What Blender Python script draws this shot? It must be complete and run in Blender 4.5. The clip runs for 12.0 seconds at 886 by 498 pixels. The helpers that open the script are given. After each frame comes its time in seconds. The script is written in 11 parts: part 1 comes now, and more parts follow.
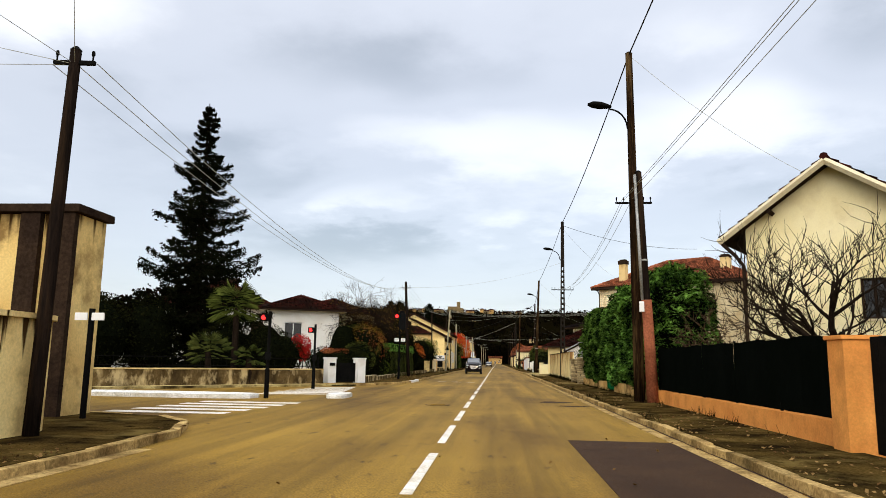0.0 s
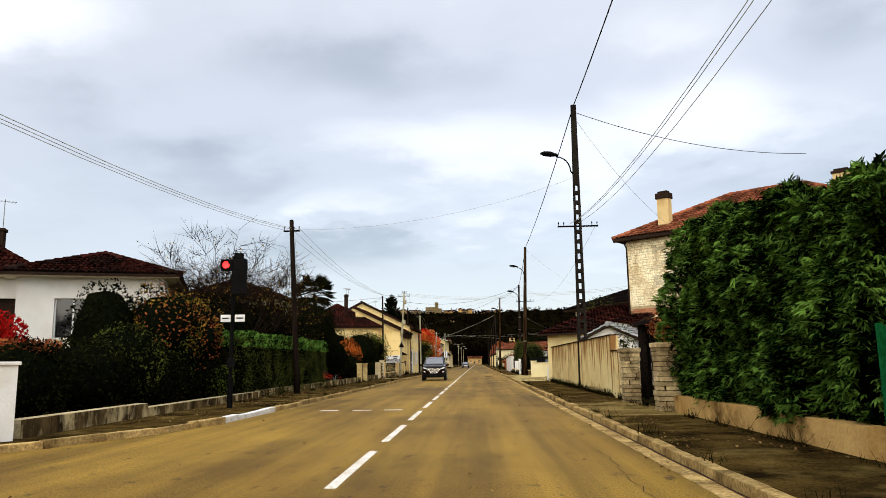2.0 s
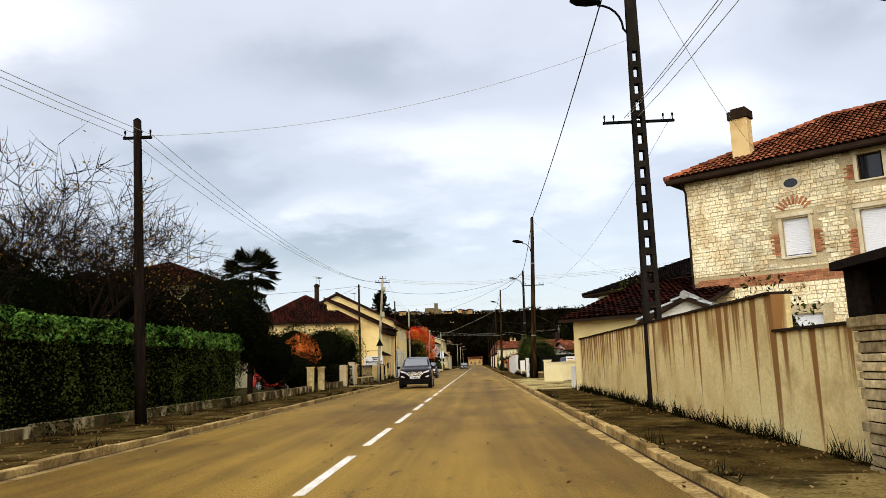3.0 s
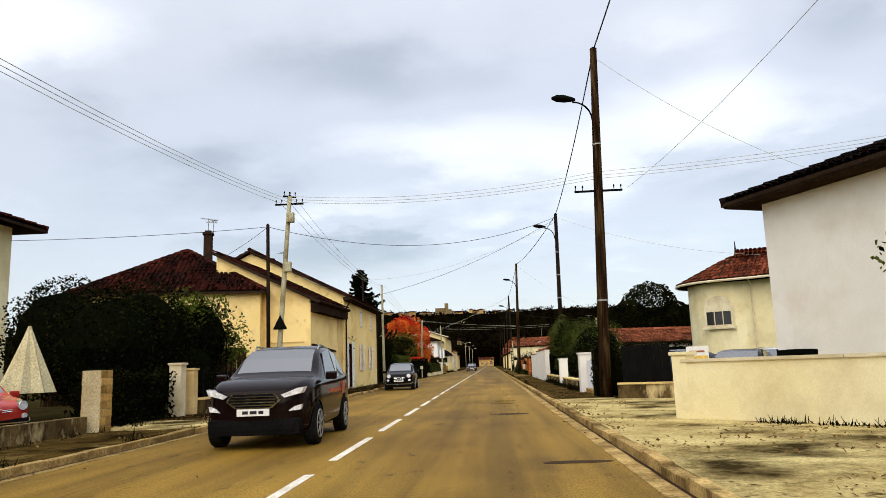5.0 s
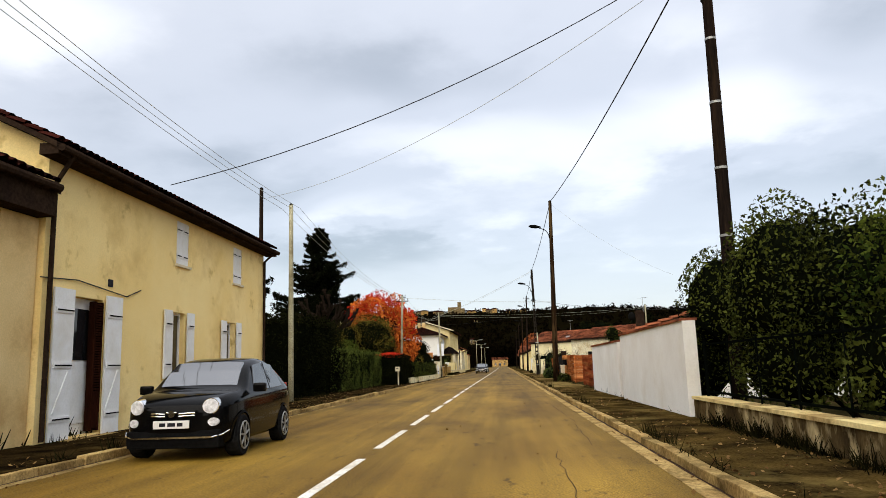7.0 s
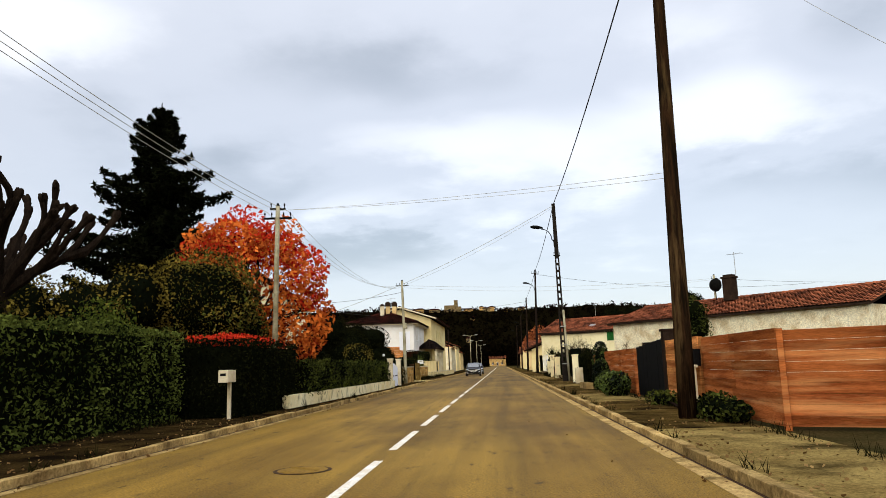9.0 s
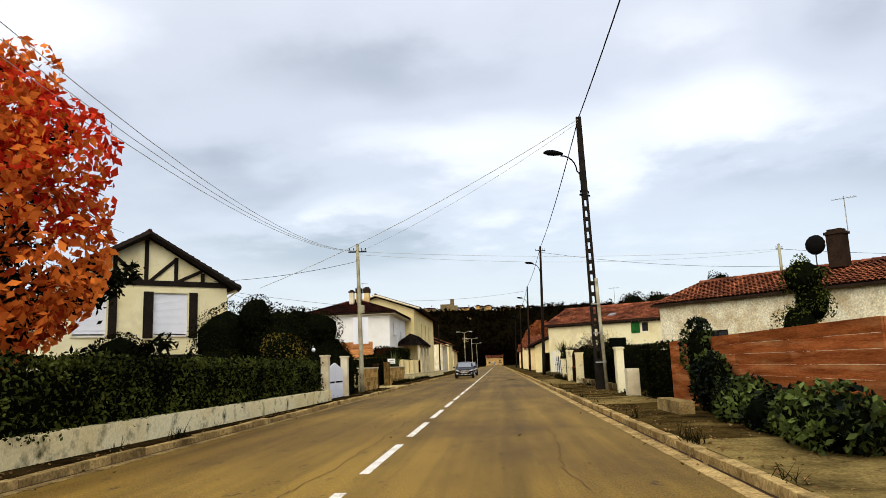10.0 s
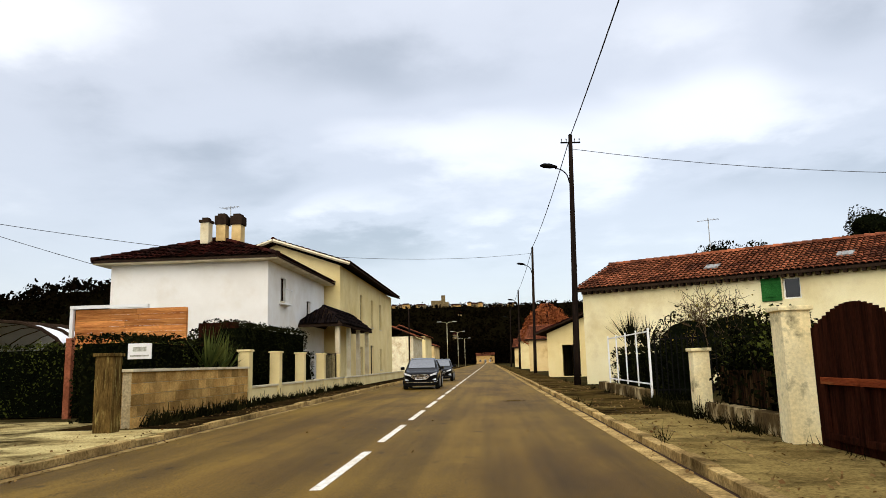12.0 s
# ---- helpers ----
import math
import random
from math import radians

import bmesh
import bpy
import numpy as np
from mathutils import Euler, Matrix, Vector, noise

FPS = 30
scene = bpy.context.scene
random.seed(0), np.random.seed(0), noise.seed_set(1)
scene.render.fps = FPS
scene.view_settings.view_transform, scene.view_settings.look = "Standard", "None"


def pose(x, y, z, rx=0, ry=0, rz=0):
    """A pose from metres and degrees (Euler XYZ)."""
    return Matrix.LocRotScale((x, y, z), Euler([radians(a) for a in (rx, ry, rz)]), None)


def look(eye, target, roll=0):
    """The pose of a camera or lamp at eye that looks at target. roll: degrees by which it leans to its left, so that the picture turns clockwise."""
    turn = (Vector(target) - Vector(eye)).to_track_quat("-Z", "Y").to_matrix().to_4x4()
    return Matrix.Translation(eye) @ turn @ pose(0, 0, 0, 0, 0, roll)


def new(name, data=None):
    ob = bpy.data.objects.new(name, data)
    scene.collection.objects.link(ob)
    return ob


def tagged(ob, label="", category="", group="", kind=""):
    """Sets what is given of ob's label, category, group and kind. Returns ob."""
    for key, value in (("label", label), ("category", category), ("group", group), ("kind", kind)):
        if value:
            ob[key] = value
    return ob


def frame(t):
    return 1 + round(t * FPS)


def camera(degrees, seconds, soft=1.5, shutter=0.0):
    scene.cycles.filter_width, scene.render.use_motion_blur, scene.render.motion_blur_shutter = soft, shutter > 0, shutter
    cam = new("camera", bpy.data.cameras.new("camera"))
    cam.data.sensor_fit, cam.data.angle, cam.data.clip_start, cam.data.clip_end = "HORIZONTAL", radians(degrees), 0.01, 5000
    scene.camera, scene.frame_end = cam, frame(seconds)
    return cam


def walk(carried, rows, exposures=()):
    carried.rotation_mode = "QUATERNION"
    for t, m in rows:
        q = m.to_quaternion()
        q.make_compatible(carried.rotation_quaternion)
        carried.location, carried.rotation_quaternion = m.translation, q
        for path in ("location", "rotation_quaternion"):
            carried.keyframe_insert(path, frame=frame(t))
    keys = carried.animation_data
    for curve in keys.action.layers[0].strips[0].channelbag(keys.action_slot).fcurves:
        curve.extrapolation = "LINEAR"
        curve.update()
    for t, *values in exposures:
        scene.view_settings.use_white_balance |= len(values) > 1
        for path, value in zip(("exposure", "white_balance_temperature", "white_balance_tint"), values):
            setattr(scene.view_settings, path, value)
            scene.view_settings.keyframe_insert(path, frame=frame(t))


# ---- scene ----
cam = camera(63.68, 12.0, soft=0.6)
EYE = 1.222
# seconds, x, y, rise over EYE, yaw, pitch, roll
PATH = [
    (0, 0.000, -0.000, 0.006, 4.27, 8.99, -0.90),
    (0.5, 0.105, 6.262, 0.011, 3.77, 9.04, -0.49),
    (1, 0.257, 12.589, 0.015, 3.30, 9.17, -0.07),
    (1.5, 0.438, 19.004, 0.016, 2.92, 9.14, 0.52),
    (2, 0.645, 25.457, -0.002, 2.72, 9.11, 0.92),
    (2.5, 0.809, 31.865, -0.003, 2.72, 9.15, 1.45),
    (3, 0.939, 38.604, -0.002, 2.79, 9.21, 1.78),
    (5, 1.288, 66.150, -0.013, 3.72, 9.32, 2.06),
    (5.5, 1.295, 73.159, 0.005, 4.08, 9.28, 1.83),
    (6, 1.240, 80.334, -0.013, 4.39, 9.25, 1.84),
    (6.5, 1.160, 87.620, -0.018, 4.65, 9.31, 1.81),
    (7, 1.063, 95.059, -0.013, 4.79, 9.37, 1.81),
    (9, 0.750, 125.455, 0.007, 4.58, 9.31, 1.85),
    (9.5, 0.710, 133.116, -0.013, 4.48, 9.28, 2.02),
    (10, 0.695, 140.878, -0.001, 4.34, 9.27, 2.11),
    (10.5, 0.689, 148.705, 0.012, 4.15, 9.20, 2.06),
    (11, 0.737, 156.552, 0.018, 3.93, 9.10, 1.83),
    (11.5, 0.810, 164.482, -0.007, 3.76, 9.10, 1.66),
    (12, 0.890, 172.422, -0.005, 3.66, 9.06, 1.54),
]
walk(cam, [(t, pose(x, y, EYE + z, 90 + pitch, roll, yaw)) for t, x, y, z, yaw, pitch, roll in PATH])

# ---- light: bright overcast sky, soft sun behind the clouds ----
SUN_EL, SUN_AZ = radians(33), radians(190)     # azimuth clockwise from +y
world = bpy.data.worlds.new("overcast_sky")
scene.world = world
world.use_nodes = True
wn, wl = world.node_tree.nodes, world.node_tree.links
wn.clear()


def wnode(kind, **kw):
    n = wn.new(kind)
    for k, v in kw.items():
        n.inputs[k].default_value = v
    return n


def wmath(op, a, b=None):
    n = wn.new("ShaderNodeMath")
    n.operation = op
    for i, v in enumerate((a, b)):
        if v is None:
            continue
        if isinstance(v, (int, float)):
            n.inputs[i].default_value = v
        else:
            wl.new(v, n.inputs[i])
    return n.outputs[0]


sky = wn.new("ShaderNodeTexSky")
sky.sky_type = 'NISHITA'
sky.sun_disc = False
sky.sun_elevation, sky.sun_rotation = SUN_EL, SUN_AZ
coord = wn.new("ShaderNodeTexCoord")
sep = wn.new("ShaderNodeSeparateXYZ")
wl.new(coord.outputs["Generated"], sep.inputs[0])
up = wmath("MAXIMUM", sep.outputs[2], 0.0)
# cloud sheet: the direction laid on a flat layer overhead
den = wmath("ADD", up, 0.16)
cx, cy = wmath("DIVIDE", sep.outputs[0], den), wmath("DIVIDE", sep.outputs[1], den)
lay = wn.new("ShaderNodeCombineXYZ")
wl.new(cx, lay.inputs[0])
wl.new(cy, lay.inputs[1])
big = wnode("ShaderNodeTexNoise", Scale=0.9, Detail=4.0, Roughness=0.5, Distortion=0.3)
small = wnode("ShaderNodeTexNoise", Scale=3.2, Detail=6.0, Roughness=0.55)
off = wn.new("ShaderNodeVectorMath")
off.operation = 'ADD'
off.inputs[1].default_value = (3.1, 1.7, 0.0)
wl.new(lay.outputs[0], off.inputs[0])
wl.new(off.outputs[0], big.inputs["Vector"])
wl.new(off.outputs[0], small.inputs["Vector"])
mixn = wmath("ADD", wmath("MULTIPLY", big.outputs[0], 0.6), wmath("MULTIPLY", small.outputs[0], 0.4))
# the larger cloud masses: bearing (x / y), slope, half widths, how much lighter or greyer
CLOUDS = ((-0.14, 0.32, 0.22, 0.055, 1.0), (0.37, 0.33, 0.17, 0.06, 1.0), (-0.69, 0.45, 0.16, 0.07, 0.8), (-0.30, 0.225, 0.10, 0.03, 0.8), (0.0, 0.20, 0.12, 0.05, 0.5),
          (0.14, 0.27, 0.14, 0.05, 0.7), (0.20, 0.46, 0.14, 0.05, 0.45), (-0.17, 0.425, 0.26, 0.055, -0.6), (-0.45, 0.26, 0.13, 0.07, -0.5), (-0.20, 0.16, 0.17, 0.03, -0.9),
          (0.52, 0.40, 0.10, 0.06, -0.7), (0.34, 0.235, 0.16, 0.035, -0.6), (-0.62, 0.34, 0.13, 0.05, -0.4), (0.10, 0.13, 0.14, 0.03, -0.4), (0.55, 0.22, 0.1, 0.05, -0.4))
bear = wmath("ADD", wmath("DIVIDE", sep.outputs[0], wmath("MAXIMUM", sep.outputs[1], 0.05)), wmath("MULTIPLY", wmath("SUBTRACT", big.outputs[0], 0.5), 0.5))
flat = wmath("SQRT", wmath("SUBTRACT", 1.0, wmath("MINIMUM", wmath("MULTIPLY", sep.outputs[2], sep.outputs[2]), 0.99)))
slope = wmath("ADD", wmath("DIVIDE", sep.outputs[2], flat), wmath("MULTIPLY", wmath("SUBTRACT", small.outputs[0], 0.5), 0.10))
total = None
for bx, sy, hx, hy, k in CLOUDS:
    du = wmath("MULTIPLY", wmath("SUBTRACT", bear, bx), 1 / hx)
    dv = wmath("MULTIPLY", wmath("SUBTRACT", slope, sy), 1 / hy)
    g = wmath("POWER", 2.718, wmath("MULTIPLY", wmath("ADD", wmath("MULTIPLY", du, du), wmath("MULTIPLY", dv, dv)), -0.8))
    g = wmath("MULTIPLY", g, k)
    total = g if total is None else wmath("ADD", total, g)
ahead = wmath("GREATER_THAN", sep.outputs[1], 0.1)
cover = wmath("ADD", wmath("ADD", 0.47, wmath("MULTIPLY", wmath("MULTIPLY", total, ahead), 0.42)), wmath("MULTIPLY", wmath("SUBTRACT", mixn, 0.5), 1.1))
ramp = wn.new("ShaderNodeValToRGB")
ramp.color_ramp.interpolation = 'EASE'
ramp.color_ramp.elements[0].position, ramp.color_ramp.elements[0].color = 0.05, (0.41, 0.43, 0.46, 1)
ramp.color_ramp.elements[1].position, ramp.color_ramp.elements[1].color = 0.85, (0.97, 0.97, 0.99, 1)
mid = ramp.color_ramp.elements.new(0.47)
mid.color = (0.65, 0.667, 0.715, 1)
wl.new(cover, ramp.inputs[0])
# an overcast sky is brighter overhead than at the horizon
grad = wmath("ADD", wmath("ADD", 0.81, wmath("MULTIPLY", up, 0.22)), wmath("MULTIPLY", wmath("POWER", up, 3.0), 1.4))
bg_c = wn.new("ShaderNodeBackground")
wl.new(ramp.outputs[0], bg_c.inputs[0])
wl.new(grad, bg_c.inputs[1])
bg_s = wn.new("ShaderNodeBackground")
wl.new(sky.outputs[0], bg_s.inputs[0])
bg_s.inputs[1].default_value = 0.05
add = wn.new("ShaderNodeAddShader")
wl.new(bg_c.outputs[0], add.inputs[0])
wl.new(bg_s.outputs[0], add.inputs[1])
wout = wn.new("ShaderNodeOutputWorld")
wl.new(add.outputs[0], wout.inputs[0])

sun = new("sun", bpy.data.lights.new("sun", 'SUN'))
sun.data.energy, sun.data.angle, sun.data.color = 2.45, radians(75), (1.0, 0.91, 0.76)
sun.matrix_world = look((0, 0, 60), (-60 * math.sin(SUN_AZ), -60 * math.cos(SUN_AZ), 60 - 60 * math.tan(SUN_EL)))
scene.view_settings.exposure = 0.0

# ---- materials ----
def mat(name, c1, c2=None, scale=1.5, rough=0.8, bump=0.3, bscale=30.0, metal=0.0, spec=0.0, vary=0.0, island=0.0,
        stain=None, stain_scale=0.6, stain_amt=0.5, stain_lo=0.5, spots=None, spot_scale=5.0, along=None, streak=None, stretch=None, dist=0.01, fine=0.34, lanes=0.0):
    """A procedural material: two colours in broad patches, fine grain, relief, optional stains of a third colour."""
    m = bpy.data.materials.new(name)
    m.use_nodes = True
    n, l = m.node_tree.nodes, m.node_tree.links
    b = n["Principled BSDF"]
    b.inputs["Roughness"].default_value, b.inputs["Metallic"].default_value = rough, metal
    b.inputs["Specular IOR Level"].default_value = spec
    geo = n.new("ShaderNodeNewGeometry")
    pos = geo.outputs["Position"]
    if stretch:
        mp = n.new("ShaderNodeVectorMath")
        mp.operation = 'MULTIPLY'
        mp.inputs[1].default_value = stretch
        l.new(pos, mp.inputs[0])
        pos = mp.outputs[0]
    c2 = c2 or tuple(v * 0.8 for v in c1)

    def noise_at(s, d=4.0, r=0.6):
        t = n.new("ShaderNodeTexNoise")
        t.inputs["Scale"].default_value, t.inputs["Detail"].default_value, t.inputs["Roughness"].default_value = s, d, r
        l.new(pos, t.inputs["Vector"])
        return t.outputs[0]

    def mix(f, a, c):
        x = n.new("ShaderNodeMix")
        x.data_type = 'RGBA'
        for sock, v in ((x.inputs[0], f), (x.inputs[6], a), (x.inputs[7], c)):
            if isinstance(v, tuple):
                sock.default_value = (*v, 1)
            elif isinstance(v, float):
                sock.default_value = v
            else:
                l.new(v, sock)
        return x.outputs[2]

    def sharpen(v, lo, hi):
        r = n.new("ShaderNodeMapRange")
        r.inputs[1].default_value, r.inputs[2].default_value = lo, hi
        l.new(v, r.inputs[0])
        return r.outputs[0]

    col = mix(sharpen(noise_at(scale), 0.35, 0.65), c1, c2)
    if fine:
        g = n.new("ShaderNodeMapRange")
        g.inputs[1].default_value, g.inputs[2].default_value = 0.3, 0.7
        g.inputs[3].default_value, g.inputs[4].default_value = 1 - fine, 1 + fine
        l.new(noise_at(bscale * 0.6, 3.0), g.inputs[0])
        x = n.new("ShaderNodeVectorMath")
        x.operation = 'SCALE'
        l.new(col, x.inputs[0])
        l.new(g.outputs[0], x.inputs[3])
        col = x.outputs[0]
    if stain:
        f = n.new("ShaderNodeMath")
        f.operation = 'MULTIPLY'
        l.new(sharpen(noise_at(stain_scale, 6.0, 0.65), stain_lo, stain_lo + 0.16), f.inputs[0])
        f.inputs[1].default_value = stain_amt
        col = mix(f.outputs[0], col, stain)
    if spots:
        col = mix(sharpen(noise_at(spot_scale, 4.0, 0.7), 0.60, 0.70), col, spots)
    if streak:      # run-off stains hanging from the wall's top
        scol, ztop, length = streak
        sp = n.new("ShaderNodeSeparateXYZ")
        l.new(geo.outputs["Position"], sp.inputs[0])
        mp = n.new("ShaderNodeVectorMath")
        mp.operation = 'MULTIPLY'
        mp.inputs[1].default_value = (4.4, 4.4, 0.07)
        l.new(geo.outputs["Position"], mp.inputs[0])
        t = n.new("ShaderNodeTexNoise")
        t.inputs["Scale"].default_value, t.inputs["Detail"].default_value = 1.0, 4.0
        l.new(mp.outputs[0], t.inputs["Vector"])
        drop = n.new("ShaderNodeMapRange")
        drop.inputs[1].default_value, drop.inputs[2].default_value = ztop - length, ztop
        drop.inputs[3].default_value, drop.inputs[4].default_value = -0.16, 0.09
        l.new(sp.outputs[2], drop.inputs[0])
        a = n.new("ShaderNodeMath")
        a.operation = 'ADD'
        l.new(t.outputs[0], a.inputs[0])
        l.new(drop.outputs[0], a.inputs[1])
        col = mix(sharpen(a.outputs[0], 0.52, 0.60), col, scol)
    if lanes:       # long pale and dark wear bands along the road
        mp = n.new("ShaderNodeVectorMath")
        mp.operation = 'MULTIPLY'
        mp.inputs[1].default_value = (1.7, 0.045, 1.0)
        l.new(geo.outputs["Position"], mp.inputs[0])
        t = n.new("ShaderNodeTexNoise")
        t.inputs["Scale"].default_value, t.inputs["Detail"].default_value, t.inputs["Roughness"].default_value = 1.0, 5.0, 0.62
        l.new(mp.outputs[0], t.inputs["Vector"])
        g = n.new("ShaderNodeMapRange")
        g.inputs[1].default_value, g.inputs[2].default_value = 0.36, 0.64
        g.inputs[3].default_value, g.inputs[4].default_value = 1 - lanes, 1 + lanes
        l.new(t.outputs[0], g.inputs[0])
        x = n.new("ShaderNodeVectorMath")
        x.operation = 'SCALE'
        l.new(col, x.inputs[0])
        l.new(g.outputs[0], x.inputs[3])
        col = x.outputs[0]
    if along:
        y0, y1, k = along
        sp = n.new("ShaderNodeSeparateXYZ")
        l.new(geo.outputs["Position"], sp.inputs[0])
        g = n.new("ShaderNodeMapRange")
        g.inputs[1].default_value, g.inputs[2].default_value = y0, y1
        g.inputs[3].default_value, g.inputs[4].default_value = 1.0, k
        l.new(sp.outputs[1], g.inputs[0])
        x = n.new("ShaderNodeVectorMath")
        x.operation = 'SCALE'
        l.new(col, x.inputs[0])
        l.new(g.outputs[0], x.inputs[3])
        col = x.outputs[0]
    if vary or island:
        src = n.new("ShaderNodeObjectInfo").outputs["Random"] if vary else geo.outputs["Random Per Island"]
        amt = vary or island
        g = n.new("ShaderNodeMapRange")
        g.inputs[3].default_value, g.inputs[4].default_value = 1 - amt, 1 + amt
        l.new(src, g.inputs[0])
        x = n.new("ShaderNodeVectorMath")
        x.operation = 'SCALE'
        l.new(col, x.inputs[0])
        l.new(g.outputs[0], x.inputs[3])
        col = x.outputs[0]
    l.new(col, b.inputs["Base Color"])
    if bump:
        bp = n.new("ShaderNodeBump")
        bp.inputs["Strength"].default_value, bp.inputs["Distance"].default_value = bump, dist
        l.new(noise_at(bscale, 5.0), bp.inputs["Height"])
        l.new(bp.outputs[0], b.inputs["Normal"])
    return m


def leaf_mat(name, c1, c2, rough=0.8, spec=0.0, back=0.12, lo=0.2, clump=0.9):
    """Leaves: each blade takes its own shade between two colours."""
    m = bpy.data.materials.new(name)
    m.use_nodes = True
    n, l = m.node_tree.nodes, m.node_tree.links
    b = n["Principled BSDF"]
    b.inputs["Roughness"].default_value, b.inputs["Specular IOR Level"].default_value = rough, spec
    geo = n.new("ShaderNodeNewGeometry")
    t = n.new("ShaderNodeTexNoise")
    t.inputs["Scale"].default_value = clump
    l.new(geo.outputs["Position"], t.inputs["Vector"])
    k = n.new("ShaderNodeMapRange")
    k.inputs[1].default_value, k.inputs[2].default_value = 0.34, 0.66
    l.new(t.outputs[0], k.inputs[0])
    a = n.new("ShaderNodeMath")
    a.operation = 'ADD'
    l.new(geo.outputs["Random Per Island"], a.inputs[0])
    l.new(k.outputs[0], a.inputs[1])
    h = n.new("ShaderNodeMath")
    h.operation = 'MULTIPLY'
    h.inputs[1].default_value = 0.5
    l.new(a.outputs[0], h.inputs[0])
    r = n.new("ShaderNodeValToRGB")
    r.color_ramp.elements[0].position, r.color_ramp.elements[0].color = lo, (*c1, 1)
    r.color_ramp.elements[1].position, r.color_ramp.elements[1].color = 0.9, (*c2, 1)
    l.new(h.outputs[0], r.inputs[0])
    l.new(r.outputs[0], b.inputs["Base Color"])
    tr = n.new("ShaderNodeBsdfTranslucent")
    l.new(r.outputs[0], tr.inputs[0])
    mx = n.new("ShaderNodeMixShader")
    mx.inputs[0].default_value = back
    l.new(b.outputs[0], mx.inputs[1])
    l.new(tr.outputs[0], mx.inputs[2])
    l.new(mx.outputs[0], n["Material Output"].inputs[0])
    return m


def glass_mat(name, c=(0.012, 0.012, 0.013), rough=0.05, ior=1.5):
    m = bpy.data.materials.new(name)
    m.use_nodes = True
    b = m.node_tree.nodes["Principled BSDF"]
    b.inputs["Base Color"].default_value = (*c, 1)
    b.inputs["Roughness"].default_value = rough
    b.inputs["Specular IOR Level"].default_value = 0.6
    b.inputs["IOR"].default_value = ior
    return m


def glow_mat(name, c, strength):
    m = bpy.data.materials.new(name)
    m.use_nodes = True
    b = m.node_tree.nodes["Principled BSDF"]
    b.inputs["Base Color"].default_value = (*c, 1)
    b.inputs["Emission Color"].default_value = (*c, 1)
    b.inputs["Emission Strength"].default_value = strength
    return m


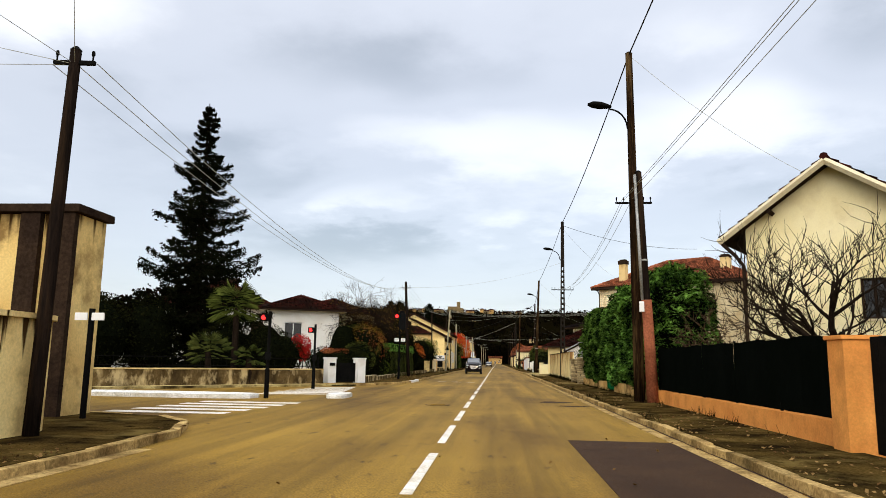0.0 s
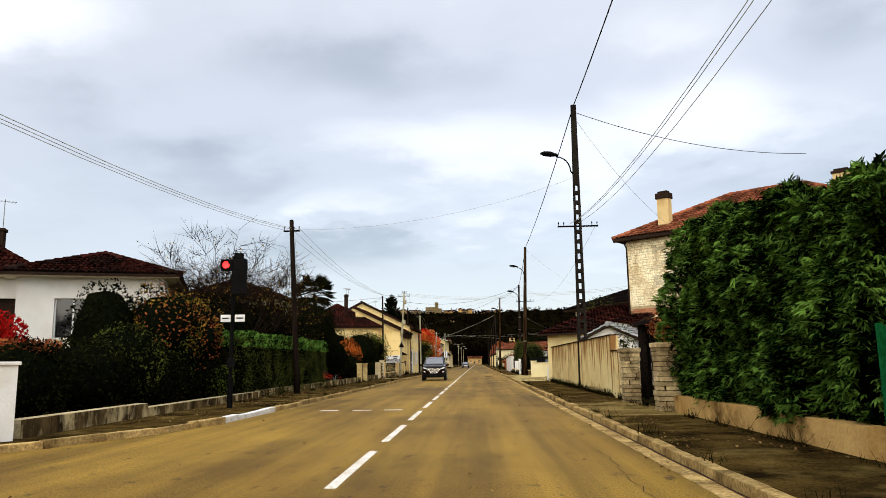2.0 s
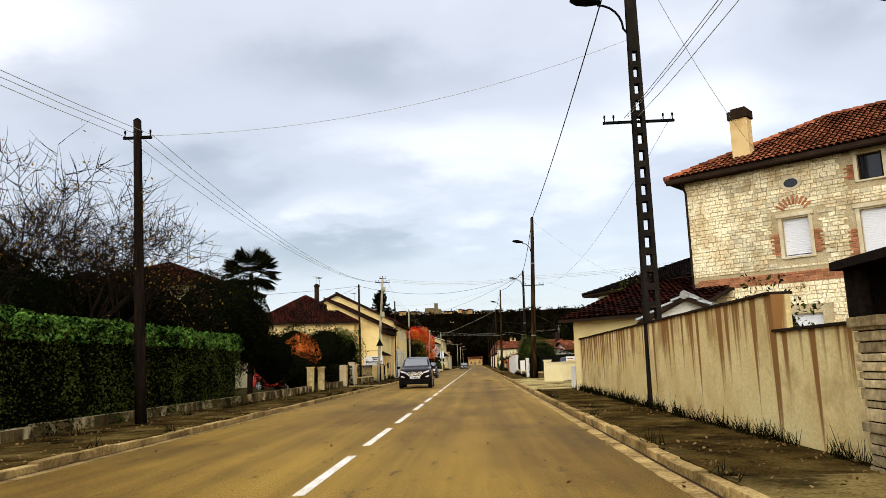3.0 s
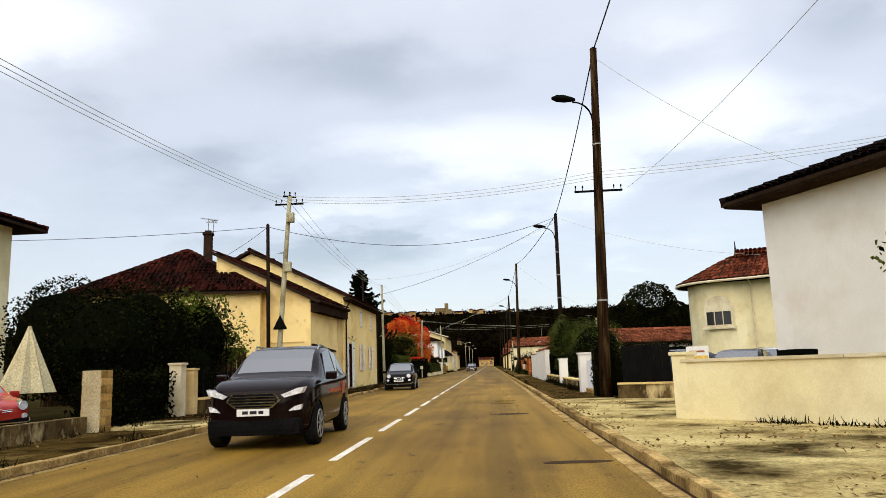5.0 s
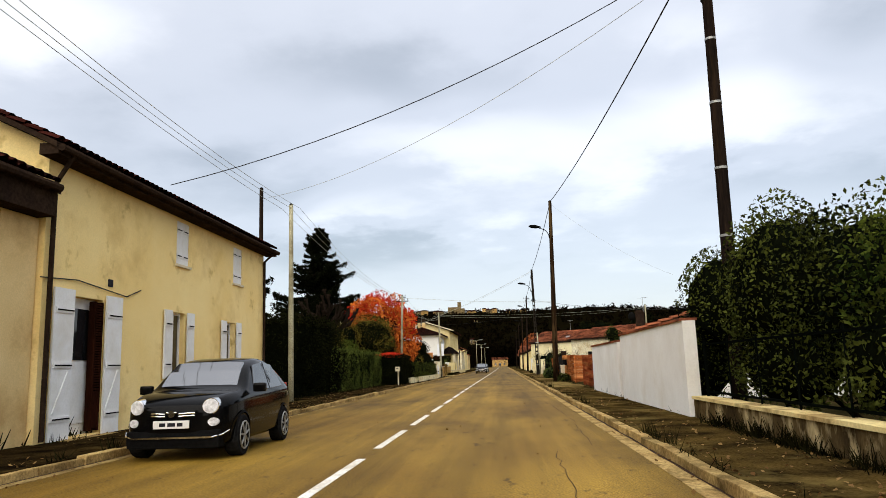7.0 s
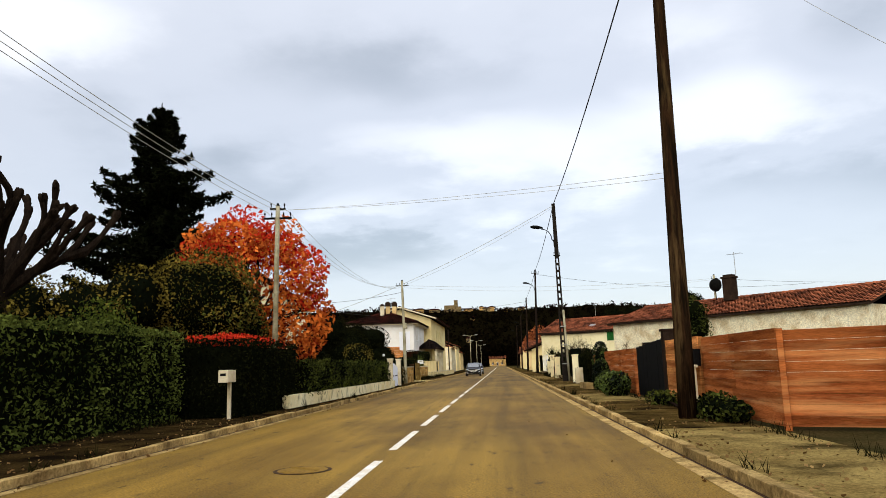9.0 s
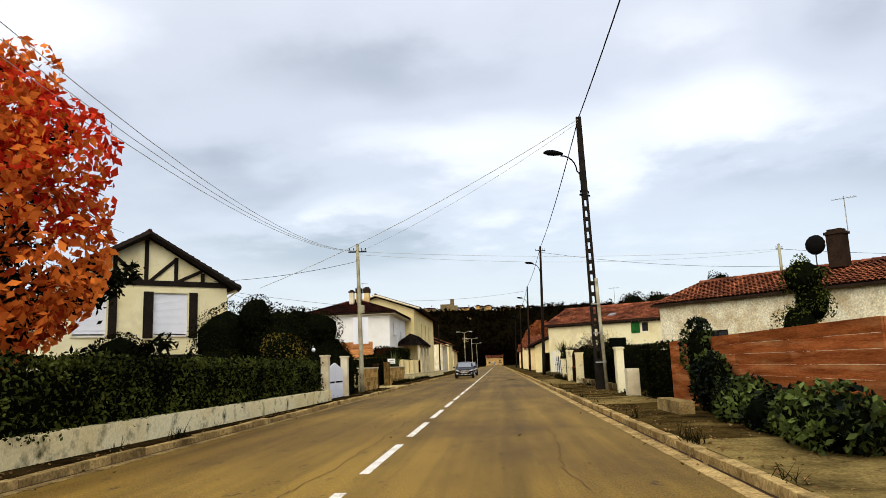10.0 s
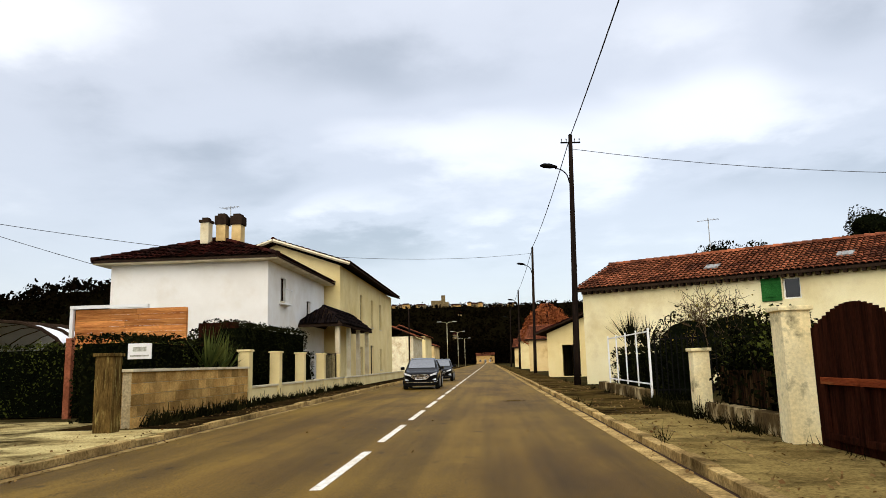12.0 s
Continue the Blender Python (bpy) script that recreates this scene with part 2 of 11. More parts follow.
M = dict(
    asphalt=mat("asphalt", (0.272, 0.162, 0.023), (0.160, 0.089, 0.012), 0.30, 0.7, 0.6, 90, spec=0.08, stain=(0.070, 0.037, 0.007), stain_scale=0.28, stain_amt=0.65, stretch=(1, 0.4, 1), fine=0.45, spots=(0.085, 0.048, 0.010), spot_scale=4.0, lanes=0.26, along=(125, 176, 0.65)),
    asphalt_new=mat("asphalt_patch", (0.034, 0.016, 0.006), (0.052, 0.026, 0.010), 1.0, 0.8, 0.6, 120, spec=0.1, fine=0.4),
    paint=mat("road_paint", (0.80, 0.77, 0.70), (0.62, 0.56, 0.45), 2.0, 0.7, 0.3, 60, stain=(0.35, 0.27, 0.13), stain_scale=6, stain_amt=0.35),
    pave=mat("pavement_tar", (0.080, 0.050, 0.014), (0.012, 0.008, 0.0035), 1.0, 0.95, 0.9, 45, stain=(0.20, 0.14, 0.042), stain_scale=0.8, stain_amt=0.6, stain_lo=0.53, fine=0.5, spots=(0.006, 0.004, 0.002), spot_scale=2.4),
    pale=mat("pale_gravel", (0.54, 0.44, 0.19), (0.32, 0.23, 0.085), 0.9, 0.9, 0.7, 50, stain=(0.028, 0.020, 0.008), stain_scale=0.45, stain_amt=0.97, stain_lo=0.475, fine=0.35, spots=(0.07, 0.045, 0.015), spot_scale=2.5),
    kerb=mat("kerb_concrete", (0.47, 0.33, 0.13), (0.25, 0.16, 0.06), 1.4, 0.9, 0.7, 40, stain=(0.05, 0.032, 0.012), stain_scale=1.6, stain_amt=0.7, vary=0.3, fine=0.4),
    kerb_white=mat("white_painted_kerb", (0.82, 0.82, 0.80), (0.66, 0.64, 0.56), 1.5, 0.8, 0.4, 40, stain=(0.3, 0.25, 0.15), stain_scale=3.0, stain_amt=0.3),
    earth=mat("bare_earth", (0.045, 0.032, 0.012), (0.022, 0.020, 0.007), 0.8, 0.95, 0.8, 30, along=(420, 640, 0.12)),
    lawn=mat("lawn_grass", (0.070, 0.150, 0.022), (0.045, 0.095, 0.016), 1.2, 0.95, 0.9, 60, fine=0.4),
    grass=mat("grass_ground", (0.065, 0.085, 0.02), (0.09, 0.08, 0.03), 0.5, 0.95, 0.8, 30),
    cream=mat("cream_render", (0.84, 0.70, 0.36), (0.76, 0.60, 0.27), 0.5, 0.88, 0.25, 60, stain=(0.50, 0.34, 0.14), stain_scale=0.45, stain_amt=0.35, fine=0.06),
    butter=mat("butter_render", (0.84, 0.76, 0.48), (0.77, 0.67, 0.37), 0.6, 0.88, 0.25, 60, stain=(0.48, 0.35, 0.16), stain_scale=0.7, stain_amt=0.35, fine=0.06),
    white=mat("white_render", (0.84, 0.82, 0.76), (0.76, 0.73, 0.66), 0.6, 0.85, 0.2, 60, stain=(0.55, 0.45, 0.28), stain_scale=0.5, stain_amt=0.25, fine=0.05),
    ochre=mat("ochre_render", (0.74, 0.56, 0.27), (0.64, 0.45, 0.19), 0.6, 0.88, 0.3, 60, stain=(0.36, 0.20, 0.07), stain_scale=0.6, stain_amt=0.5, fine=0.08),
    oldwall=mat("weathered_wall", (0.80, 0.64, 0.29), (0.64, 0.45, 0.18), 0.7, 0.9, 0.5, 40, stain=(0.17, 0.085, 0.028), stain_scale=1.1, stain_amt=0.85, stain_lo=0.50, fine=0.14),
    runoff=mat("runoff_stained_wall", (0.84, 0.69, 0.33), (0.72, 0.53, 0.22), 0.7, 0.9, 0.4, 40, stain=(0.34, 0.18, 0.06), stain_scale=0.8, stain_amt=0.6, fine=0.12, streak=((0.30, 0.150, 0.050), 2.0, 2.0)),
    smear=mat("smeared_beige_wall", (0.80, 0.60, 0.24), (0.64, 0.43, 0.15), 0.6, 0.9, 0.4, 40, stain=(0.13, 0.065, 0.02), stain_scale=0.7, stain_amt=0.8, fine=0.12, streak=((0.05, 0.026, 0.010), 3.9, 1.2)),
    smear_low=mat("smeared_corner_wall", (0.86, 0.67, 0.29), (0.74, 0.52, 0.19), 0.6, 0.9, 0.4, 40, stain=(0.17, 0.085, 0.028), stain_scale=0.6, stain_amt=0.75, fine=0.12, streak=((0.06, 0.032, 0.012), 1.75, 0.8)),
    grime=mat("grimy_wall", (0.15, 0.10, 0.04), (0.03, 0.020, 0.010), 1.5, 0.92, 0.6, 40, stain=(0.62, 0.48, 0.24), stain_scale=2.2, stain_amt=0.9, stretch=(1, 1, 0.5)),
    tile_black=mat("blackened_roof_tile", (0.012, 0.008, 0.007), (0.006, 0.005, 0.005), 0.8, 0.9, 0.4, 40, island=0.6),
    ivywall=mat("flaking_white_wall", (0.84, 0.75, 0.46), (0.74, 0.60, 0.30), 0.8, 0.92, 0.6, 40, stain=(0.035, 0.026, 0.012), stain_scale=2.2, stain_amt=0.95, stain_lo=0.53, fine=0.14),
    brownwall=mat("ochre_stained_wall", (0.62, 0.40, 0.14), (0.42, 0.24, 0.075), 0.9, 0.92, 0.6, 40, stain=(0.06, 0.032, 0.012), stain_scale=1.3, stain_amt=0.8, fine=0.15),
    orange=mat("orange_render", (0.78, 0.33, 0.08), (0.66, 0.25, 0.06), 1.2, 0.88, 0.35, 50, fine=0.1, stain=(0.35, 0.14, 0.04), stain_scale=1.5, stain_amt=0.4),
    stone=mat("pale_limestone", (0.84, 0.77, 0.54), (0.68, 0.56, 0.33), 1.5, 0.9, 0.7, 25, vary=0.25, stain=(0.36, 0.22, 0.09), stain_scale=1.5, stain_amt=0.35),
    old_stone=mat("dirty_limestone", (0.54, 0.43, 0.23), (0.27, 0.19, 0.09), 1.5, 0.95, 0.7, 25, vary=0.35, stain=(0.07, 0.045, 0.02), stain_scale=2.0, stain_amt=0.7),
    mortar=mat("lime_mortar", (0.56, 0.47, 0.29), (0.42, 0.32, 0.17), 1.5, 0.95, 0.8, 40),
    brick=mat("red_brick", (0.46, 0.20, 0.10), (0.34, 0.13, 0.06), 3, 0.9, 0.5, 50, vary=0.25),
    tile=mat("terracotta_tile", (0.29, 0.095, 0.044), (0.13, 0.038, 0.020), 0.9, 0.9, 0.4, 40, island=0.55, stain=(0.040, 0.026, 0.018), stain_scale=0.9, stain_amt=0.6),
    tile_mid=mat("weathered_red_tile", (0.19, 0.052, 0.026), (0.070, 0.020, 0.011), 0.9, 0.9, 0.4, 40, island=0.7, stain=(0.022, 0.013, 0.010), stain_scale=0.9, stain_amt=0.7),
    tile_dark=mat("aged_roof_tile", (0.040, 0.010, 0.007), (0.010, 0.005, 0.004), 0.8, 0.9, 0.4, 40, island=0.9, stain=(0.018, 0.012, 0.010), stain_scale=0.8, stain_amt=0.6),
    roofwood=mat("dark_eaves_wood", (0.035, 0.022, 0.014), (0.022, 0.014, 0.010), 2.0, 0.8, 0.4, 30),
    eave_white=mat("pale_eaves_board", (0.72, 0.65, 0.46), (0.60, 0.50, 0.31), 1.5, 0.8, 0.2, 40, fine=0.08, stain=(0.30, 0.21, 0.09), stain_scale=1.6, stain_amt=0.4),
    pole_wood=mat("weathered_pole_wood", (0.030, 0.015, 0.007), (0.007, 0.005, 0.003), 2.5, 0.9, 0.7, 30, stretch=(6, 6, 0.5), stain=(0.20, 0.125, 0.05), stain_scale=1.0, stain_amt=0.35),
    pole_dark=mat("tarred_pole", (0.018, 0.012, 0.009), (0.008, 0.006, 0.005), 2.5, 0.8, 0.5, 30, stretch=(6, 6, 0.5), stain=(0.06, 0.034, 0.016), stain_scale=0.7, stain_amt=0.4),
    pole_conc=mat("pole_concrete", (0.022, 0.018, 0.014), (0.012, 0.010, 0.008), 2.0, 0.9, 0.5, 40),
    pole_grey=mat("galvanised_pole", (0.42, 0.39, 0.26), (0.28, 0.25, 0.15), 1.5, 0.6, 0.2, 40, metal=0.2, stain=(0.13, 0.09, 0.04), stain_scale=1.5, stain_amt=0.5),
    rust=mat("rusty_sleeve", (0.30, 0.10, 0.05), (0.19, 0.06, 0.03), 1.5, 0.8, 0.4, 30),
    blackmetal=mat("black_metal", (0.004, 0.004, 0.004), (0.006, 0.006, 0.005), 3, 0.75, 0.2, 60, spec=0.02),
    darkgreen=mat("dark_green_mesh", (0.003, 0.004, 0.003), (0.002, 0.003, 0.002), 1, 0.9, 0.4, 120),
    whitepaint=mat("white_paint", (0.82, 0.82, 0.80), (0.76, 0.75, 0.70), 2, 0.5, 0.1, 40, fine=0.05, stain=(0.45, 0.36, 0.2), stain_scale=1.5, stain_amt=0.2),
    whitemetal=mat("white_pvc", (0.82, 0.83, 0.86), (0.78, 0.79, 0.82), 1, 0.4, 0.05, 30, fine=0.03),
    greengate=mat("green_painted_metal", (0.010, 0.125, 0.036), (0.006, 0.085, 0.024), 1.5, 0.5, 0.15, 40),
    greenshut=mat("green_shutter_paint", (0.025, 0.125, 0.028), (0.013, 0.07, 0.015), 2, 0.6, 0.2, 40),
    plank=mat("red_stained_plank", (0.28, 0.066, 0.022), (0.13, 0.028, 0.011), 1.2, 0.75, 0.5, 25, stretch=(0.6, 0.6, 8), vary=0.28, stain=(0.42, 0.17, 0.055), stain_scale=0.7, stain_amt=0.5),
    plank_mid=mat("weathered_red_plank", (0.42, 0.125, 0.033), (0.20, 0.050, 0.015), 1.2, 0.8, 0.5, 25, stretch=(0.6, 0.6, 8), vary=0.32, stain=(0.62, 0.30, 0.11), stain_scale=0.7, stain_amt=0.5),
    plank_pale=mat("bare_plank", (0.72, 0.31, 0.09), (0.44, 0.15, 0.042), 1.2, 0.8, 0.5, 25, stretch=(0.6, 0.6, 8), vary=0.35, stain=(0.20, 0.06, 0.02), stain_scale=0.6, stain_amt=0.6),
    wood_gate=mat("brown_gate_wood", (0.034, 0.010, 0.005), (0.014, 0.005, 0.003), 2, 0.6, 0.4, 30, stretch=(5, 5, 0.6), vary=0.2),
    lichen=mat("lichened_post_wood", (0.16, 0.10, 0.030), (0.05, 0.030, 0.010), 3.0, 0.95, 0.8, 30, stretch=(4, 4, 0.7), stain=(0.46, 0.36, 0.11), stain_scale=3.5, stain_amt=0.8, stain_lo=0.55, spots=(0.012, 0.008, 0.004), spot_scale=5.0),
    timber=mat("black_timber", (0.014, 0.011, 0.009), (0.022, 0.016, 0.012), 2, 0.85, 0.3, 30),
    block=mat("concrete_block", (0.50, 0.31, 0.10), (0.34, 0.19, 0.055), 2, 0.95, 0.7, 60, vary=0.4, stain=(0.10, 0.055, 0.02), stain_scale=1.3, stain_amt=0.5),
    bark=mat("bark", (0.022, 0.015, 0.010), (0.010, 0.007, 0.005), 3, 0.95, 0.9, 30, stretch=(3, 3, 0.6)),
    twig=mat("bare_twig", (0.085, 0.055, 0.030), (0.045, 0.030, 0.018), 2, 0.9, 0.4, 30),
    # near-black solid for hedge cores; shade between the leaves is put into its colour
    core=mat("hedge_inner_shade", (0.004, 0.005, 0.002), (0.003, 0.004, 0.002), 2, 1.0, 0.8, 15),
    cable=mat("cable_rubber", (0.03, 0.03, 0.03), (0.04, 0.04, 0.04), 2, 0.6, 0, 30),
    cable_pale=mat("bare_conductor", (0.42, 0.42, 0.36), (0.34, 0.34, 0.28), 2, 0.6, 0, 30),
    canvas=mat("cream_canvas", (0.62, 0.55, 0.34), (0.52, 0.45, 0.26), 1.5, 0.9, 0.3, 40),
    carblack=mat("black_car_paint", (0.0025, 0.0025, 0.0025), (0.003, 0.003, 0.003), 1, 0.10, 0, 10, spec=0.09, fine=0),
    carwine=mat("dark_car_paint", (0.006, 0.0028, 0.0028), (0.007, 0.003, 0.003), 1, 0.10, 0, 10, spec=0.10, fine=0),
    carwhite=mat("white_car_paint", (0.75, 0.75, 0.72), (0.72, 0.72, 0.7), 1, 0.2, 0, 10, spec=0.6, fine=0),
    carred=mat("red_car_paint", (0.45, 0.03, 0.02), (0.4, 0.025, 0.02), 1, 0.15, 0, 10, spec=0.6, fine=0),
    tyre=mat("tyre_rubber", (0.012, 0.012, 0.012), (0.016, 0.016, 0.016), 3, 0.9, 0.2, 40),
    chrome=mat("chrome", (0.75, 0.75, 0.75), (0.7, 0.7, 0.7), 2, 0.12, 0, 30, metal=1.0),
    lamp_glass=mat("headlight_glass", (0.75, 0.76, 0.78), (0.6, 0.6, 0.62), 5, 0.1, 0, 30, spec=0.8),
    plastic=mat("black_plastic", (0.005, 0.005, 0.005), (0.007, 0.007, 0.007), 2, 0.75, 0.1, 40, spec=0.02),
    ink=mat("black_lettering", (0.02, 0.02, 0.025), (0.03, 0.03, 0.035), 2, 0.6, 0, 30),
    signwhite=mat("white_sign", (0.78, 0.78, 0.76), (0.74, 0.73, 0.70), 2, 0.5, 0.05, 30, fine=0.03),
    signyellow=mat("yellow_sign", (0.72, 0.50, 0.12), (0.66, 0.45, 0.1), 2, 0.5, 0.05, 30),
    zinc=mat("grey_zinc", (0.36, 0.36, 0.34), (0.26, 0.26, 0.24), 1, 0.5, 0.1, 30, metal=0.5),
    glass=glass_mat("window_glass"),
    carglass=glass_mat("car_glass", (0.012, 0.013, 0.013), 0.03, 1.8),
    screenglass=glass_mat("windscreen_glass", (0.03, 0.03, 0.03), 0.04, 2.4),
    gold=mat("golden_render", (0.95, 0.75, 0.35), (0.90, 0.67, 0.27), 0.45, 0.9, 0.3, 60, stain=(0.55, 0.33, 0.10), stain_scale=0.5, stain_amt=0.45, fine=0.07, spots=(0.66, 0.46, 0.17), spot_scale=1.3),
    gold_low=mat("rain_stained_render", (0.84, 0.60, 0.24), (0.70, 0.45, 0.15), 0.7, 0.9, 0.4, 60, stain=(0.26, 0.13, 0.035), stain_scale=0.9, stain_amt=0.75, fine=0.12, spots=(0.46, 0.28, 0.09), spot_scale=1.8),
    pave_moss=mat("black_mossy_tar", (0.034, 0.021, 0.007), (0.006, 0.004, 0.002), 1.2, 0.95, 0.9, 45, stain=(0.15, 0.10, 0.030), stain_scale=0.7, stain_amt=0.55, stain_lo=0.56, fine=0.5, spots=(0.005, 0.003, 0.002), spot_scale=2.4),
    drive=mat("worn_drive_surface", (0.25, 0.18, 0.06), (0.14, 0.095, 0.03), 1.0, 0.92, 0.8, 50, stain=(0.022, 0.015, 0.006), stain_scale=0.7, stain_amt=0.9, stain_lo=0.5, fine=0.4, spots=(0.05, 0.034, 0.012), spot_scale=3.0),
    red_lamp=glow_mat("red_signal_lens", (1.0, 0.02, 0.02), 3.0),
)
LEAF = dict(
    thuja=leaf_mat("thuja_spray", (0.0015, 0.006, 0.002), (0.22, 0.44, 0.070), lo=0.34, clump=2.4),
    # darker copy of thuja: the second hedge's shade is put into its leaf colour
    thuja_shaded=leaf_mat("shaded_thuja_spray", (0.0012, 0.005, 0.0015), (0.15, 0.28, 0.042), lo=0.36, clump=2.2),
    dark=leaf_mat("dark_evergreen_leaf", (0.0015, 0.002, 0.001), (0.015, 0.016, 0.005)),
    spruce=leaf_mat("spruce_needles", (0.002, 0.003, 0.001), (0.008, 0.009, 0.004)),
    far=leaf_mat("far_wood_leaf", (0.0004, 0.0005, 0.0003), (0.005, 0.0032, 0.0014), 1.0, 0.0),
    laurel=leaf_mat("laurel_leaf", (0.0015, 0.003, 0.001), (0.095, 0.110, 0.020), 0.6, 0.01, lo=0.3),
    hedge=leaf_mat("green_hedge_leaf", (0.003, 0.006, 0.002), (0.135, 0.165, 0.032)),
    russet=leaf_mat("russet_leaf", (0.10, 0.025, 0.010), (0.46, 0.14, 0.045)),
    privet=leaf_mat("privet_leaf", (0.012, 0.020, 0.004), (0.12, 0.15, 0.022)),
    olive=leaf_mat("olive_yellow_leaf", (0.005, 0.005, 0.0015), (0.27, 0.20, 0.034), lo=0.34),
    gold=leaf_mat("golden_autumn_leaf", (0.14, 0.075, 0.012), (0.36, 0.21, 0.03)),
    red=leaf_mat("red_autumn_leaf", (0.34, 0.010, 0.008), (0.80, 0.070, 0.022), back=0.2),
    orange=leaf_mat("orange_autumn_leaf", (0.26, 0.030, 0.008), (0.92, 0.26, 0.040), back=0.2),
    crimson=leaf_mat("crimson_leaf", (0.28, 0.004, 0.004), (0.58, 0.02, 0.014)),
    ivy=leaf_mat("ivy_leaf", (0.002, 0.004, 0.0015), (0.12, 0.16, 0.035), 0.5, 0.04, lo=0.42),
    palm=leaf_mat("palm_frond", (0.03, 0.045, 0.012), (0.12, 0.13, 0.03)),
    grass=leaf_mat("grass_blade", (0.05, 0.10, 0.015), (0.13, 0.19, 0.03)),
    weed=leaf_mat("weed_blade", (0.004, 0.004, 0.0015), (0.022, 0.020, 0.006)),
    dry=leaf_mat("fallen_leaf", (0.10, 0.05, 0.018), (0.30, 0.19, 0.07)),
)

# ---- building helpers ----
def thing(name, label, category, group="", kind="", at=(0, 0, 0)):
    ob = new(name)
    ob.empty_display_size = 0.2
    ob.location = at
    return tagged(ob, label, category, group, kind)


def link_mesh(name, me, material, parent=None, label=""):
    ob = new(name, me)
    if material is not None and not me.materials:
        me.materials.append(material)
    if parent is not None:
        ob.parent = parent
        here = parent
        off = Vector((0, 0, 0))
        while here is not None:
            off += here.location
            here = here.parent
        ob.location = -off
    if label:
        ob["label"] = label
    return ob


def part(name, bm, material, parent=None, label="", smooth=False):
    me = bpy.data.meshes.new(name)
    bm.normal_update()
    bm.to_mesh(me)
    bm.free()
    if smooth:
        me.polygons.foreach_set("use_smooth", [True] * len(me.polygons))
    return link_mesh(name, me, material, parent, label)


def quads(name, V, material, parent=None, label="", smooth=False):
    """A mesh from an (n, 4, 3) array of loose quads."""
    me = bpy.data.meshes.new(name)
    n = len(V)
    me.vertices.add(4 * n)
    me.vertices.foreach_set("co", np.ascontiguousarray(V, dtype=np.float32).ravel())
    me.loops.add(4 * n)
    me.loops.foreach_set("vertex_index", np.arange(4 * n, dtype=np.int32))
    me.polygons.add(n)
    me.polygons.foreach_set("loop_start", np.arange(0, 4 * n, 4, dtype=np.int32))
    if smooth:
        me.polygons.foreach_set("use_smooth", [True] * n)
    me.update(calc_edges=True)
    return link_mesh(name, me, material, parent, label)


class Face:
    """A wall's own frame: u along it, v up, w out of it (to the right of u). angle in degrees."""

    def __init__(self, x, y, angle, z=0.0):
        self.o, self.z = (x, y), z
        a = radians(angle)
        self.u, self.n = (math.cos(a), math.sin(a)), (math.sin(a), -math.cos(a))

    def __call__(self, u, v, w=0.0):
        return Vector((self.o[0] + self.u[0] * u + self.n[0] * w, self.o[1] + self.u[1] * u + self.n[1] * w, self.z + v))


WORLD = Face(0, 0, 0)     # u = x, w = -y


def face_between(p, q, z=0.0):
    f = Face(p[0], p[1], math.degrees(math.atan2(q[1] - p[1], q[0] - p[0])), z)
    return f, math.dist(p, q)


def fbox(bm, F, u0, u1, v0, v1, w0, w1, bevel=0.0):
    vs = [bm.verts.new(F(u, v, w)) for w in (w0, w1) for v in (v0, v1) for u in (u0, u1)]
    fs = [(0, 2, 3, 1), (4, 5, 7, 6), (0, 1, 5, 4), (2, 6, 7, 3), (0, 4, 6, 2), (1, 3, 7, 5)]
    faces = [bm.faces.new([vs[i] for i in f]) for f in fs]
    if bevel:
        edges = {e for f in faces for e in f.edges}
        bmesh.ops.bevel(bm, geom=list(edges), offset=bevel, segments=2, affect='EDGES', profile=0.7)
    return faces


def box(bm, x0, x1, y0, y1, z0, z1, bevel=0.0):
    return fbox(bm, WORLD, x0, x1, z0, z1, -y1, -y0, bevel)


def tube(bm, pts, radii, n=8, cap=True):
    """A tube through points; radii one number or one a point."""
    pts = [Vector(p) for p in pts]
    if isinstance(radii, (int, float)):
        radii = [radii] * len(pts)
    rings = []
    ref = None
    for i, p in enumerate(pts):
        d = (pts[min(i + 1, len(pts) - 1)] - pts[max(i - 1, 0)]).normalized()
        if ref is None or abs(ref.dot(d)) > 0.95:
            ref = Vector((0, 0, 1)) if abs(d.z) < 0.9 else Vector((1, 0, 0))
        a = d.cross(ref).normalized()
        b = a.cross(d).normalized()
        ref = b
        rings.append([bm.verts.new(p + (a * math.cos(k) + b * math.sin(k)) * radii[i]) for k in (2 * math.pi * j / n for j in range(n))])
    for r, s in zip(rings, rings[1:]):
        for j in range(n):
            bm.faces.new((r[j], r[(j + 1) % n], s[(j + 1) % n], s[j]))
    if cap:
        bm.faces.new(rings[0][::-1])
        bm.faces.new(rings[-1])


def slab(bm, poly, z0, z1):
    """A flat plan polygon (counter-clockwise) given thickness."""
    lo = [bm.verts.new((x, y, z0)) for x, y in poly]
    hi = [bm.verts.new((x, y, z1)) for x, y in poly]
    bm.faces.new(hi)
    bm.faces.new(lo[::-1])
    n = len(poly)
    for i in range(n):
        bm.faces.new((lo[i], lo[(i + 1) % n], hi[(i + 1) % n], hi[i]))


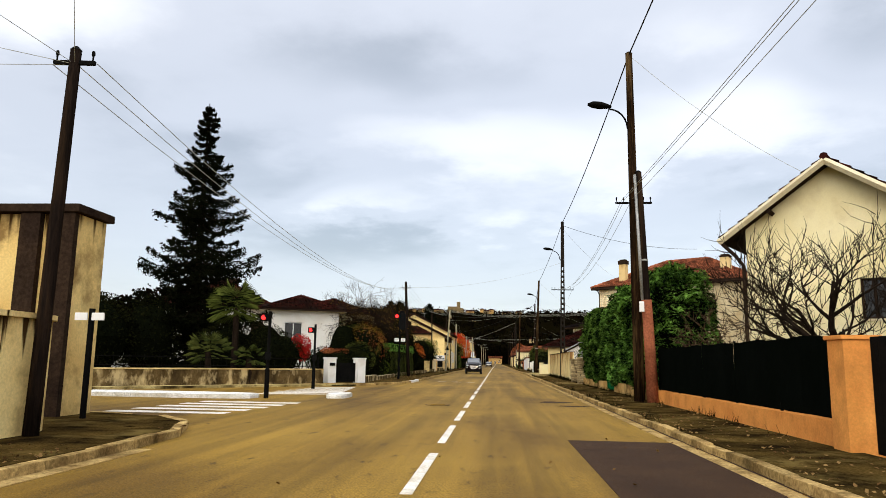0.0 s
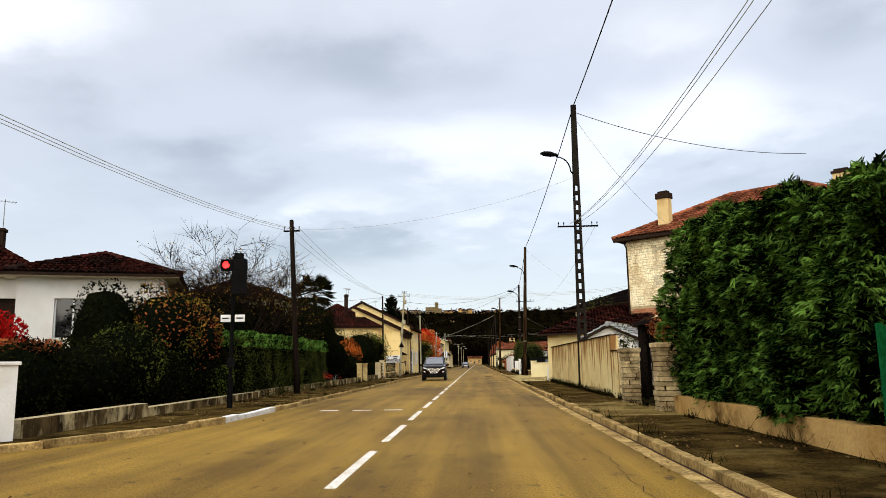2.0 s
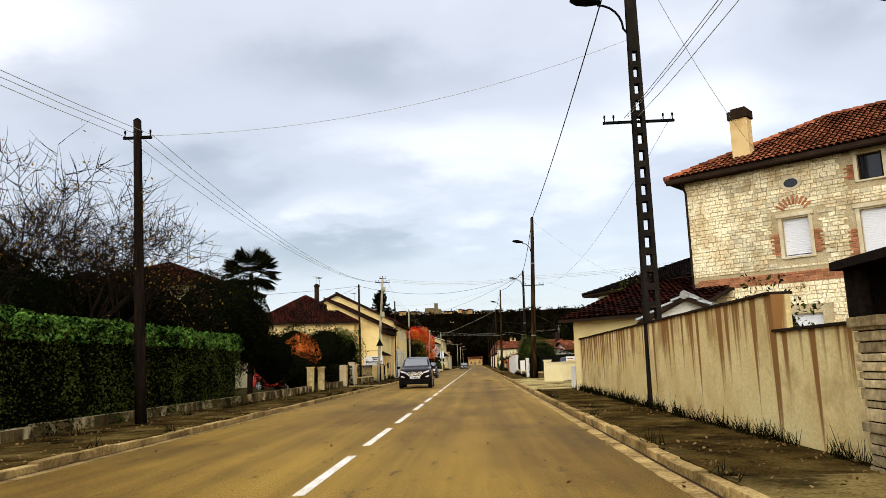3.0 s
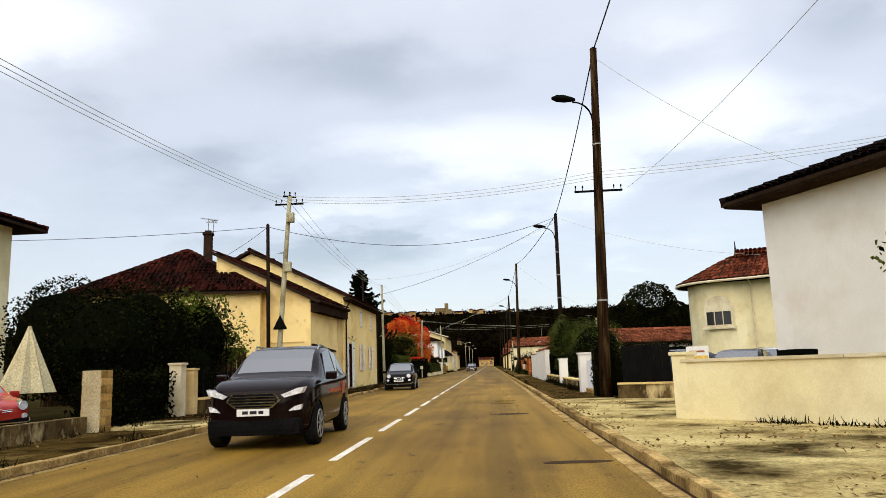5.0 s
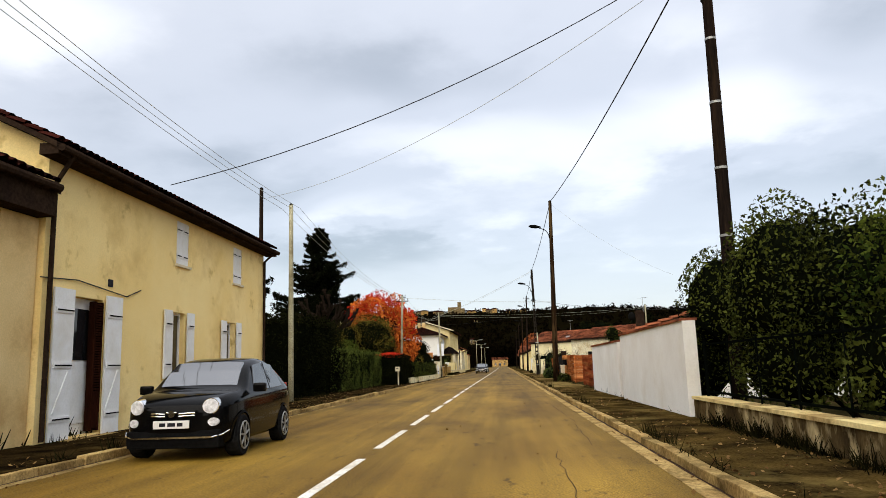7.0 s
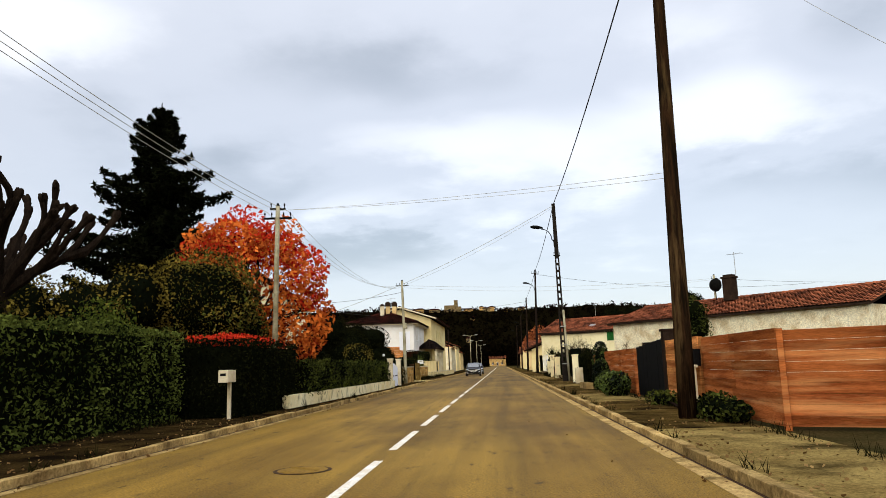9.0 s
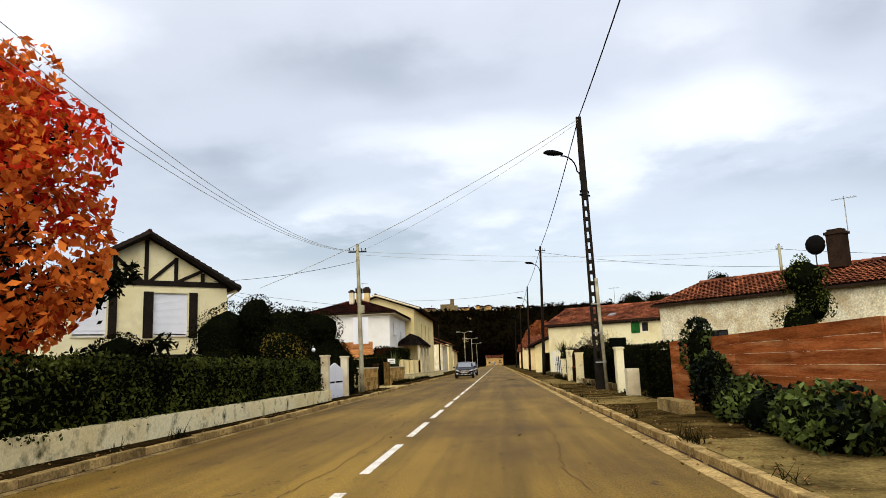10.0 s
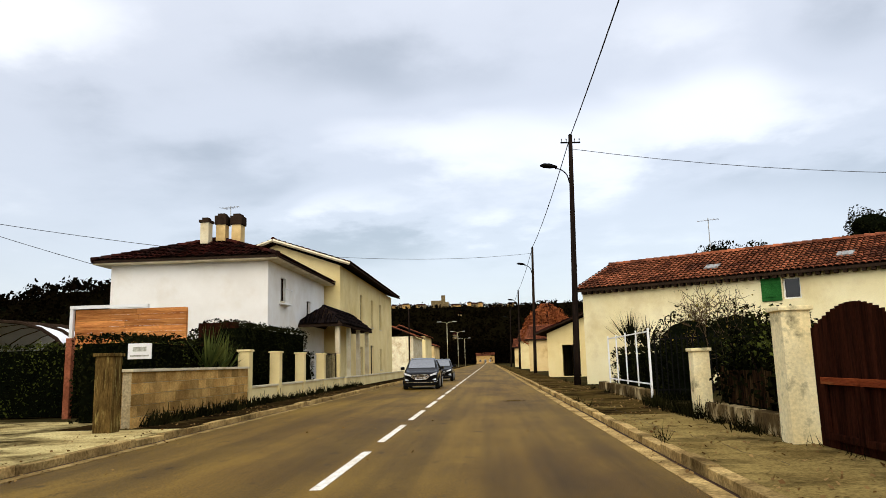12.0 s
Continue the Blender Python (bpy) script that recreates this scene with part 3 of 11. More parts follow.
def wall_mesh(bm, F, length, height, thick=0.25, holes=(), v0=0.0):
    """A wall of a frame with openings (u0, u1, v0, v1) cut right through; one closed mesh."""
    us = sorted({0.0, length, *[min(max(c, 0.0), length) for h in holes for c in h[:2]]})
    vs = sorted({v0, height, *[min(max(c, v0), height) for h in holes for c in h[2:]]})
    solid = {(i, j): not any(h[0] < (us[i] + us[i + 1]) / 2 < h[1] and h[2] < (vs[j] + vs[j + 1]) / 2 < h[3] for h in holes) for i in range(len(us) - 1) for j in range(len(vs) - 1)}
    made = {}

    def vert(i, j, k):
        if (i, j, k) not in made:
            made[i, j, k] = bm.verts.new(F(us[i], vs[j], 0.0 if k else -thick))
        return made[i, j, k]
    for (i, j), full in solid.items():
        if not full:
            continue
        bm.faces.new((vert(i, j, 1), vert(i + 1, j, 1), vert(i + 1, j + 1, 1), vert(i, j + 1, 1)))
        bm.faces.new((vert(i, j, 0), vert(i, j + 1, 0), vert(i + 1, j + 1, 0), vert(i + 1, j, 0)))
        for (di, dj), (p, q) in (((-1, 0), ((i, j), (i, j + 1))), ((1, 0), ((i + 1, j + 1), (i + 1, j))), ((0, -1), ((i + 1, j), (i, j))), ((0, 1), ((i, j + 1), (i + 1, j + 1)))):
            if not solid.get((i + di, j + dj), False):
                bm.faces.new((vert(*p, 0), vert(*p, 1), vert(*q, 1), vert(*q, 0)))
    bmesh.ops.recalc_face_normals(bm, faces=bm.faces)


def window(F, h, parent, frame=None, shutters=None, panes=2, sill=True, roller=0.0, depth=0.14, shut_open=True, bars=1):
    """A window in an opening: frame, panes, sill, shutters folded back on the wall or closed, a roller blind let down part of the way."""
    u0, u1, v0, v1 = h
    frame = frame or M["whitepaint"]
    bm = bmesh.new()
    t = 0.06
    for a in ((u0, u1, v0, v0 + t), (u0, u1, v1 - t, v1), (u0, u0 + t, v0 + t, v1 - t), (u1 - t, u1, v0 + t, v1 - t)):
        fbox(bm, F, *a, -depth - 0.05, -depth)
    win = part("window", bm, frame, parent)
    w = (u1 - u0 - 2 * t) / panes
    top = v1 - t - roller * (v1 - v0 - 2 * t)
    for i in range(panes):
        a = u0 + t + i * w
        if i:
            bm = bmesh.new()
            fbox(bm, F, a - 0.03, a + 0.03, v0 + t, v1 - t, -depth - 0.048, -depth + 0.004)
            part("mullion", bm, frame, win)
        if roller < 0.97:
            bm = bmesh.new()
            fbox(bm, F, a + 0.02, a + w - 0.02, v0 + t, max(top, v0 + t + 0.02), -depth - 0.035, -depth - 0.025)
            part("pane", bm, M["glass"], win)
    if roller:
        bm = bmesh.new()
        k = max(2, int((v1 - t - top) / 0.06))
        rows = []
        for i in range(k):
            a, d = top + (v1 - t - top) * i / k, (v1 - t - top) / k
            for v, w in ((a, 0.012), (a + d * 0.15, 0.025), (a + d * 0.85, 0.025), (a + d, 0.012)):
                rows.append([bm.verts.new(F(u, v, -depth + w)) for u in (u0 + t * 0.5, u1 - t * 0.5)])
        for p, q in zip(rows, rows[1:]):
            bm.faces.new((p[0], p[1], q[1], q[0]))
        bmesh.ops.remove_doubles(bm, verts=bm.verts[:], dist=0.0005)
        part("roller_blind", bm, M["whitemetal"], win, "white slatted roller blind")
    if sill:
        bm = bmesh.new()
        fbox(bm, F, u0 - 0.07, u1 + 0.07, v0 - 0.06, v0, -depth, 0.06, 0.008)
        part("sill", bm, M["eave_white"], win)
    if shutters is not None:
        sw = (u1 - u0) / 2
        for a in ((u0 - sw - 0.02, u0 - 0.02), (u1 + 0.02, u1 + sw + 0.02)) if shut_open else ((u0, u0 + sw - 0.005), (u0 + sw + 0.005, u1)):
            bm = bmesh.new()
            o = 0.03 if shut_open else -0.05
            fbox(bm, F, *a, v0 - 0.02, v1 + 0.02, o, o + 0.035, 0.005)
            for vv in (0.2, 0.8):
                c = v0 + (v1 - v0) * vv
                fbox(bm, F, a[0] + 0.03, a[1] - 0.03, c - 0.05, c + 0.05, o + 0.035, o + 0.055)
            sh = part("shutter", bm, shutters, win)
            for vv in (0.2, 0.8):
                c = v0 + (v1 - v0) * vv
                bm = bmesh.new()
                fbox(bm, F, a[0] + 0.05, a[1] - 0.08, c - 0.014, c + 0.014, o + 0.056, o + 0.066)
                part("hinge", bm, M["blackmetal"], sh, "black iron strap hinge")
    return win


def tile_rows(slopes, w=0.22, h=0.36, lift=0.03):
    """Barrel tiles on roof slopes; a slope is (eave_a, eave_b, ridge_a, ridge_b). Returns an array of loose quads."""
    out = []
    for ea, eb, ra, rb in slopes:
        ea, eb, ra, rb = (np.array(p, float) for p in (ea, eb, ra, rb))
        run = (ra + rb) / 2 - (ea + eb) / 2
        along = (eb - ea) / np.linalg.norm(eb - ea)
        upv = run - along * (run @ along)
        slope_len = np.linalg.norm(upv)
        upv /= slope_len
        nrm = np.cross(along, upv)
        if nrm[2] < 0:
            nrm = -nrm
        rows = max(1, int(slope_len / h))
        hh = slope_len / rows
        arc = np.linspace(0, math.pi, 5)
        for i in range(rows):
            f0, f1 = i / rows, (i + 0.5) / rows
            a = ea + (ra - ea) * f1
            b = eb + (rb - eb) * f1
            s0, s1 = (a - ea) @ along, (b - ea) @ along
            k0, k1 = math.ceil(s0 / w - 0.2), math.floor(s1 / w + 0.2)
            for k in range(k0, k1):
                c = ea + along * ((k + 0.5) * w) + upv * (i * hh)
                jit = random.uniform(-0.008, 0.008)
                lo = [c + along * (math.cos(t) * w * 0.5 + jit) + nrm * (math.sin(t) * w * 0.34 + lift + 0.02) for t in arc]
                hi = [c + upv * (hh * 1.12) + along * (math.cos(t) * w * 0.42 + jit) + nrm * (math.sin(t) * w * 0.28 + 0.006) for t in arc]
                for j in range(4):
                    out.append((lo[j], lo[j + 1], hi[j + 1], hi[j]))
    return np.array(out)


def tiled_roof(parent, slopes, material, thick=0.10, w=0.22, h=0.36, label="", ridges=()):
    """A roof: a boarded slab for each slope, barrel tiles over it, ridge tiles along its ridges and hips."""
    bm = bmesh.new()
    for s in slopes:
        ea, eb, ra, rb = (Vector(p) for p in s)
        ring = [ea, eb] + ([rb, ra] if (rb - ra).length > 0.05 else [ra])
        top = [bm.verts.new(p) for p in ring]
        low = [bm.verts.new(p - Vector((0, 0, thick))) for p in ring]
        bm.faces.new(top)
        bm.faces.new(low[::-1])
        for i in range(len(ring)):
            j = (i + 1) % len(ring)
            bm.faces.new((top[i], low[i], low[j], top[j]))
    bmesh.ops.recalc_face_normals(bm, faces=bm.faces)
    roof = part("roof", bm, M["roofwood"], parent, label)
    V = tile_rows(slopes, w, h)
    if len(V):
        t = quads("tiles", V, material, roof, smooth=False)
        t["kind"] = "stuff"
    for a, b in ridges:
        a, b = Vector(a), Vector(b)
        bm = bmesh.new()
        n = max(1, int((b - a).length / 0.4))
        for i in range(n):
            p, q = a.lerp(b, i / n), a.lerp(b, min(1, (i + 1.1) / n))
            tube(bm, [p + Vector((0, 0, 0.05)), q + Vector((0, 0, 0.03))], [0.12, 0.10], 8)
        part("ridge_tiles", bm, material, roof)
    return roof


def hip_roof(parent, x0, x1, y0, y1, z, rise, over, material, axis="y", label=""):
    """A hipped roof over a plan rectangle, eaves overhanging."""
    a, b, c, d = x0 - over, x1 + over, y0 - over, y1 + over
    if axis == "y":
        r = min((b - a) / 2, (d - c) / 2)
        m0, m1 = ((a + b) / 2, c + r, z + rise), ((a + b) / 2, d - r, z + rise)
        sl = [((a, d, z), (a, c, z), m1, m0), ((b, c, z), (b, d, z), m0, m1), ((a, c, z), (b, c, z), m0, m0), ((b, d, z), (a, d, z), m1, m1)]
        hips = [((a, c, z), m0), ((b, c, z), m0), ((a, d, z), m1), ((b, d, z), m1), (m0, m1)]
    else:
        r = (d - c) / 2
        m0, m1 = (a + r, (c + d) / 2, z + rise), (b - r, (c + d) / 2, z + rise)
        sl = [((a, c, z), (b, c, z), m0, m1), ((b, d, z), (a, d, z), m1, m0), ((a, d, z), (a, c, z), m0, m0), ((b, c, z), (b, d, z), m1, m1)]
        hips = [((a, c, z), m0), ((a, d, z), m0), ((b, c, z), m1), ((b, d, z), m1), (m0, m1)]
    return tiled_roof(parent, sl, material, label=label, ridges=hips)


def gable_roof(parent, x0, x1, y0, y1, z, rise, over, material, axis="y", label=""):
    """A saddle roof; axis: the way its ridge runs."""
    a, b, c, d = x0 - over, x1 + over, y0 - over, y1 + over
    if axis == "y":
        m = (a + b) / 2
        sl = [((a, d, z), (a, c, z), (m, d, z + rise), (m, c, z + rise)), ((b, c, z), (b, d, z), (m, c, z + rise), (m, d, z + rise))]
        ridge = [((m, c, z + rise), (m, d, z + rise))]
    else:
        m = (c + d) / 2
        sl = [((a, c, z), (b, c, z), (a, m, z + rise), (b, m, z + rise)), ((b, d, z), (a, d, z), (b, m, z + rise), (a, m, z + rise))]
        ridge = [((a, m, z + rise), (b, m, z + rise))]
    return tiled_roof(parent, sl, material, label=label, ridges=ridge)


def chimney(parent, x, y, z0, z1, sx=0.5, sy=0.5, material=None, pot=True, cap=0.25):
    bm = bmesh.new()
    box(bm, x - sx / 2, x + sx / 2, y - sy / 2, y + sy / 2, z0, z1 - cap, 0.02)
    c = part("chimney", bm, material or M["ochre"], parent)
    bm = bmesh.new()
    box(bm, x - sx / 2 - 0.06, x + sx / 2 + 0.06, y - sy / 2 - 0.06, y + sy / 2 + 0.06, z1 - cap, z1 - 0.12, 0.02)
    if pot:
        box(bm, x - sx / 2 + 0.05, x + sx / 2 - 0.05, y - sy / 2 + 0.05, y + sy / 2 - 0.05, z1 - 0.12, z1, 0.03)
    part("chimney_cap", bm, M["roofwood"], c)
    return c


def antenna(parent, x, y, z0, h=1.4, turn=0.4):
    bm = bmesh.new()
    tube(bm, [(x, y, z0), (x, y, z0 + h)], 0.02, 6)
    dx, dy = math.cos(turn), math.sin(turn)
    tube(bm, [(x - dx * 0.5, y - dy * 0.5, z0 + h * 0.93), (x + dx * 0.5, y + dy * 0.5, z0 + h * 0.93)], 0.012, 5)
    for i in range(7):
        k = -0.45 + i * 0.15
        l = 0.12 + 0.03 * i
        tube(bm, [(x + dx * k - dy * l, y + dy * k + dx * l, z0 + h * 0.93), (x + dx * k + dy * l, y + dy * k - dx * l, z0 + h * 0.93)], 0.008, 4)
    return part("antenna", bm, M["zinc"], parent)


def gutter(parent, p, q, material, r=0.07, down=None):
    bm = bmesh.new()
    tube(bm, [p, q], r, 8)
    g = part("gutter", bm, material, parent)
    if down:
        bm = bmesh.new()
        tube(bm, down, 0.045, 8)
        part("downpipe", bm, material, g)
    return g


# ---- plants ----
def blades(C, N, size, aspect=0.55, spread=0.9, fold=0.25, rng=None):
    """Leaves at centres C, lying more or less across N: an (n, 4, 3) array."""
    rng = rng or np.random
    n = len(C)
    d = rng.normal(size=(n, 3)) * spread + N
    d /= np.linalg.norm(d, axis=1)[:, None] + 1e-9
    r = rng.normal(size=(n, 3))
    a = np.cross(d, r)
    a /= np.linalg.norm(a, axis=1)[:, None] + 1e-9
    b = np.cross(d, a)
    s = (size * rng.uniform(0.6, 1.35, n))[:, None]
    w = s * aspect * 0.5
    return np.stack([C - a * s * 0.5, C + b * w + d * w * fold, C + a * s * 0.5, C - b * w + d * w * fold], 1)


def rough_shell(P, amp, scale, seed=0.0):
    """How far a surface point is pushed out by clumpy growth."""
    return np.array([noise.noise(Vector((p[0] * scale + seed, p[1] * scale, p[2] * scale))) for p in P]) * amp


def hedge_points(x0, x1, y0, y1, z0, z1, n, rng, round_top=0.0):
    w, l, h = x1 - x0, y1 - y0, z1 - z0
    areas = np.array([l * h, l * h, w * h, w * h, w * l])
    k = rng.choice(5, n, p=areas / areas.sum())
    u, v = rng.random(n), rng.random(n)
    P, N = np.empty((n, 3)), np.zeros((n, 3))
    for i, ax in enumerate(((x0, -1), (x1, 1))):
        m = k == i
        P[m] = np.stack([np.full(m.sum(), ax[0]), y0 + u[m] * l, z0 + v[m] * h], 1)
        N[m, 0] = ax[1]
    for i, ax in enumerate(((y0, -1), (y1, 1))):
        m = k == i + 2
        P[m] = np.stack([x0 + u[m] * w, np.full(m.sum(), ax[0]), z0 + v[m] * h], 1)
        N[m, 1] = ax[1]
    m = k == 4
    P[m] = np.stack([x0 + u[m] * w, y0 + v[m] * l, np.full(m.sum(), z1)], 1)
    N[m, 2] = 1
    return P, N


def hedge(name, label, x0, x1, y0, y1, z0, z1, leaf, size=0.09, per_m2=170, amp=0.16, scale=1.3, category="hedge", seed=1, top=None, core=None, base=None, group=""):
    """A clipped hedge or dense row of shrubs: a near-black core that paints in the inner shade, and thousands of leaves
    on an uneven shell. top(y): a varying height.
    """
    rng = np.random.RandomState(seed)
    t = thing(name, label, category, group, at=((x0 + x1) / 2, (y0 + y1) / 2, z0))
    area = 2 * (y1 - y0) * (z1 - z0) + 2 * (x1 - x0) * (z1 - z0) + (x1 - x0) * (y1 - y0)
    P, N = hedge_points(x0, x1, y0, y1, z0, z1, int(area * per_m2), rng)
    if top:
        P[:, 2] = z0 + (P[:, 2] - z0) * np.array([top(y) for y in P[:, 1]])
    r = rough_shell(P, amp, scale, seed * 3.7) + rng.normal(0, amp * 0.35, len(P))
    P = P + N * r[:, None]
    P[:, 2] = np.maximum(P[:, 2], z0 + 0.03)
    quads("leaves", blades(P, N * 0.7, size, rng=rng), leaf, t)
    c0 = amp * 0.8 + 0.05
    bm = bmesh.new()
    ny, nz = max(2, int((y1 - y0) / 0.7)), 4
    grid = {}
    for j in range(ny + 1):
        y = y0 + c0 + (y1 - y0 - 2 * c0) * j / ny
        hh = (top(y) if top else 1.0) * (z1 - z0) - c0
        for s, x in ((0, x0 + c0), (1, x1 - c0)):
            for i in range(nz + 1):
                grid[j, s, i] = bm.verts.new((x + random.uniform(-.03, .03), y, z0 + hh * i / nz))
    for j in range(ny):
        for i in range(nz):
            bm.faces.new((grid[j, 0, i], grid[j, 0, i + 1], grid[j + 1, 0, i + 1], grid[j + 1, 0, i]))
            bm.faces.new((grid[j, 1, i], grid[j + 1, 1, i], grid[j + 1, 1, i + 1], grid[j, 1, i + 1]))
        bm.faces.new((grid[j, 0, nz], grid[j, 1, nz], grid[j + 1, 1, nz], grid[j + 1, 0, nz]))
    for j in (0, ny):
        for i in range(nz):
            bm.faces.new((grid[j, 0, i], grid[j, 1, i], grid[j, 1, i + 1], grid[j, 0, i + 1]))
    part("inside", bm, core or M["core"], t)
    return t


def blob_leaves(balls, per_m2, size, rng, amp=0.25, scale=1.2, seed=0.0, spread=0.9, inner=0.25, hollow=True):
    """Leaves over a group of uneven balls (x, y, z, rx, ry, rz)."""
    Ps, Ns = [], []
    for x, y, z, rx, ry, rz in balls:
        n = int(per_m2 * 4 * math.pi * ((rx * ry) ** 1.6 / 3 + (rx * rz) ** 1.6 / 3 + (ry * rz) ** 1.6 / 3) ** (1 / 1.6))
        d = rng.normal(size=(n, 3))
        d /= np.linalg.norm(d, axis=1)[:, None]
        k = 1 - inner * rng.random(n) ** 2
        P = np.array([x, y, z]) + d * np.array([rx, ry, rz]) * k[:, None]
        P += d * rough_shell(P, amp, scale, seed)[:, None]
        Ps.append(P)
        Ns.append(d)
    P, N = np.concatenate(Ps), np.concatenate(Ns)
    keep = np.ones(len(P), bool)
    for x, y, z, rx, ry, rz in balls if hollow else ():
        q = (P - [x, y, z]) / [rx, ry, rz]
        keep &= (q ** 2).sum(1) > 0.42
    keep &= P[:, 2] > 0.12
    return blades(P[keep], N[keep] * 0.6, size, spread=spread, rng=rng)


def ball_core(bm, balls, k=0.78, z_min=0.0):
    for x, y, z, rx, ry, rz in balls:
        g = bmesh.ops.create_icosphere(bm, subdivisions=2, radius=1.0)
        for v in g["verts"]:
            f = k * (1 + 0.15 * noise.noise(v.co * 2 + Vector((x, y, z))))
            v.co = Vector((x + v.co.x * rx * f, y + v.co.y * ry * f, max(z_min, z + v.co.z * rz * f)))


def bush(name, label, balls, leaf, size=0.09, per_m2=160, seed=1, amp=0.2, category="bush", core=True, group="", scale=1.3, trunk=None):
    rng = np.random.RandomState(seed)
    x, y = balls[0][0], balls[0][1]
    t = thing(name, label, category, group, at=(x, y, 0.1))
    quads("leaves", blob_leaves(balls, per_m2, size, rng, amp, scale, seed * 1.3, inner=0.85 if not core else 0.55 if amp >= 0.3 else 0.25, hollow=core), leaf, t)
    # near-black balls fill the bush, their colour standing in for inner shade
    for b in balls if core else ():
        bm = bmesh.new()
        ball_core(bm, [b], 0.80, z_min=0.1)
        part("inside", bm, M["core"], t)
    for b in balls[:4]:
        bm = bmesh.new()
        tube(bm, [(b[0] * 0.4 + x * 0.6, b[1] * 0.4 + y * 0.6, 0.05), (b[0], b[1], b[2])], [trunk or 0.05, 0.02], 6)
        part("stem", bm, M["bark"], t)
    return t


def branch(bm, p, d, length, r, depth, rng, droop=0.0, twigs=None, split=3, wob=0.35, end=0.25, kids=(0.45, 1.0)):
    """A limb with its side limbs, tapering; ends are gathered in twigs."""
    n = 4 if depth > 1 else 3
    pts, q = [p], p.copy()
    dd = d.normalized()
    for i in range(n):
        dd = (dd + Vector(rng.normal(0, wob / n, 3)) + Vector((0, 0, droop / n))).normalized()
        q = q + dd * (length / n)
        pts.append(q.copy())
    radii = [r * (1 - (1 - end) * i / n) for i in range(n + 1)]
    tube(bm, pts, radii, 6 if depth > 1 else 4 if depth else 3, cap=False)
    if twigs is not None and depth <= 1:
        twigs.extend(pts[1:])
    if depth <= 0:
        return
    for k in range(split):
        f = rng.uniform(*kids)
        i = min(n - 1, int(f * n))
        o = pts[i].lerp(pts[i + 1], f * n - i if f < 1 else 1)
        side = Vector(rng.normal(0, 1, 3))
        side = (side - dd * side.dot(dd)).normalized()
        nd = (dd * rng.uniform(0.4, 0.9) + side * rng.uniform(0.5, 0.95)).normalized()
        branch(bm, o, nd, length * rng.uniform(0.5, 0.8), max(radii[i] * 0.66, 0.011), depth - 1, rng, droop, twigs, split, wob, end, kids)


def tree(name, label, at, height, trunk_r, crown, leaf, size=0.12, per_m2=60, seed=1, limbs=7, amp=0.5, category="tree", scale=0.8, lean=(0, 0), inner=0.55, spread=1.2):
    """A leafy tree: tapered trunk, limbs into a crown of uneven leaf clumps (x, y, z, rx, ry, rz from its foot)."""
    rng = np.random.RandomState(seed)
    x, y = at
    t = thing(name, label, category, at=(x, y, 0.05))
    bm = bmesh.new()
    top = Vector((x + lean[0], y + lean[1], height * 0.8))
    tube(bm, [(x, y, 0), Vector((x, y, 0)).lerp(top, 0.35) + Vector((0.08, 0.05, 0)), top], [trunk_r, trunk_r * 0.75, trunk_r * 0.2], 10)
    balls = [(x + b[0], y + b[1], b[2], b[3], b[4], b[5]) for b in crown]
    for i in range(limbs):
        b = balls[i % len(balls)]
        s = Vector((x, y, 0)).lerp(top, rng.uniform(0.25, 0.7))
        e = Vector(b[:3]) + Vector(rng.normal(0, 0.4, 3)) * b[3] * 0.5
        branch(bm, s, e - s, (e - s).length * 0.7, trunk_r * 0.4, 2, rng, 0.1, split=2)
    part("trunk", bm, M["bark"], t)
    quads("crown", blob_leaves(balls, per_m2, size, rng, amp, scale, seed * 2.1, spread, inner), leaf, t)
    return t


def bare_tree(name, label, at, height, trunk_r, seed=1, depth=4, split=3, first=5, up=0.75, material=None, start=0.35, leaves=None, leaf_n=0, z0=0.0, wob=0.35, droop=0.25, size=0.08):
    rng = np.random.RandomState(seed)
    t = thing(name, label, "tree", at=(at[0], at[1], 0.05))
    bm = bmesh.new()
    base = Vector((at[0], at[1], z0))
    fork = base + Vector((rng.normal(0, 0.1), rng.normal(0, 0.1), height * start))
    tube(bm, [base, base.lerp(fork, 0.5) + Vector((0.05, 0.03, 0)), fork], [trunk_r, trunk_r * 0.8, trunk_r * 0.7], 10)
    part("trunk", bm, material or M["twig"], t)
    tips = []
    for i in range(first):
        bm = bmesh.new()
        a = 2 * math.pi * (i + rng.uniform(-0.2, 0.2)) / first
        d = Vector((math.cos(a) * (1 - up * 0.6), math.sin(a) * (1 - up * 0.6), up))
        branch(bm, fork - Vector((0, 0, rng.uniform(0, height * start * 0.3))), d, height * (1 - start) * rng.uniform(0.46, 0.62), trunk_r * 0.55, depth, rng, droop, tips, split, wob)
        part("limb", bm, material or M["twig"], t)
    if leaves and leaf_n:
        C = np.array([tips[k] for k in rng.randint(0, len(tips), leaf_n)]) + rng.normal(0, 0.12, (leaf_n, 3))
        quads("leaves", blades(C, rng.normal(size=(leaf_n, 3)), size, rng=rng), leaves, t)
    return t


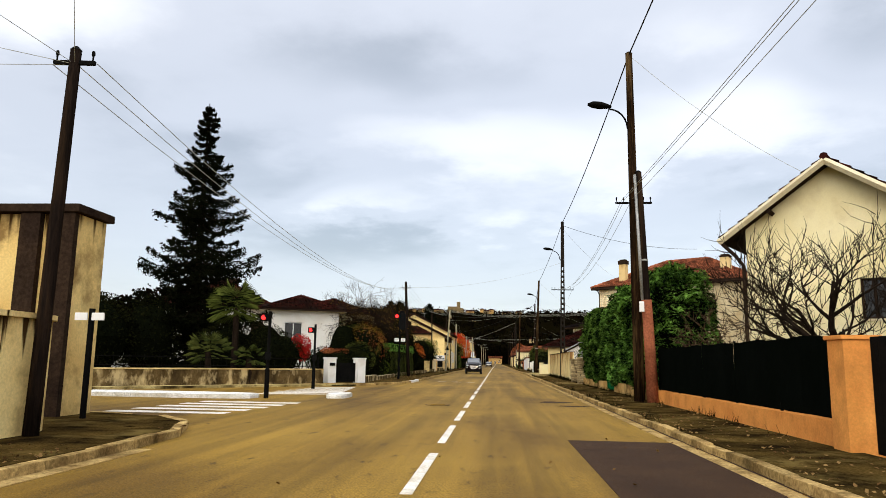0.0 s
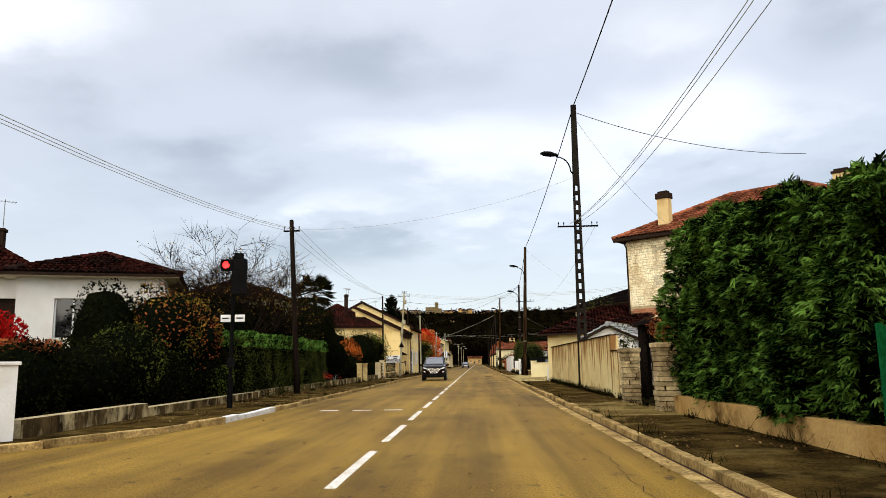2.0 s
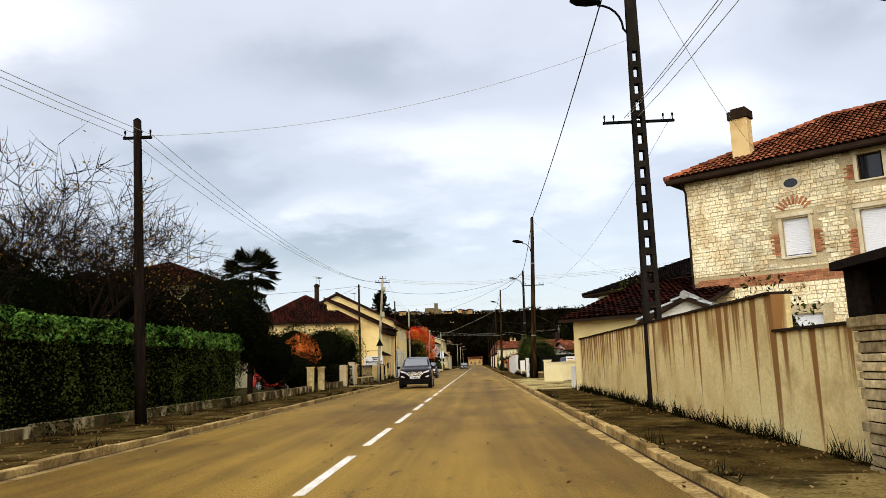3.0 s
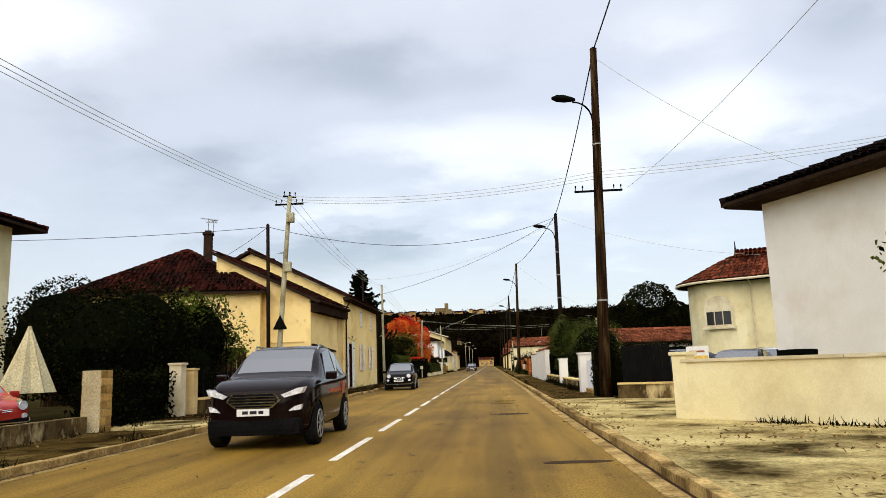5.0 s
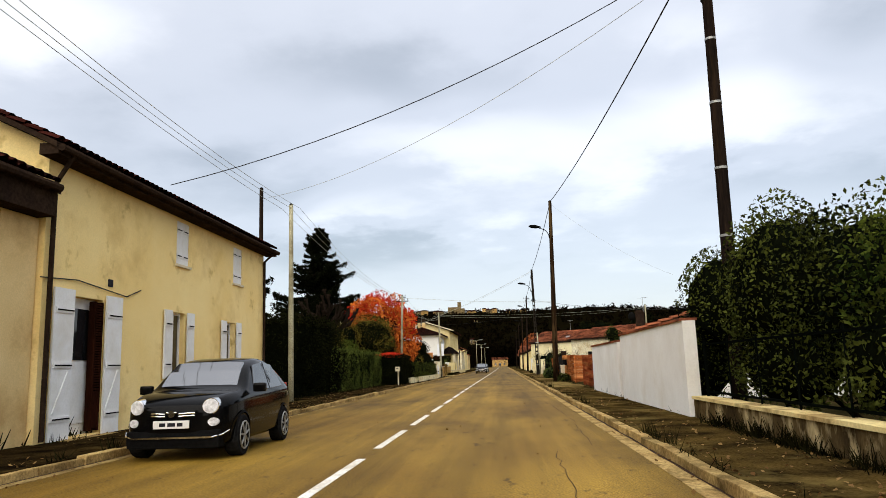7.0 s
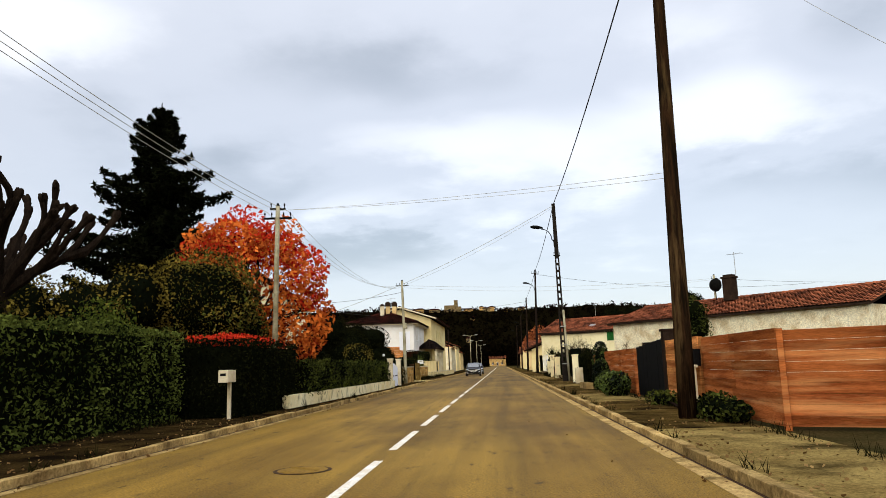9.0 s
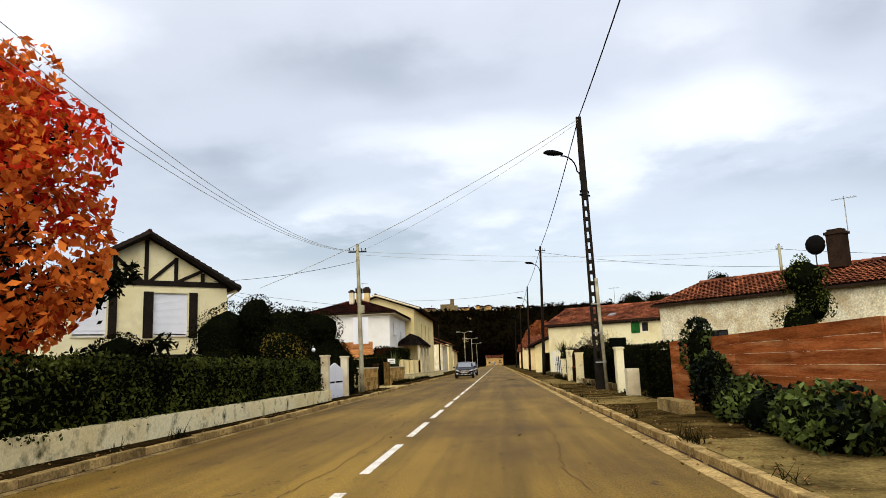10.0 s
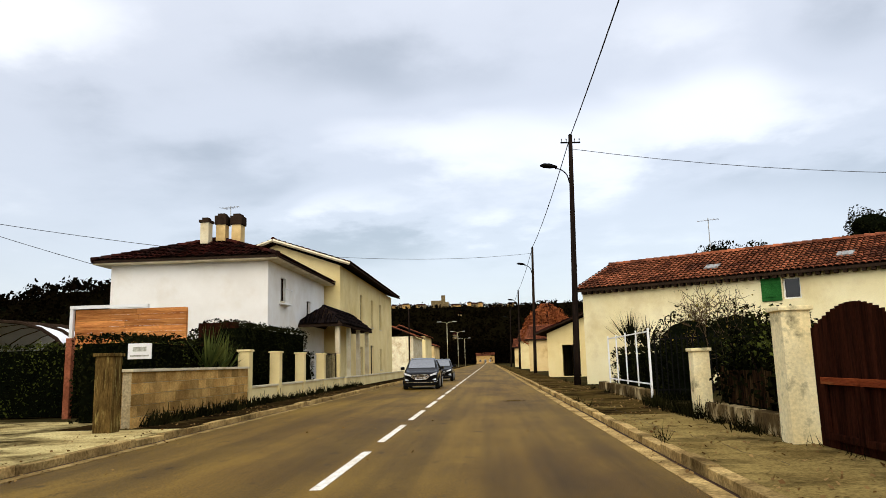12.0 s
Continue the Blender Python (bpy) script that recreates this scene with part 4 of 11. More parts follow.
def spruce(name, label, at, height, radius, seed=1, whorl=0.42, leaf=None, bare=0.06, dense=1.0, size=0.26):
    """A spruce: straight trunk, whorls of drooping boughs carrying hanging sprays, ragged outline."""
    rng = np.random.RandomState(seed)
    x, y = at
    t = thing(name, label, "tree", at=(x, y, 0.05))
    bm = bmesh.new()
    tube(bm, [(x, y, 0), (x, y, height * 0.5), (x, y, height)], [height * 0.018, height * 0.011, 0.02], 9)
    C, N = [], []
    z = height * bare
    while z < height - 0.2:
        f = z / height
        r = radius * (1 - f) ** 0.82 * (0.82 + 0.25 * math.sin(z * 2.3 + seed)) + 0.12
        n = max(5, int(9 * (1 - f) + 4))
        for k in range(n):
            a = 2 * math.pi * (k + rng.uniform(0, 1)) / n
            l = r * rng.uniform(0.62, 1.18)
            d = Vector((math.cos(a), math.sin(a), 0))
            pts = [Vector((x, y, z)) + d * (l * s) + Vector((0, 0, -0.28 * l * math.sin(s * 2.2) + 0.16 * l * s * s)) for s in (0, 0.35, 0.7, 1.0)]
            tube(bm, pts, [0.035, 0.025, 0.015, 0.006], 4, cap=False)
            m = int((18 + 40 * l) * dense)
            s = rng.random(m) ** 0.75
            seg = np.clip((s * 3).astype(int), 0, 2)
            A = np.array([list(p) for p in pts])
            c = A[seg] + (A[seg + 1] - A[seg]) * (s * 3 - seg)[:, None]
            side = np.array([-d.y, d.x, 0])
            c = c + side * (rng.normal(0, 0.13, m) * l * (1.05 - s * 0.7))[:, None] + np.array([0, 0, -1]) * (np.abs(rng.normal(0, 0.12, m)) * (0.5 + l * 0.3))[:, None]
            C.append(c)
            N.append(np.tile([d.x * 0.3, d.y * 0.3, 0.8], (m, 1)))
        z += whorl * rng.uniform(0.75, 1.25) * (0.55 + 0.6 * (1 - f))
    part("trunk", bm, M["bark"], t)
    C, N = np.concatenate(C), np.concatenate(N)
    quads("foliage", blades(C, N, size, 0.34, 0.7, rng=rng), leaf or LEAF["spruce"], t)
    return t


def wire(p, q, sag, r=0.012, material=None, label="thin overhead cable strung between poles", n=14):
    p, q = Vector(p), Vector(q)
    bm = bmesh.new()
    pts = [p.lerp(q, i / n) - Vector((0, 0, sag * 4 * (i / n) * (1 - i / n))) for i in range(n + 1)]
    tube(bm, pts, r, 5)
    ob = part("overhead_cable", bm, material or M["cable"])
    return tagged(ob, label, "cable", "overhead cables")


def yucca(label, x, y, z, h, n, leaf, seed=1):
    """A rosette of long thin pointed leaves."""
    rng = np.random.RandomState(seed)
    t = thing("yucca_plant", label, "plant", at=(x, y, 0.1))
    V = []
    for k in range(n):
        a, el = rng.uniform(0, 2 * math.pi), rng.uniform(0.55, 1.5)
        d = np.array([math.cos(a) * math.cos(el), math.sin(a) * math.cos(el), math.sin(el)])
        s = np.array([-math.sin(a), math.cos(a), 0]) * 0.028
        b = np.array([x, y, z]) + rng.normal(0, 0.05, 3)
        l = h * rng.uniform(0.65, 1.1)
        V.append((b - s * 0.7, b + d * l * 0.45 - s, b + d * l, b + d * l * 0.45 + s))
    quads("leaves", np.array(V), leaf, t)
    bm = bmesh.new()
    tube(bm, [(x, y, 0.05), (x, y, z + 0.05)], 0.07, 8)
    part("stem", bm, M["bark"], t)
    return t


def spray_hedge(label, x0, x1, y0, y1, z0, z1, seed, per_m2=250, near=1.0, leaf=None):
    """An unclipped conifer hedge: fans of flat sprays that stick out of a billowing dark shell, its foot drawn in. near: the height at its first end, as a share."""
    rng = np.random.RandomState(seed)
    t = thing("conifer_hedge", label, "hedge", "conifer hedges", at=((x0 + x1) / 2, (y0 + y1) / 2, 0.1))
    area = 2 * (y1 - y0) * (z1 - z0) + 2 * (x1 - x0) * (z1 - z0) + (x1 - x0) * (y1 - y0)
    P, N = hedge_points(x0, x1, y0, y1, z0, z1, int(area * per_m2), rng)
    f = (P[:, 2] - z0) / (z1 - z0)
    mid = np.array([(x0 + x1) / 2, 0, 0])
    P[:, 0] = mid[0] + (P[:, 0] - mid[0]) * (1.0 - 0.30 * np.clip((f - 0.7) / 0.3, 0, 1) ** 2 - 0.12 * np.clip(0.15 - f, 0, 1) / 0.15)
    P[:, 2] = z0 + (P[:, 2] - z0) * (near + (1 - near) * (P[:, 1] - y0) / (y1 - y0))
    big = rough_shell(P, 0.45, 0.75, seed * 1.7)
    fine = rough_shell(P, 0.16, 2.6, seed * 0.7)
    P = P + N * (big + fine + rng.normal(0, 0.05, len(P)))[:, None]
    P[:, 2] = np.maximum(P[:, 2], z0)
    out = N * 0.9 + rng.normal(0, 0.45, P.shape) + np.array([0, -0.25, -0.12])
    out /= np.linalg.norm(out, axis=1)[:, None]
    side = np.cross(out, np.array([0, 0, 1.0]) + rng.normal(0, 0.35, P.shape))
    side /= np.linalg.norm(side, axis=1)[:, None] + 1e-9
    V = []
    for k in (-0.85, -0.4, 0.0, 0.4, 0.85):
        d = out * math.cos(k) + side * math.sin(k)
        w = np.cross(d, np.cross(out, side))
        w /= np.linalg.norm(w, axis=1)[:, None] + 1e-9
        l = (0.165 * (1 - 0.3 * abs(k)) * rng.uniform(0.6, 1.3, len(P)))[:, None]
        b = P - out * 0.05
        V.append(np.stack([b, b + d * l * 0.55 + w * 0.017, b + d * l + np.array([0, 0, -0.02]), b + d * l * 0.55 - w * 0.017], 1))
    quads("sprays", np.concatenate(V), leaf or LEAF["thuja"], t)
    # solid core; its near-black colour stands for the shade behind the sprays
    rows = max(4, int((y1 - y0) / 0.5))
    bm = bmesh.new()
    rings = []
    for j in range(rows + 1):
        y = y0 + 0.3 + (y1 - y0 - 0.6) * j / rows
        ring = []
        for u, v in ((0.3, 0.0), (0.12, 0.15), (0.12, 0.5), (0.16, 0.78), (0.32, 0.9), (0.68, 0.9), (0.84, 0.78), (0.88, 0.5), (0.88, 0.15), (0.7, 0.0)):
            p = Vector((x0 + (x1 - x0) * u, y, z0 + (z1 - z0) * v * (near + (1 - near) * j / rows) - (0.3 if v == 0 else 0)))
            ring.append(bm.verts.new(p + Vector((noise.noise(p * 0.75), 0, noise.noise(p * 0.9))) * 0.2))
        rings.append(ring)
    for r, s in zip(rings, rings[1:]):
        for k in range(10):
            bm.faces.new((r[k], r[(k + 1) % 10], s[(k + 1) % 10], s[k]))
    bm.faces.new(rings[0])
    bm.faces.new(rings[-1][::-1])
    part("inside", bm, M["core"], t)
    bm = bmesh.new()
    for k in range(int((y1 - y0) / 1.1)):
        y = y0 + 0.6 + k * 1.1
        tube(bm, [((x0 + x1) / 2, y, 0.05), ((x0 + x1) / 2 + 0.05, y, 1.2)], [0.09, 0.05], 7)
    part("stem", bm, M["bark"], t)
    return t


# ---- ground, road, pavements ----
KERB_R, KERB_L = 3.02, -4.86       # faces of the two kerbs
LINE_R, LINE_L = 4.75, -6.9        # street fronts


def centre_x(y):
    return float(np.interp(y, [0, 60, 100, 140, 185, 260], [-0.84, -0.87, -0.92, -0.94, -0.87, -0.85]))


def hill(x, y):
    f = min(max((y - 650) / 1150, 0), 1)
    f = f * f * (3 - 2 * f)
    ridge = 124 + 16 * noise.noise(Vector((x * 0.004, 3.3, 0))) - 26 * min(1, abs(x + 60) / 900)
    side = min(max((abs(x) - 120) / 500, 0), 1) * min(max((y - 150) / 500, 0), 1) * 10
    knoll = 64 * math.exp(-((x + 350) / 120) ** 2 - ((y - 770) / 110) ** 2)      # wooded knoll beside the valley
    return knoll + f * ridge * (1 - 0.25 * max(0, (y - 2000) / 1000)) + side + 5 * f * noise.noise(Vector((x * 0.02, y * 0.02, 1)))


bm = bmesh.new()
xs = [-1800, -1200, -800, -560, -520, -480, -440, -400, -360, -330, -300, -270, -240, -210, -180, -120, -70, -45, -25, -12, -6.95, -6.9, 4.75, 4.8, 12, 25, 45, 70, 120, 200, 320, 500, 800, 1200, 1800]
ys = [-120, -60, -20, 5, 13.9, 14.0, 34.0, 34.1, 60, 100, 150, 200, 260, 330, 420, 520, 570, 620, 660, 700, 740, 780, 820, 860, 940, 1020, 1120, 1220, 1320, 1420, 1520, 1620, 1720, 1820, 1920, 2050, 2300, 2800]


def ground_z(x, y):
    if y > 500:
        return hill(x, y) - 0.1
    if -6.9 <= x <= 4.75 or (x < -6.9 and 14.0 <= y <= 34.0):
        return -0.12
    return 0.06


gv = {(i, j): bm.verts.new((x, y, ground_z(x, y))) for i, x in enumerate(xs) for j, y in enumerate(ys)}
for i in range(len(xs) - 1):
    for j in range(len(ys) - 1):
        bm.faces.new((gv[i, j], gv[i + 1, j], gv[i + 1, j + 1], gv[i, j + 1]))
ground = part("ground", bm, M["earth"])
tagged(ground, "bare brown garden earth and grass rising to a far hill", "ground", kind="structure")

bm = bmesh.new()
slab(bm, [(KERB_L - 0.3, -60), (KERB_R + 0.3, -60), (KERB_R + 0.3, 640), (KERB_L - 0.3, 640), (KERB_L - 0.3, 46), (-6.5, 38), (-9.2, 34.0), (-60, 34), (-60, 14.2), (-9, 14.2), (-6.6, 13), (KERB_L - 0.3, 10.5)], -0.11, 0.0)
road = tagged(part("road", bm, M["asphalt"]), "worn brown-grey asphalt road with a broken centre line", "road", kind="structure")

# fresher patch, strips and stains laid on the road
bm = bmesh.new()
slab(bm, [(1.15, 6.0), (2.9, 6.0), (2.95, 12.0), (1.15, 12.05)], -0.002, 0.005)
tagged(part("road_patch", bm, M["asphalt_new"]), "dark fresh asphalt patch beside the kerb", "road patch", kind="structure")
for x, y, sx, sy in ((1.9, 23.6, 0.55, 0.5), (2.2, 21.6, 0.5, 0.3), (-3.0, 83.2, 0.7, 0.25), (2.3, 75.2, 0.45, 0.14), (1.75, 84.0, 0.5, 0.3)):
    bm = bmesh.new()
    pts = [(x + math.cos(a) * sx * random.uniform(0.7, 1.1), y + math.sin(a) * sy * random.uniform(0.6, 1.2)) for a in (k * math.pi / 7 for k in range(14))]
    slab(bm, pts, -0.002, 0.004)
    tagged(part("road_patch", bm, M["asphalt_new"]), "small dark tar repair in the asphalt", "road patch", kind="structure")


def strip_line(name, pts, w, z, material, label):
    """A thin band along a plan line: a sealed crack or a joint."""
    bm = bmesh.new()
    lo = [bm.verts.new((x - w / 2, y, z)) for x, y in pts]
    hi = [bm.verts.new((x + w / 2, y, z)) for x, y in pts]
    for i in range(len(pts) - 1):
        bm.faces.new((lo[i], hi[i], hi[i + 1], lo[i + 1]))
    return tagged(part(name, bm, material), label, "road crack", "road cracks", "structure")


rc = random.Random(5)
for x0, y0, y1 in ((1.9, 84, 97), (1.75, 97, 106), (-1.4, 146, 158), (-1.25, 158, 176), (1.3, 60, 66), (2.3, 106, 120)):
    pts, x = [], x0
    for k in range(int((y1 - y0) / 0.35)):
        x += rc.uniform(-0.05, 0.05) + (x0 - x) * 0.1
        pts.append((x, y0 + k * 0.35))
    strip_line("road_crack", pts, 0.010, 0.005, M["asphalt_new"], "thin dark crack in the asphalt")

# centre line
for k in range(140):
    y1 = 1.3 + 4.32 * k
    bm = bmesh.new()
    x0, x1 = centre_x(y1 - 3), centre_x(y1)
    slab(bm, [(x0 - 0.06, y1 - 3.05), (x0 + 0.06, y1 - 3.05), (x1 + 0.06, y1), (x1 - 0.06, y1)], -0.002, 0.006)
    tagged(part("centre_line_dash", bm, M["paint"]), "white painted dash of the road's centre line", "road marking", "centre line dashes", "structure")
    if y1 > 420:
        break
# crossing stripes over the side street, in two halves
for k in range(5):
    y = 15.9 + k * 1.05
    bm = bmesh.new()
    box(bm, -8.9 + 0.12 * k, -6.1 + 0.12 * k, y, y + 0.5, -0.002, 0.006)
    tagged(part("crossing_stripe", bm, M["paint"]), "worn white pedestrian crossing stripe on asphalt", "road marking", "crossing stripes", "structure")
for k in range(7):
    y = 25.2 + k * 1.12
    bm = bmesh.new()
    slab(bm, [(-8.7 + 0.08 * k, y), (-5.8 - 0.12 * k, y + 0.75), (-5.8 - 0.12 * k, y + 1.25), (-8.7 + 0.08 * k, y + 0.5)], -0.002, 0.006)
    tagged(part("crossing_stripe", bm, M["paint"]), "worn white pedestrian crossing stripe on asphalt", "road marking", "crossing stripes", "structure")
for x in (-3.65, -2.75, -1.9):
    bm = bmesh.new()
    box(bm, x, x + 0.5, 45.0, 45.16, -0.002, 0.006)
    tagged(part("stop_dash", bm, M["paint"]), "short faded white dash across the lane", "road marking", "stop line dashes", "structure")

# pavements
def pavement(name, poly, material, label, top=0.115):
    bm = bmesh.new()
    slab(bm, poly, -0.1, top)
    return tagged(part(name, bm, material), label, "pavement", kind="structure")


kr, kl = KERB_R + 0.15, KERB_L - 0.15
for a, b, m, lab in ((-20, 33, "pave", "patchy dark pavement with fallen leaves"), (33, 40.5, "pave", "patchy dark pavement with fallen leaves"), (40.5, 45.6, "drive", "pale worn drive in front of a gate"),
                     (45.6, 68, "pave", "dark mossy pavement with fallen leaves"), (68, 88, "pale", "pale gravel forecourt with dark puddle stains"), (88, 129, "pave", "brown tarred pavement"),
                     (129, 137.5, "drive", "pale worn drive crossing the pavement"), (137.5, 146, "pave", "brown tarred pavement"), (146, 151, "drive", "pale worn drive crossing the pavement"),
                     (151, 159.5, "pave", "brown tarred pavement"), (159.5, 163, "drive", "pale worn drive crossing the pavement"), (163, 176.5, "pave", "brown tarred pavement"),
                     (176.5, 187, "drive", "pale worn drive crossing the pavement"), (187, 420, "pave", "brown tarred pavement")):
    pavement("pavement", [(kr, a), (LINE_R + 0.15, a), (LINE_R + 0.15, b), (kr, b)], M[m], lab)
pavement("pavement", [(LINE_R + 0.151, 68), (13, 68), (13, 87.5), (LINE_R + 0.151, 87.5)], M["pale"], "pale gravel forecourt between garden walls")
left_edge = [(-9.2, 33.9), (-7.3, 35.0), (-6.2, 36.6), (-5.4, 38.8), (kl - 0.02, 41.2)]
pavement("pavement", [(kl, 46), (-7.6, 46), (-9.6, 33.9), *left_edge[0:]], M["pave"], "tarred pavement on the street corner")
for a, b, m, lab in ((46, 81, "pave", "brown tarred pavement with fallen leaves"), (81, 84, "pale", "pale worn drive crossing the pavement"), (84, 180.8, "pave_moss", "black mossy tarred pavement with fallen leaves"), (180.8, 186, "pale", "pale worn drive crossing the pavement"), (186, 420, "pave_moss", "black mossy tarred pavement")):
    pavement("pavement", [(kl, a), (kl, b), (-7.6, b), (-7.6, a)], M[m], lab)
near_edge = [(kl, -20), (kl, 9.6), (kl - 0.12, 11.2), (-5.6, 12.7), (-6.5, 13.7), (-8.0, 14.2), (-30, 14.3)]
pavement("pavement", [*near_edge, (-30, -20)], M["pave"], "tarred pavement round the street corner")


def kerb_run(pts, material, label, name="kerb"):
    """Kerb stones, each a piece of its own, along a plan line (road on the right of it)."""
    run = thing(name, label, "kerb", kind="structure", at=(pts[0][0], pts[0][1], 0))
    bmk = bmesh.new()
    box(bmk, -0.075, 0.075, 0.006, 0.994, -0.1, 0.125, 0.018)
    me = bpy.data.meshes.new("kerb_stone")
    bmk.to_mesh(me)
    bmk.free()
    me.materials.append(material)
    left = 0.0
    for (x0, y0), (x1, y1) in zip(pts, pts[1:]):
        l = math.dist((x0, y0), (x1, y1))
        dx, dy = (x1 - x0) / l, (y1 - y0) / l
        n = max(1, round(l))
        for k in range(n):
            o = new("kerb_stone", me)
            o.parent = run
            o.location = (x0 + dx * l * k / n - pts[0][0], y0 + dy * l * k / n - pts[0][1], random.uniform(-0.022, 0.010))
            o.rotation_euler = (random.uniform(-0.012, 0.012), random.uniform(-0.06, 0.06), math.atan2(-dx, dy) + random.uniform(-0.022, 0.022))
            o.scale = (1, l / n, 1)
    return run


def gutter_run(a, b, x0, x1, label):
    bm = bmesh.new()
    y = a
    while y < b:
        box(bm, x0, x1, y + 0.01, min(b, y + 2.0) - 0.01, -0.02, 0.007)
        y += 2.0
    tagged(part("gutter_strip", bm, M["kerb"]), label, "gutter", kind="structure")


kc_r, kc_l = KERB_R + 0.075, KERB_L - 0.075
kerb_run([(kc_r, -12), (kc_r, 235)], M["kerb"], "worn sand-coloured concrete kerb stones")
kerb_run([(kc_r, 235), (kc_r, 420)], M["kerb"], "worn sand-coloured concrete kerb stones")
kerb_run([(kc_l, 45), (kc_l, 260)], M["kerb"], "worn sand-coloured concrete kerb stones")
kerb_run([(kc_l, 260), (kc_l, 420)], M["kerb"], "worn sand-coloured concrete kerb stones")
kerb_run([(-9.2, 33.95), (-7.3, 35.05), (-6.2, 36.65), (-5.4, 38.8), (kc_l - 0.03, 41.2)], M["kerb"], "worn kerb stones round the street corner")
kerb_run([(kc_l - 0.03, 41.2), (kc_l, 45)], M["kerb_white"], "white painted kerb stones at the street corner")
kerb_run([(kc_l, -12), (kc_l, 9.6), (kc_l - 0.12, 11.2), (-5.6, 12.75), (-6.5, 13.75), (-8.0, 14.25), (-30, 14.35)], M["kerb"], "worn kerb stones round the street corner")
gutter_run(-12, 420, KERB_R - 0.24, KERB_R - 0.005, "pale concrete gutter strip along the kerb")
gutter_run(-12, 9.6, KERB_L + 0.005, KERB_L + 0.24, "pale concrete gutter strip along the kerb")
gutter_run(46, 420, KERB_L + 0.005, KERB_L + 0.2, "pale concrete gutter strip along the kerb")


def island(poly, label):
    bm = bmesh.new()
    slab(bm, poly, -0.05, 0.13)
    bmesh.ops.bevel(bm, geom=[e for e in bm.edges if all(v.co.z > 0.1 for v in e.verts)], offset=0.04, segments=2, affect='EDGES')
    tagged(part("traffic_island", bm, M["kerb_white"]), label, "traffic island", kind="structure")


def oval(x0, x1, y0, y1, n=18):
    cx, cy, rx, ry = (x0 + x1) / 2, (y0 + y1) / 2, (x1 - x0) / 2, (y1 - y0) / 2
    return [(cx + rx * math.copysign(abs(math.cos(a)) ** 0.6, math.cos(a)), cy + ry * math.copysign(abs(math.sin(a)) ** 0.6, math.sin(a))) for a in (2 * math.pi * k / n for k in range(n))]


island(oval(-5.6, -4.92, 23.2, 25.0), "small white painted traffic island nose")
island(oval(-14.0, -7.6, 21.9, 23.6), "long white painted traffic island in the side street")


def manhole(x, y, r, label="round cast iron manhole cover in the road"):
    bm = bmesh.new()
    tube(bm, [(x, y, -0.01), (x, y, 0.006)], r, 24)
    m = tagged(part("manhole_cover", bm, M["asphalt_new"]), label, "manhole cover")
    bm = bmesh.new()
    tube(bm, [(x, y, -0.005), (x, y, 0.0095)], r * 0.86, 24)
    for k in range(5):
        box(bm, x - r * 0.6, x + r * 0.6, y - r * 0.62 + k * r * 0.3, y - r * 0.52 + k * r * 0.3, 0.008, 0.013)
    part("lid", bm, M["asphalt"], m)


for x, y in ((1.62, 88.85), (1.7, 90.45), (-1.77, 134.5), (-1.7, 20.9), (1.6, 195)):
    manhole(x, y, 0.36)


for x, a, b in ((KERB_R - 0.02, -12, 240), (KERB_L + 0.02, 46, 240)):
    pts, y = [], a
    while y < b:
        pts.append((x + rc.uniform(-0.008, 0.008), y))
        y += 0.6
    strip_line("gutter_dirt", pts, 0.045, 0.009, M["asphalt_new"], "dark dirt line along the kerb's foot")
for x0, y0, y1, dx in ((2.0, 31, 36, 0.04), (1.5, 148, 155, 0.06), (3.5, 184, 190, 0.08), (3.9, 180, 187, -0.05), (2.2, 140, 146, 0.03), (-3.2, 70, 76, 0.04), (3.7, 36, 44, 0.02)):
    pts, x = [], x0
    z = 0.119 if x0 > KERB_R else 0.005
    for k in range(int((y1 - y0) / 0.25)):
        x += rc.uniform(-0.06, 0.06) + dx * 0.15
        pts.append((x, y0 + k * 0.25))
    strip_line("road_crack", pts, 0.008, z, M["asphalt_new"], "thin dark crack in the asphalt")
# ---- poles, lamps ----
def lamp_arm(parent, foot, z, reach=1.05, rise=0.85):
    """A bent tube arm towards the road with a cobra-head lantern."""
    x, y = foot
    bm = bmesh.new()
    pts = [(x, y, z - rise)] + [(x - 0.12 - (reach - 0.45) * (1 - math.cos(a)), y, z - rise + 0.15 + (rise - 0.2) * math.sin(a)) for a in (k * math.pi / 12 for k in range(7))]
    tube(bm, pts, 0.028, 7)
    box(bm, x - 0.03, x + 0.03, y - 0.05, y + 0.05, z - rise - 0.25, z - rise + 0.1)
    arm = part("lamp_arm", bm, M["blackmetal"], parent)
    hx = pts[-1][0]
    bm = bmesh.new()
    prof = [(0.0, 0.06), (0.12, 0.11), (0.35, 0.175), (0.6, 0.16), (0.76, 0.06)]
    rings = []
    for u, r in prof:
        rings.append([bm.verts.new((hx + 0.1 - u, y + math.cos(a) * r * 1.15, z + 0.02 + u * 0.12 + math.sin(a) * r * (0.75 if math.sin(a) > 0 else 0.5))) for a in (2 * math.pi * k / 12 for k in range(12))])
    for r, s in zip(rings, rings[1:]):
        for k in range(12):
            bm.faces.new((r[k], r[(k + 1) % 12], s[(k + 1) % 12], s[k]))
    bm.faces.new(rings[0][::-1])
    bm.faces.new(rings[-1])
    bmesh.ops.recalc_face_normals(bm, faces=bm.faces)
    part("lantern", bm, M["blackmetal"], arm, smooth=True)


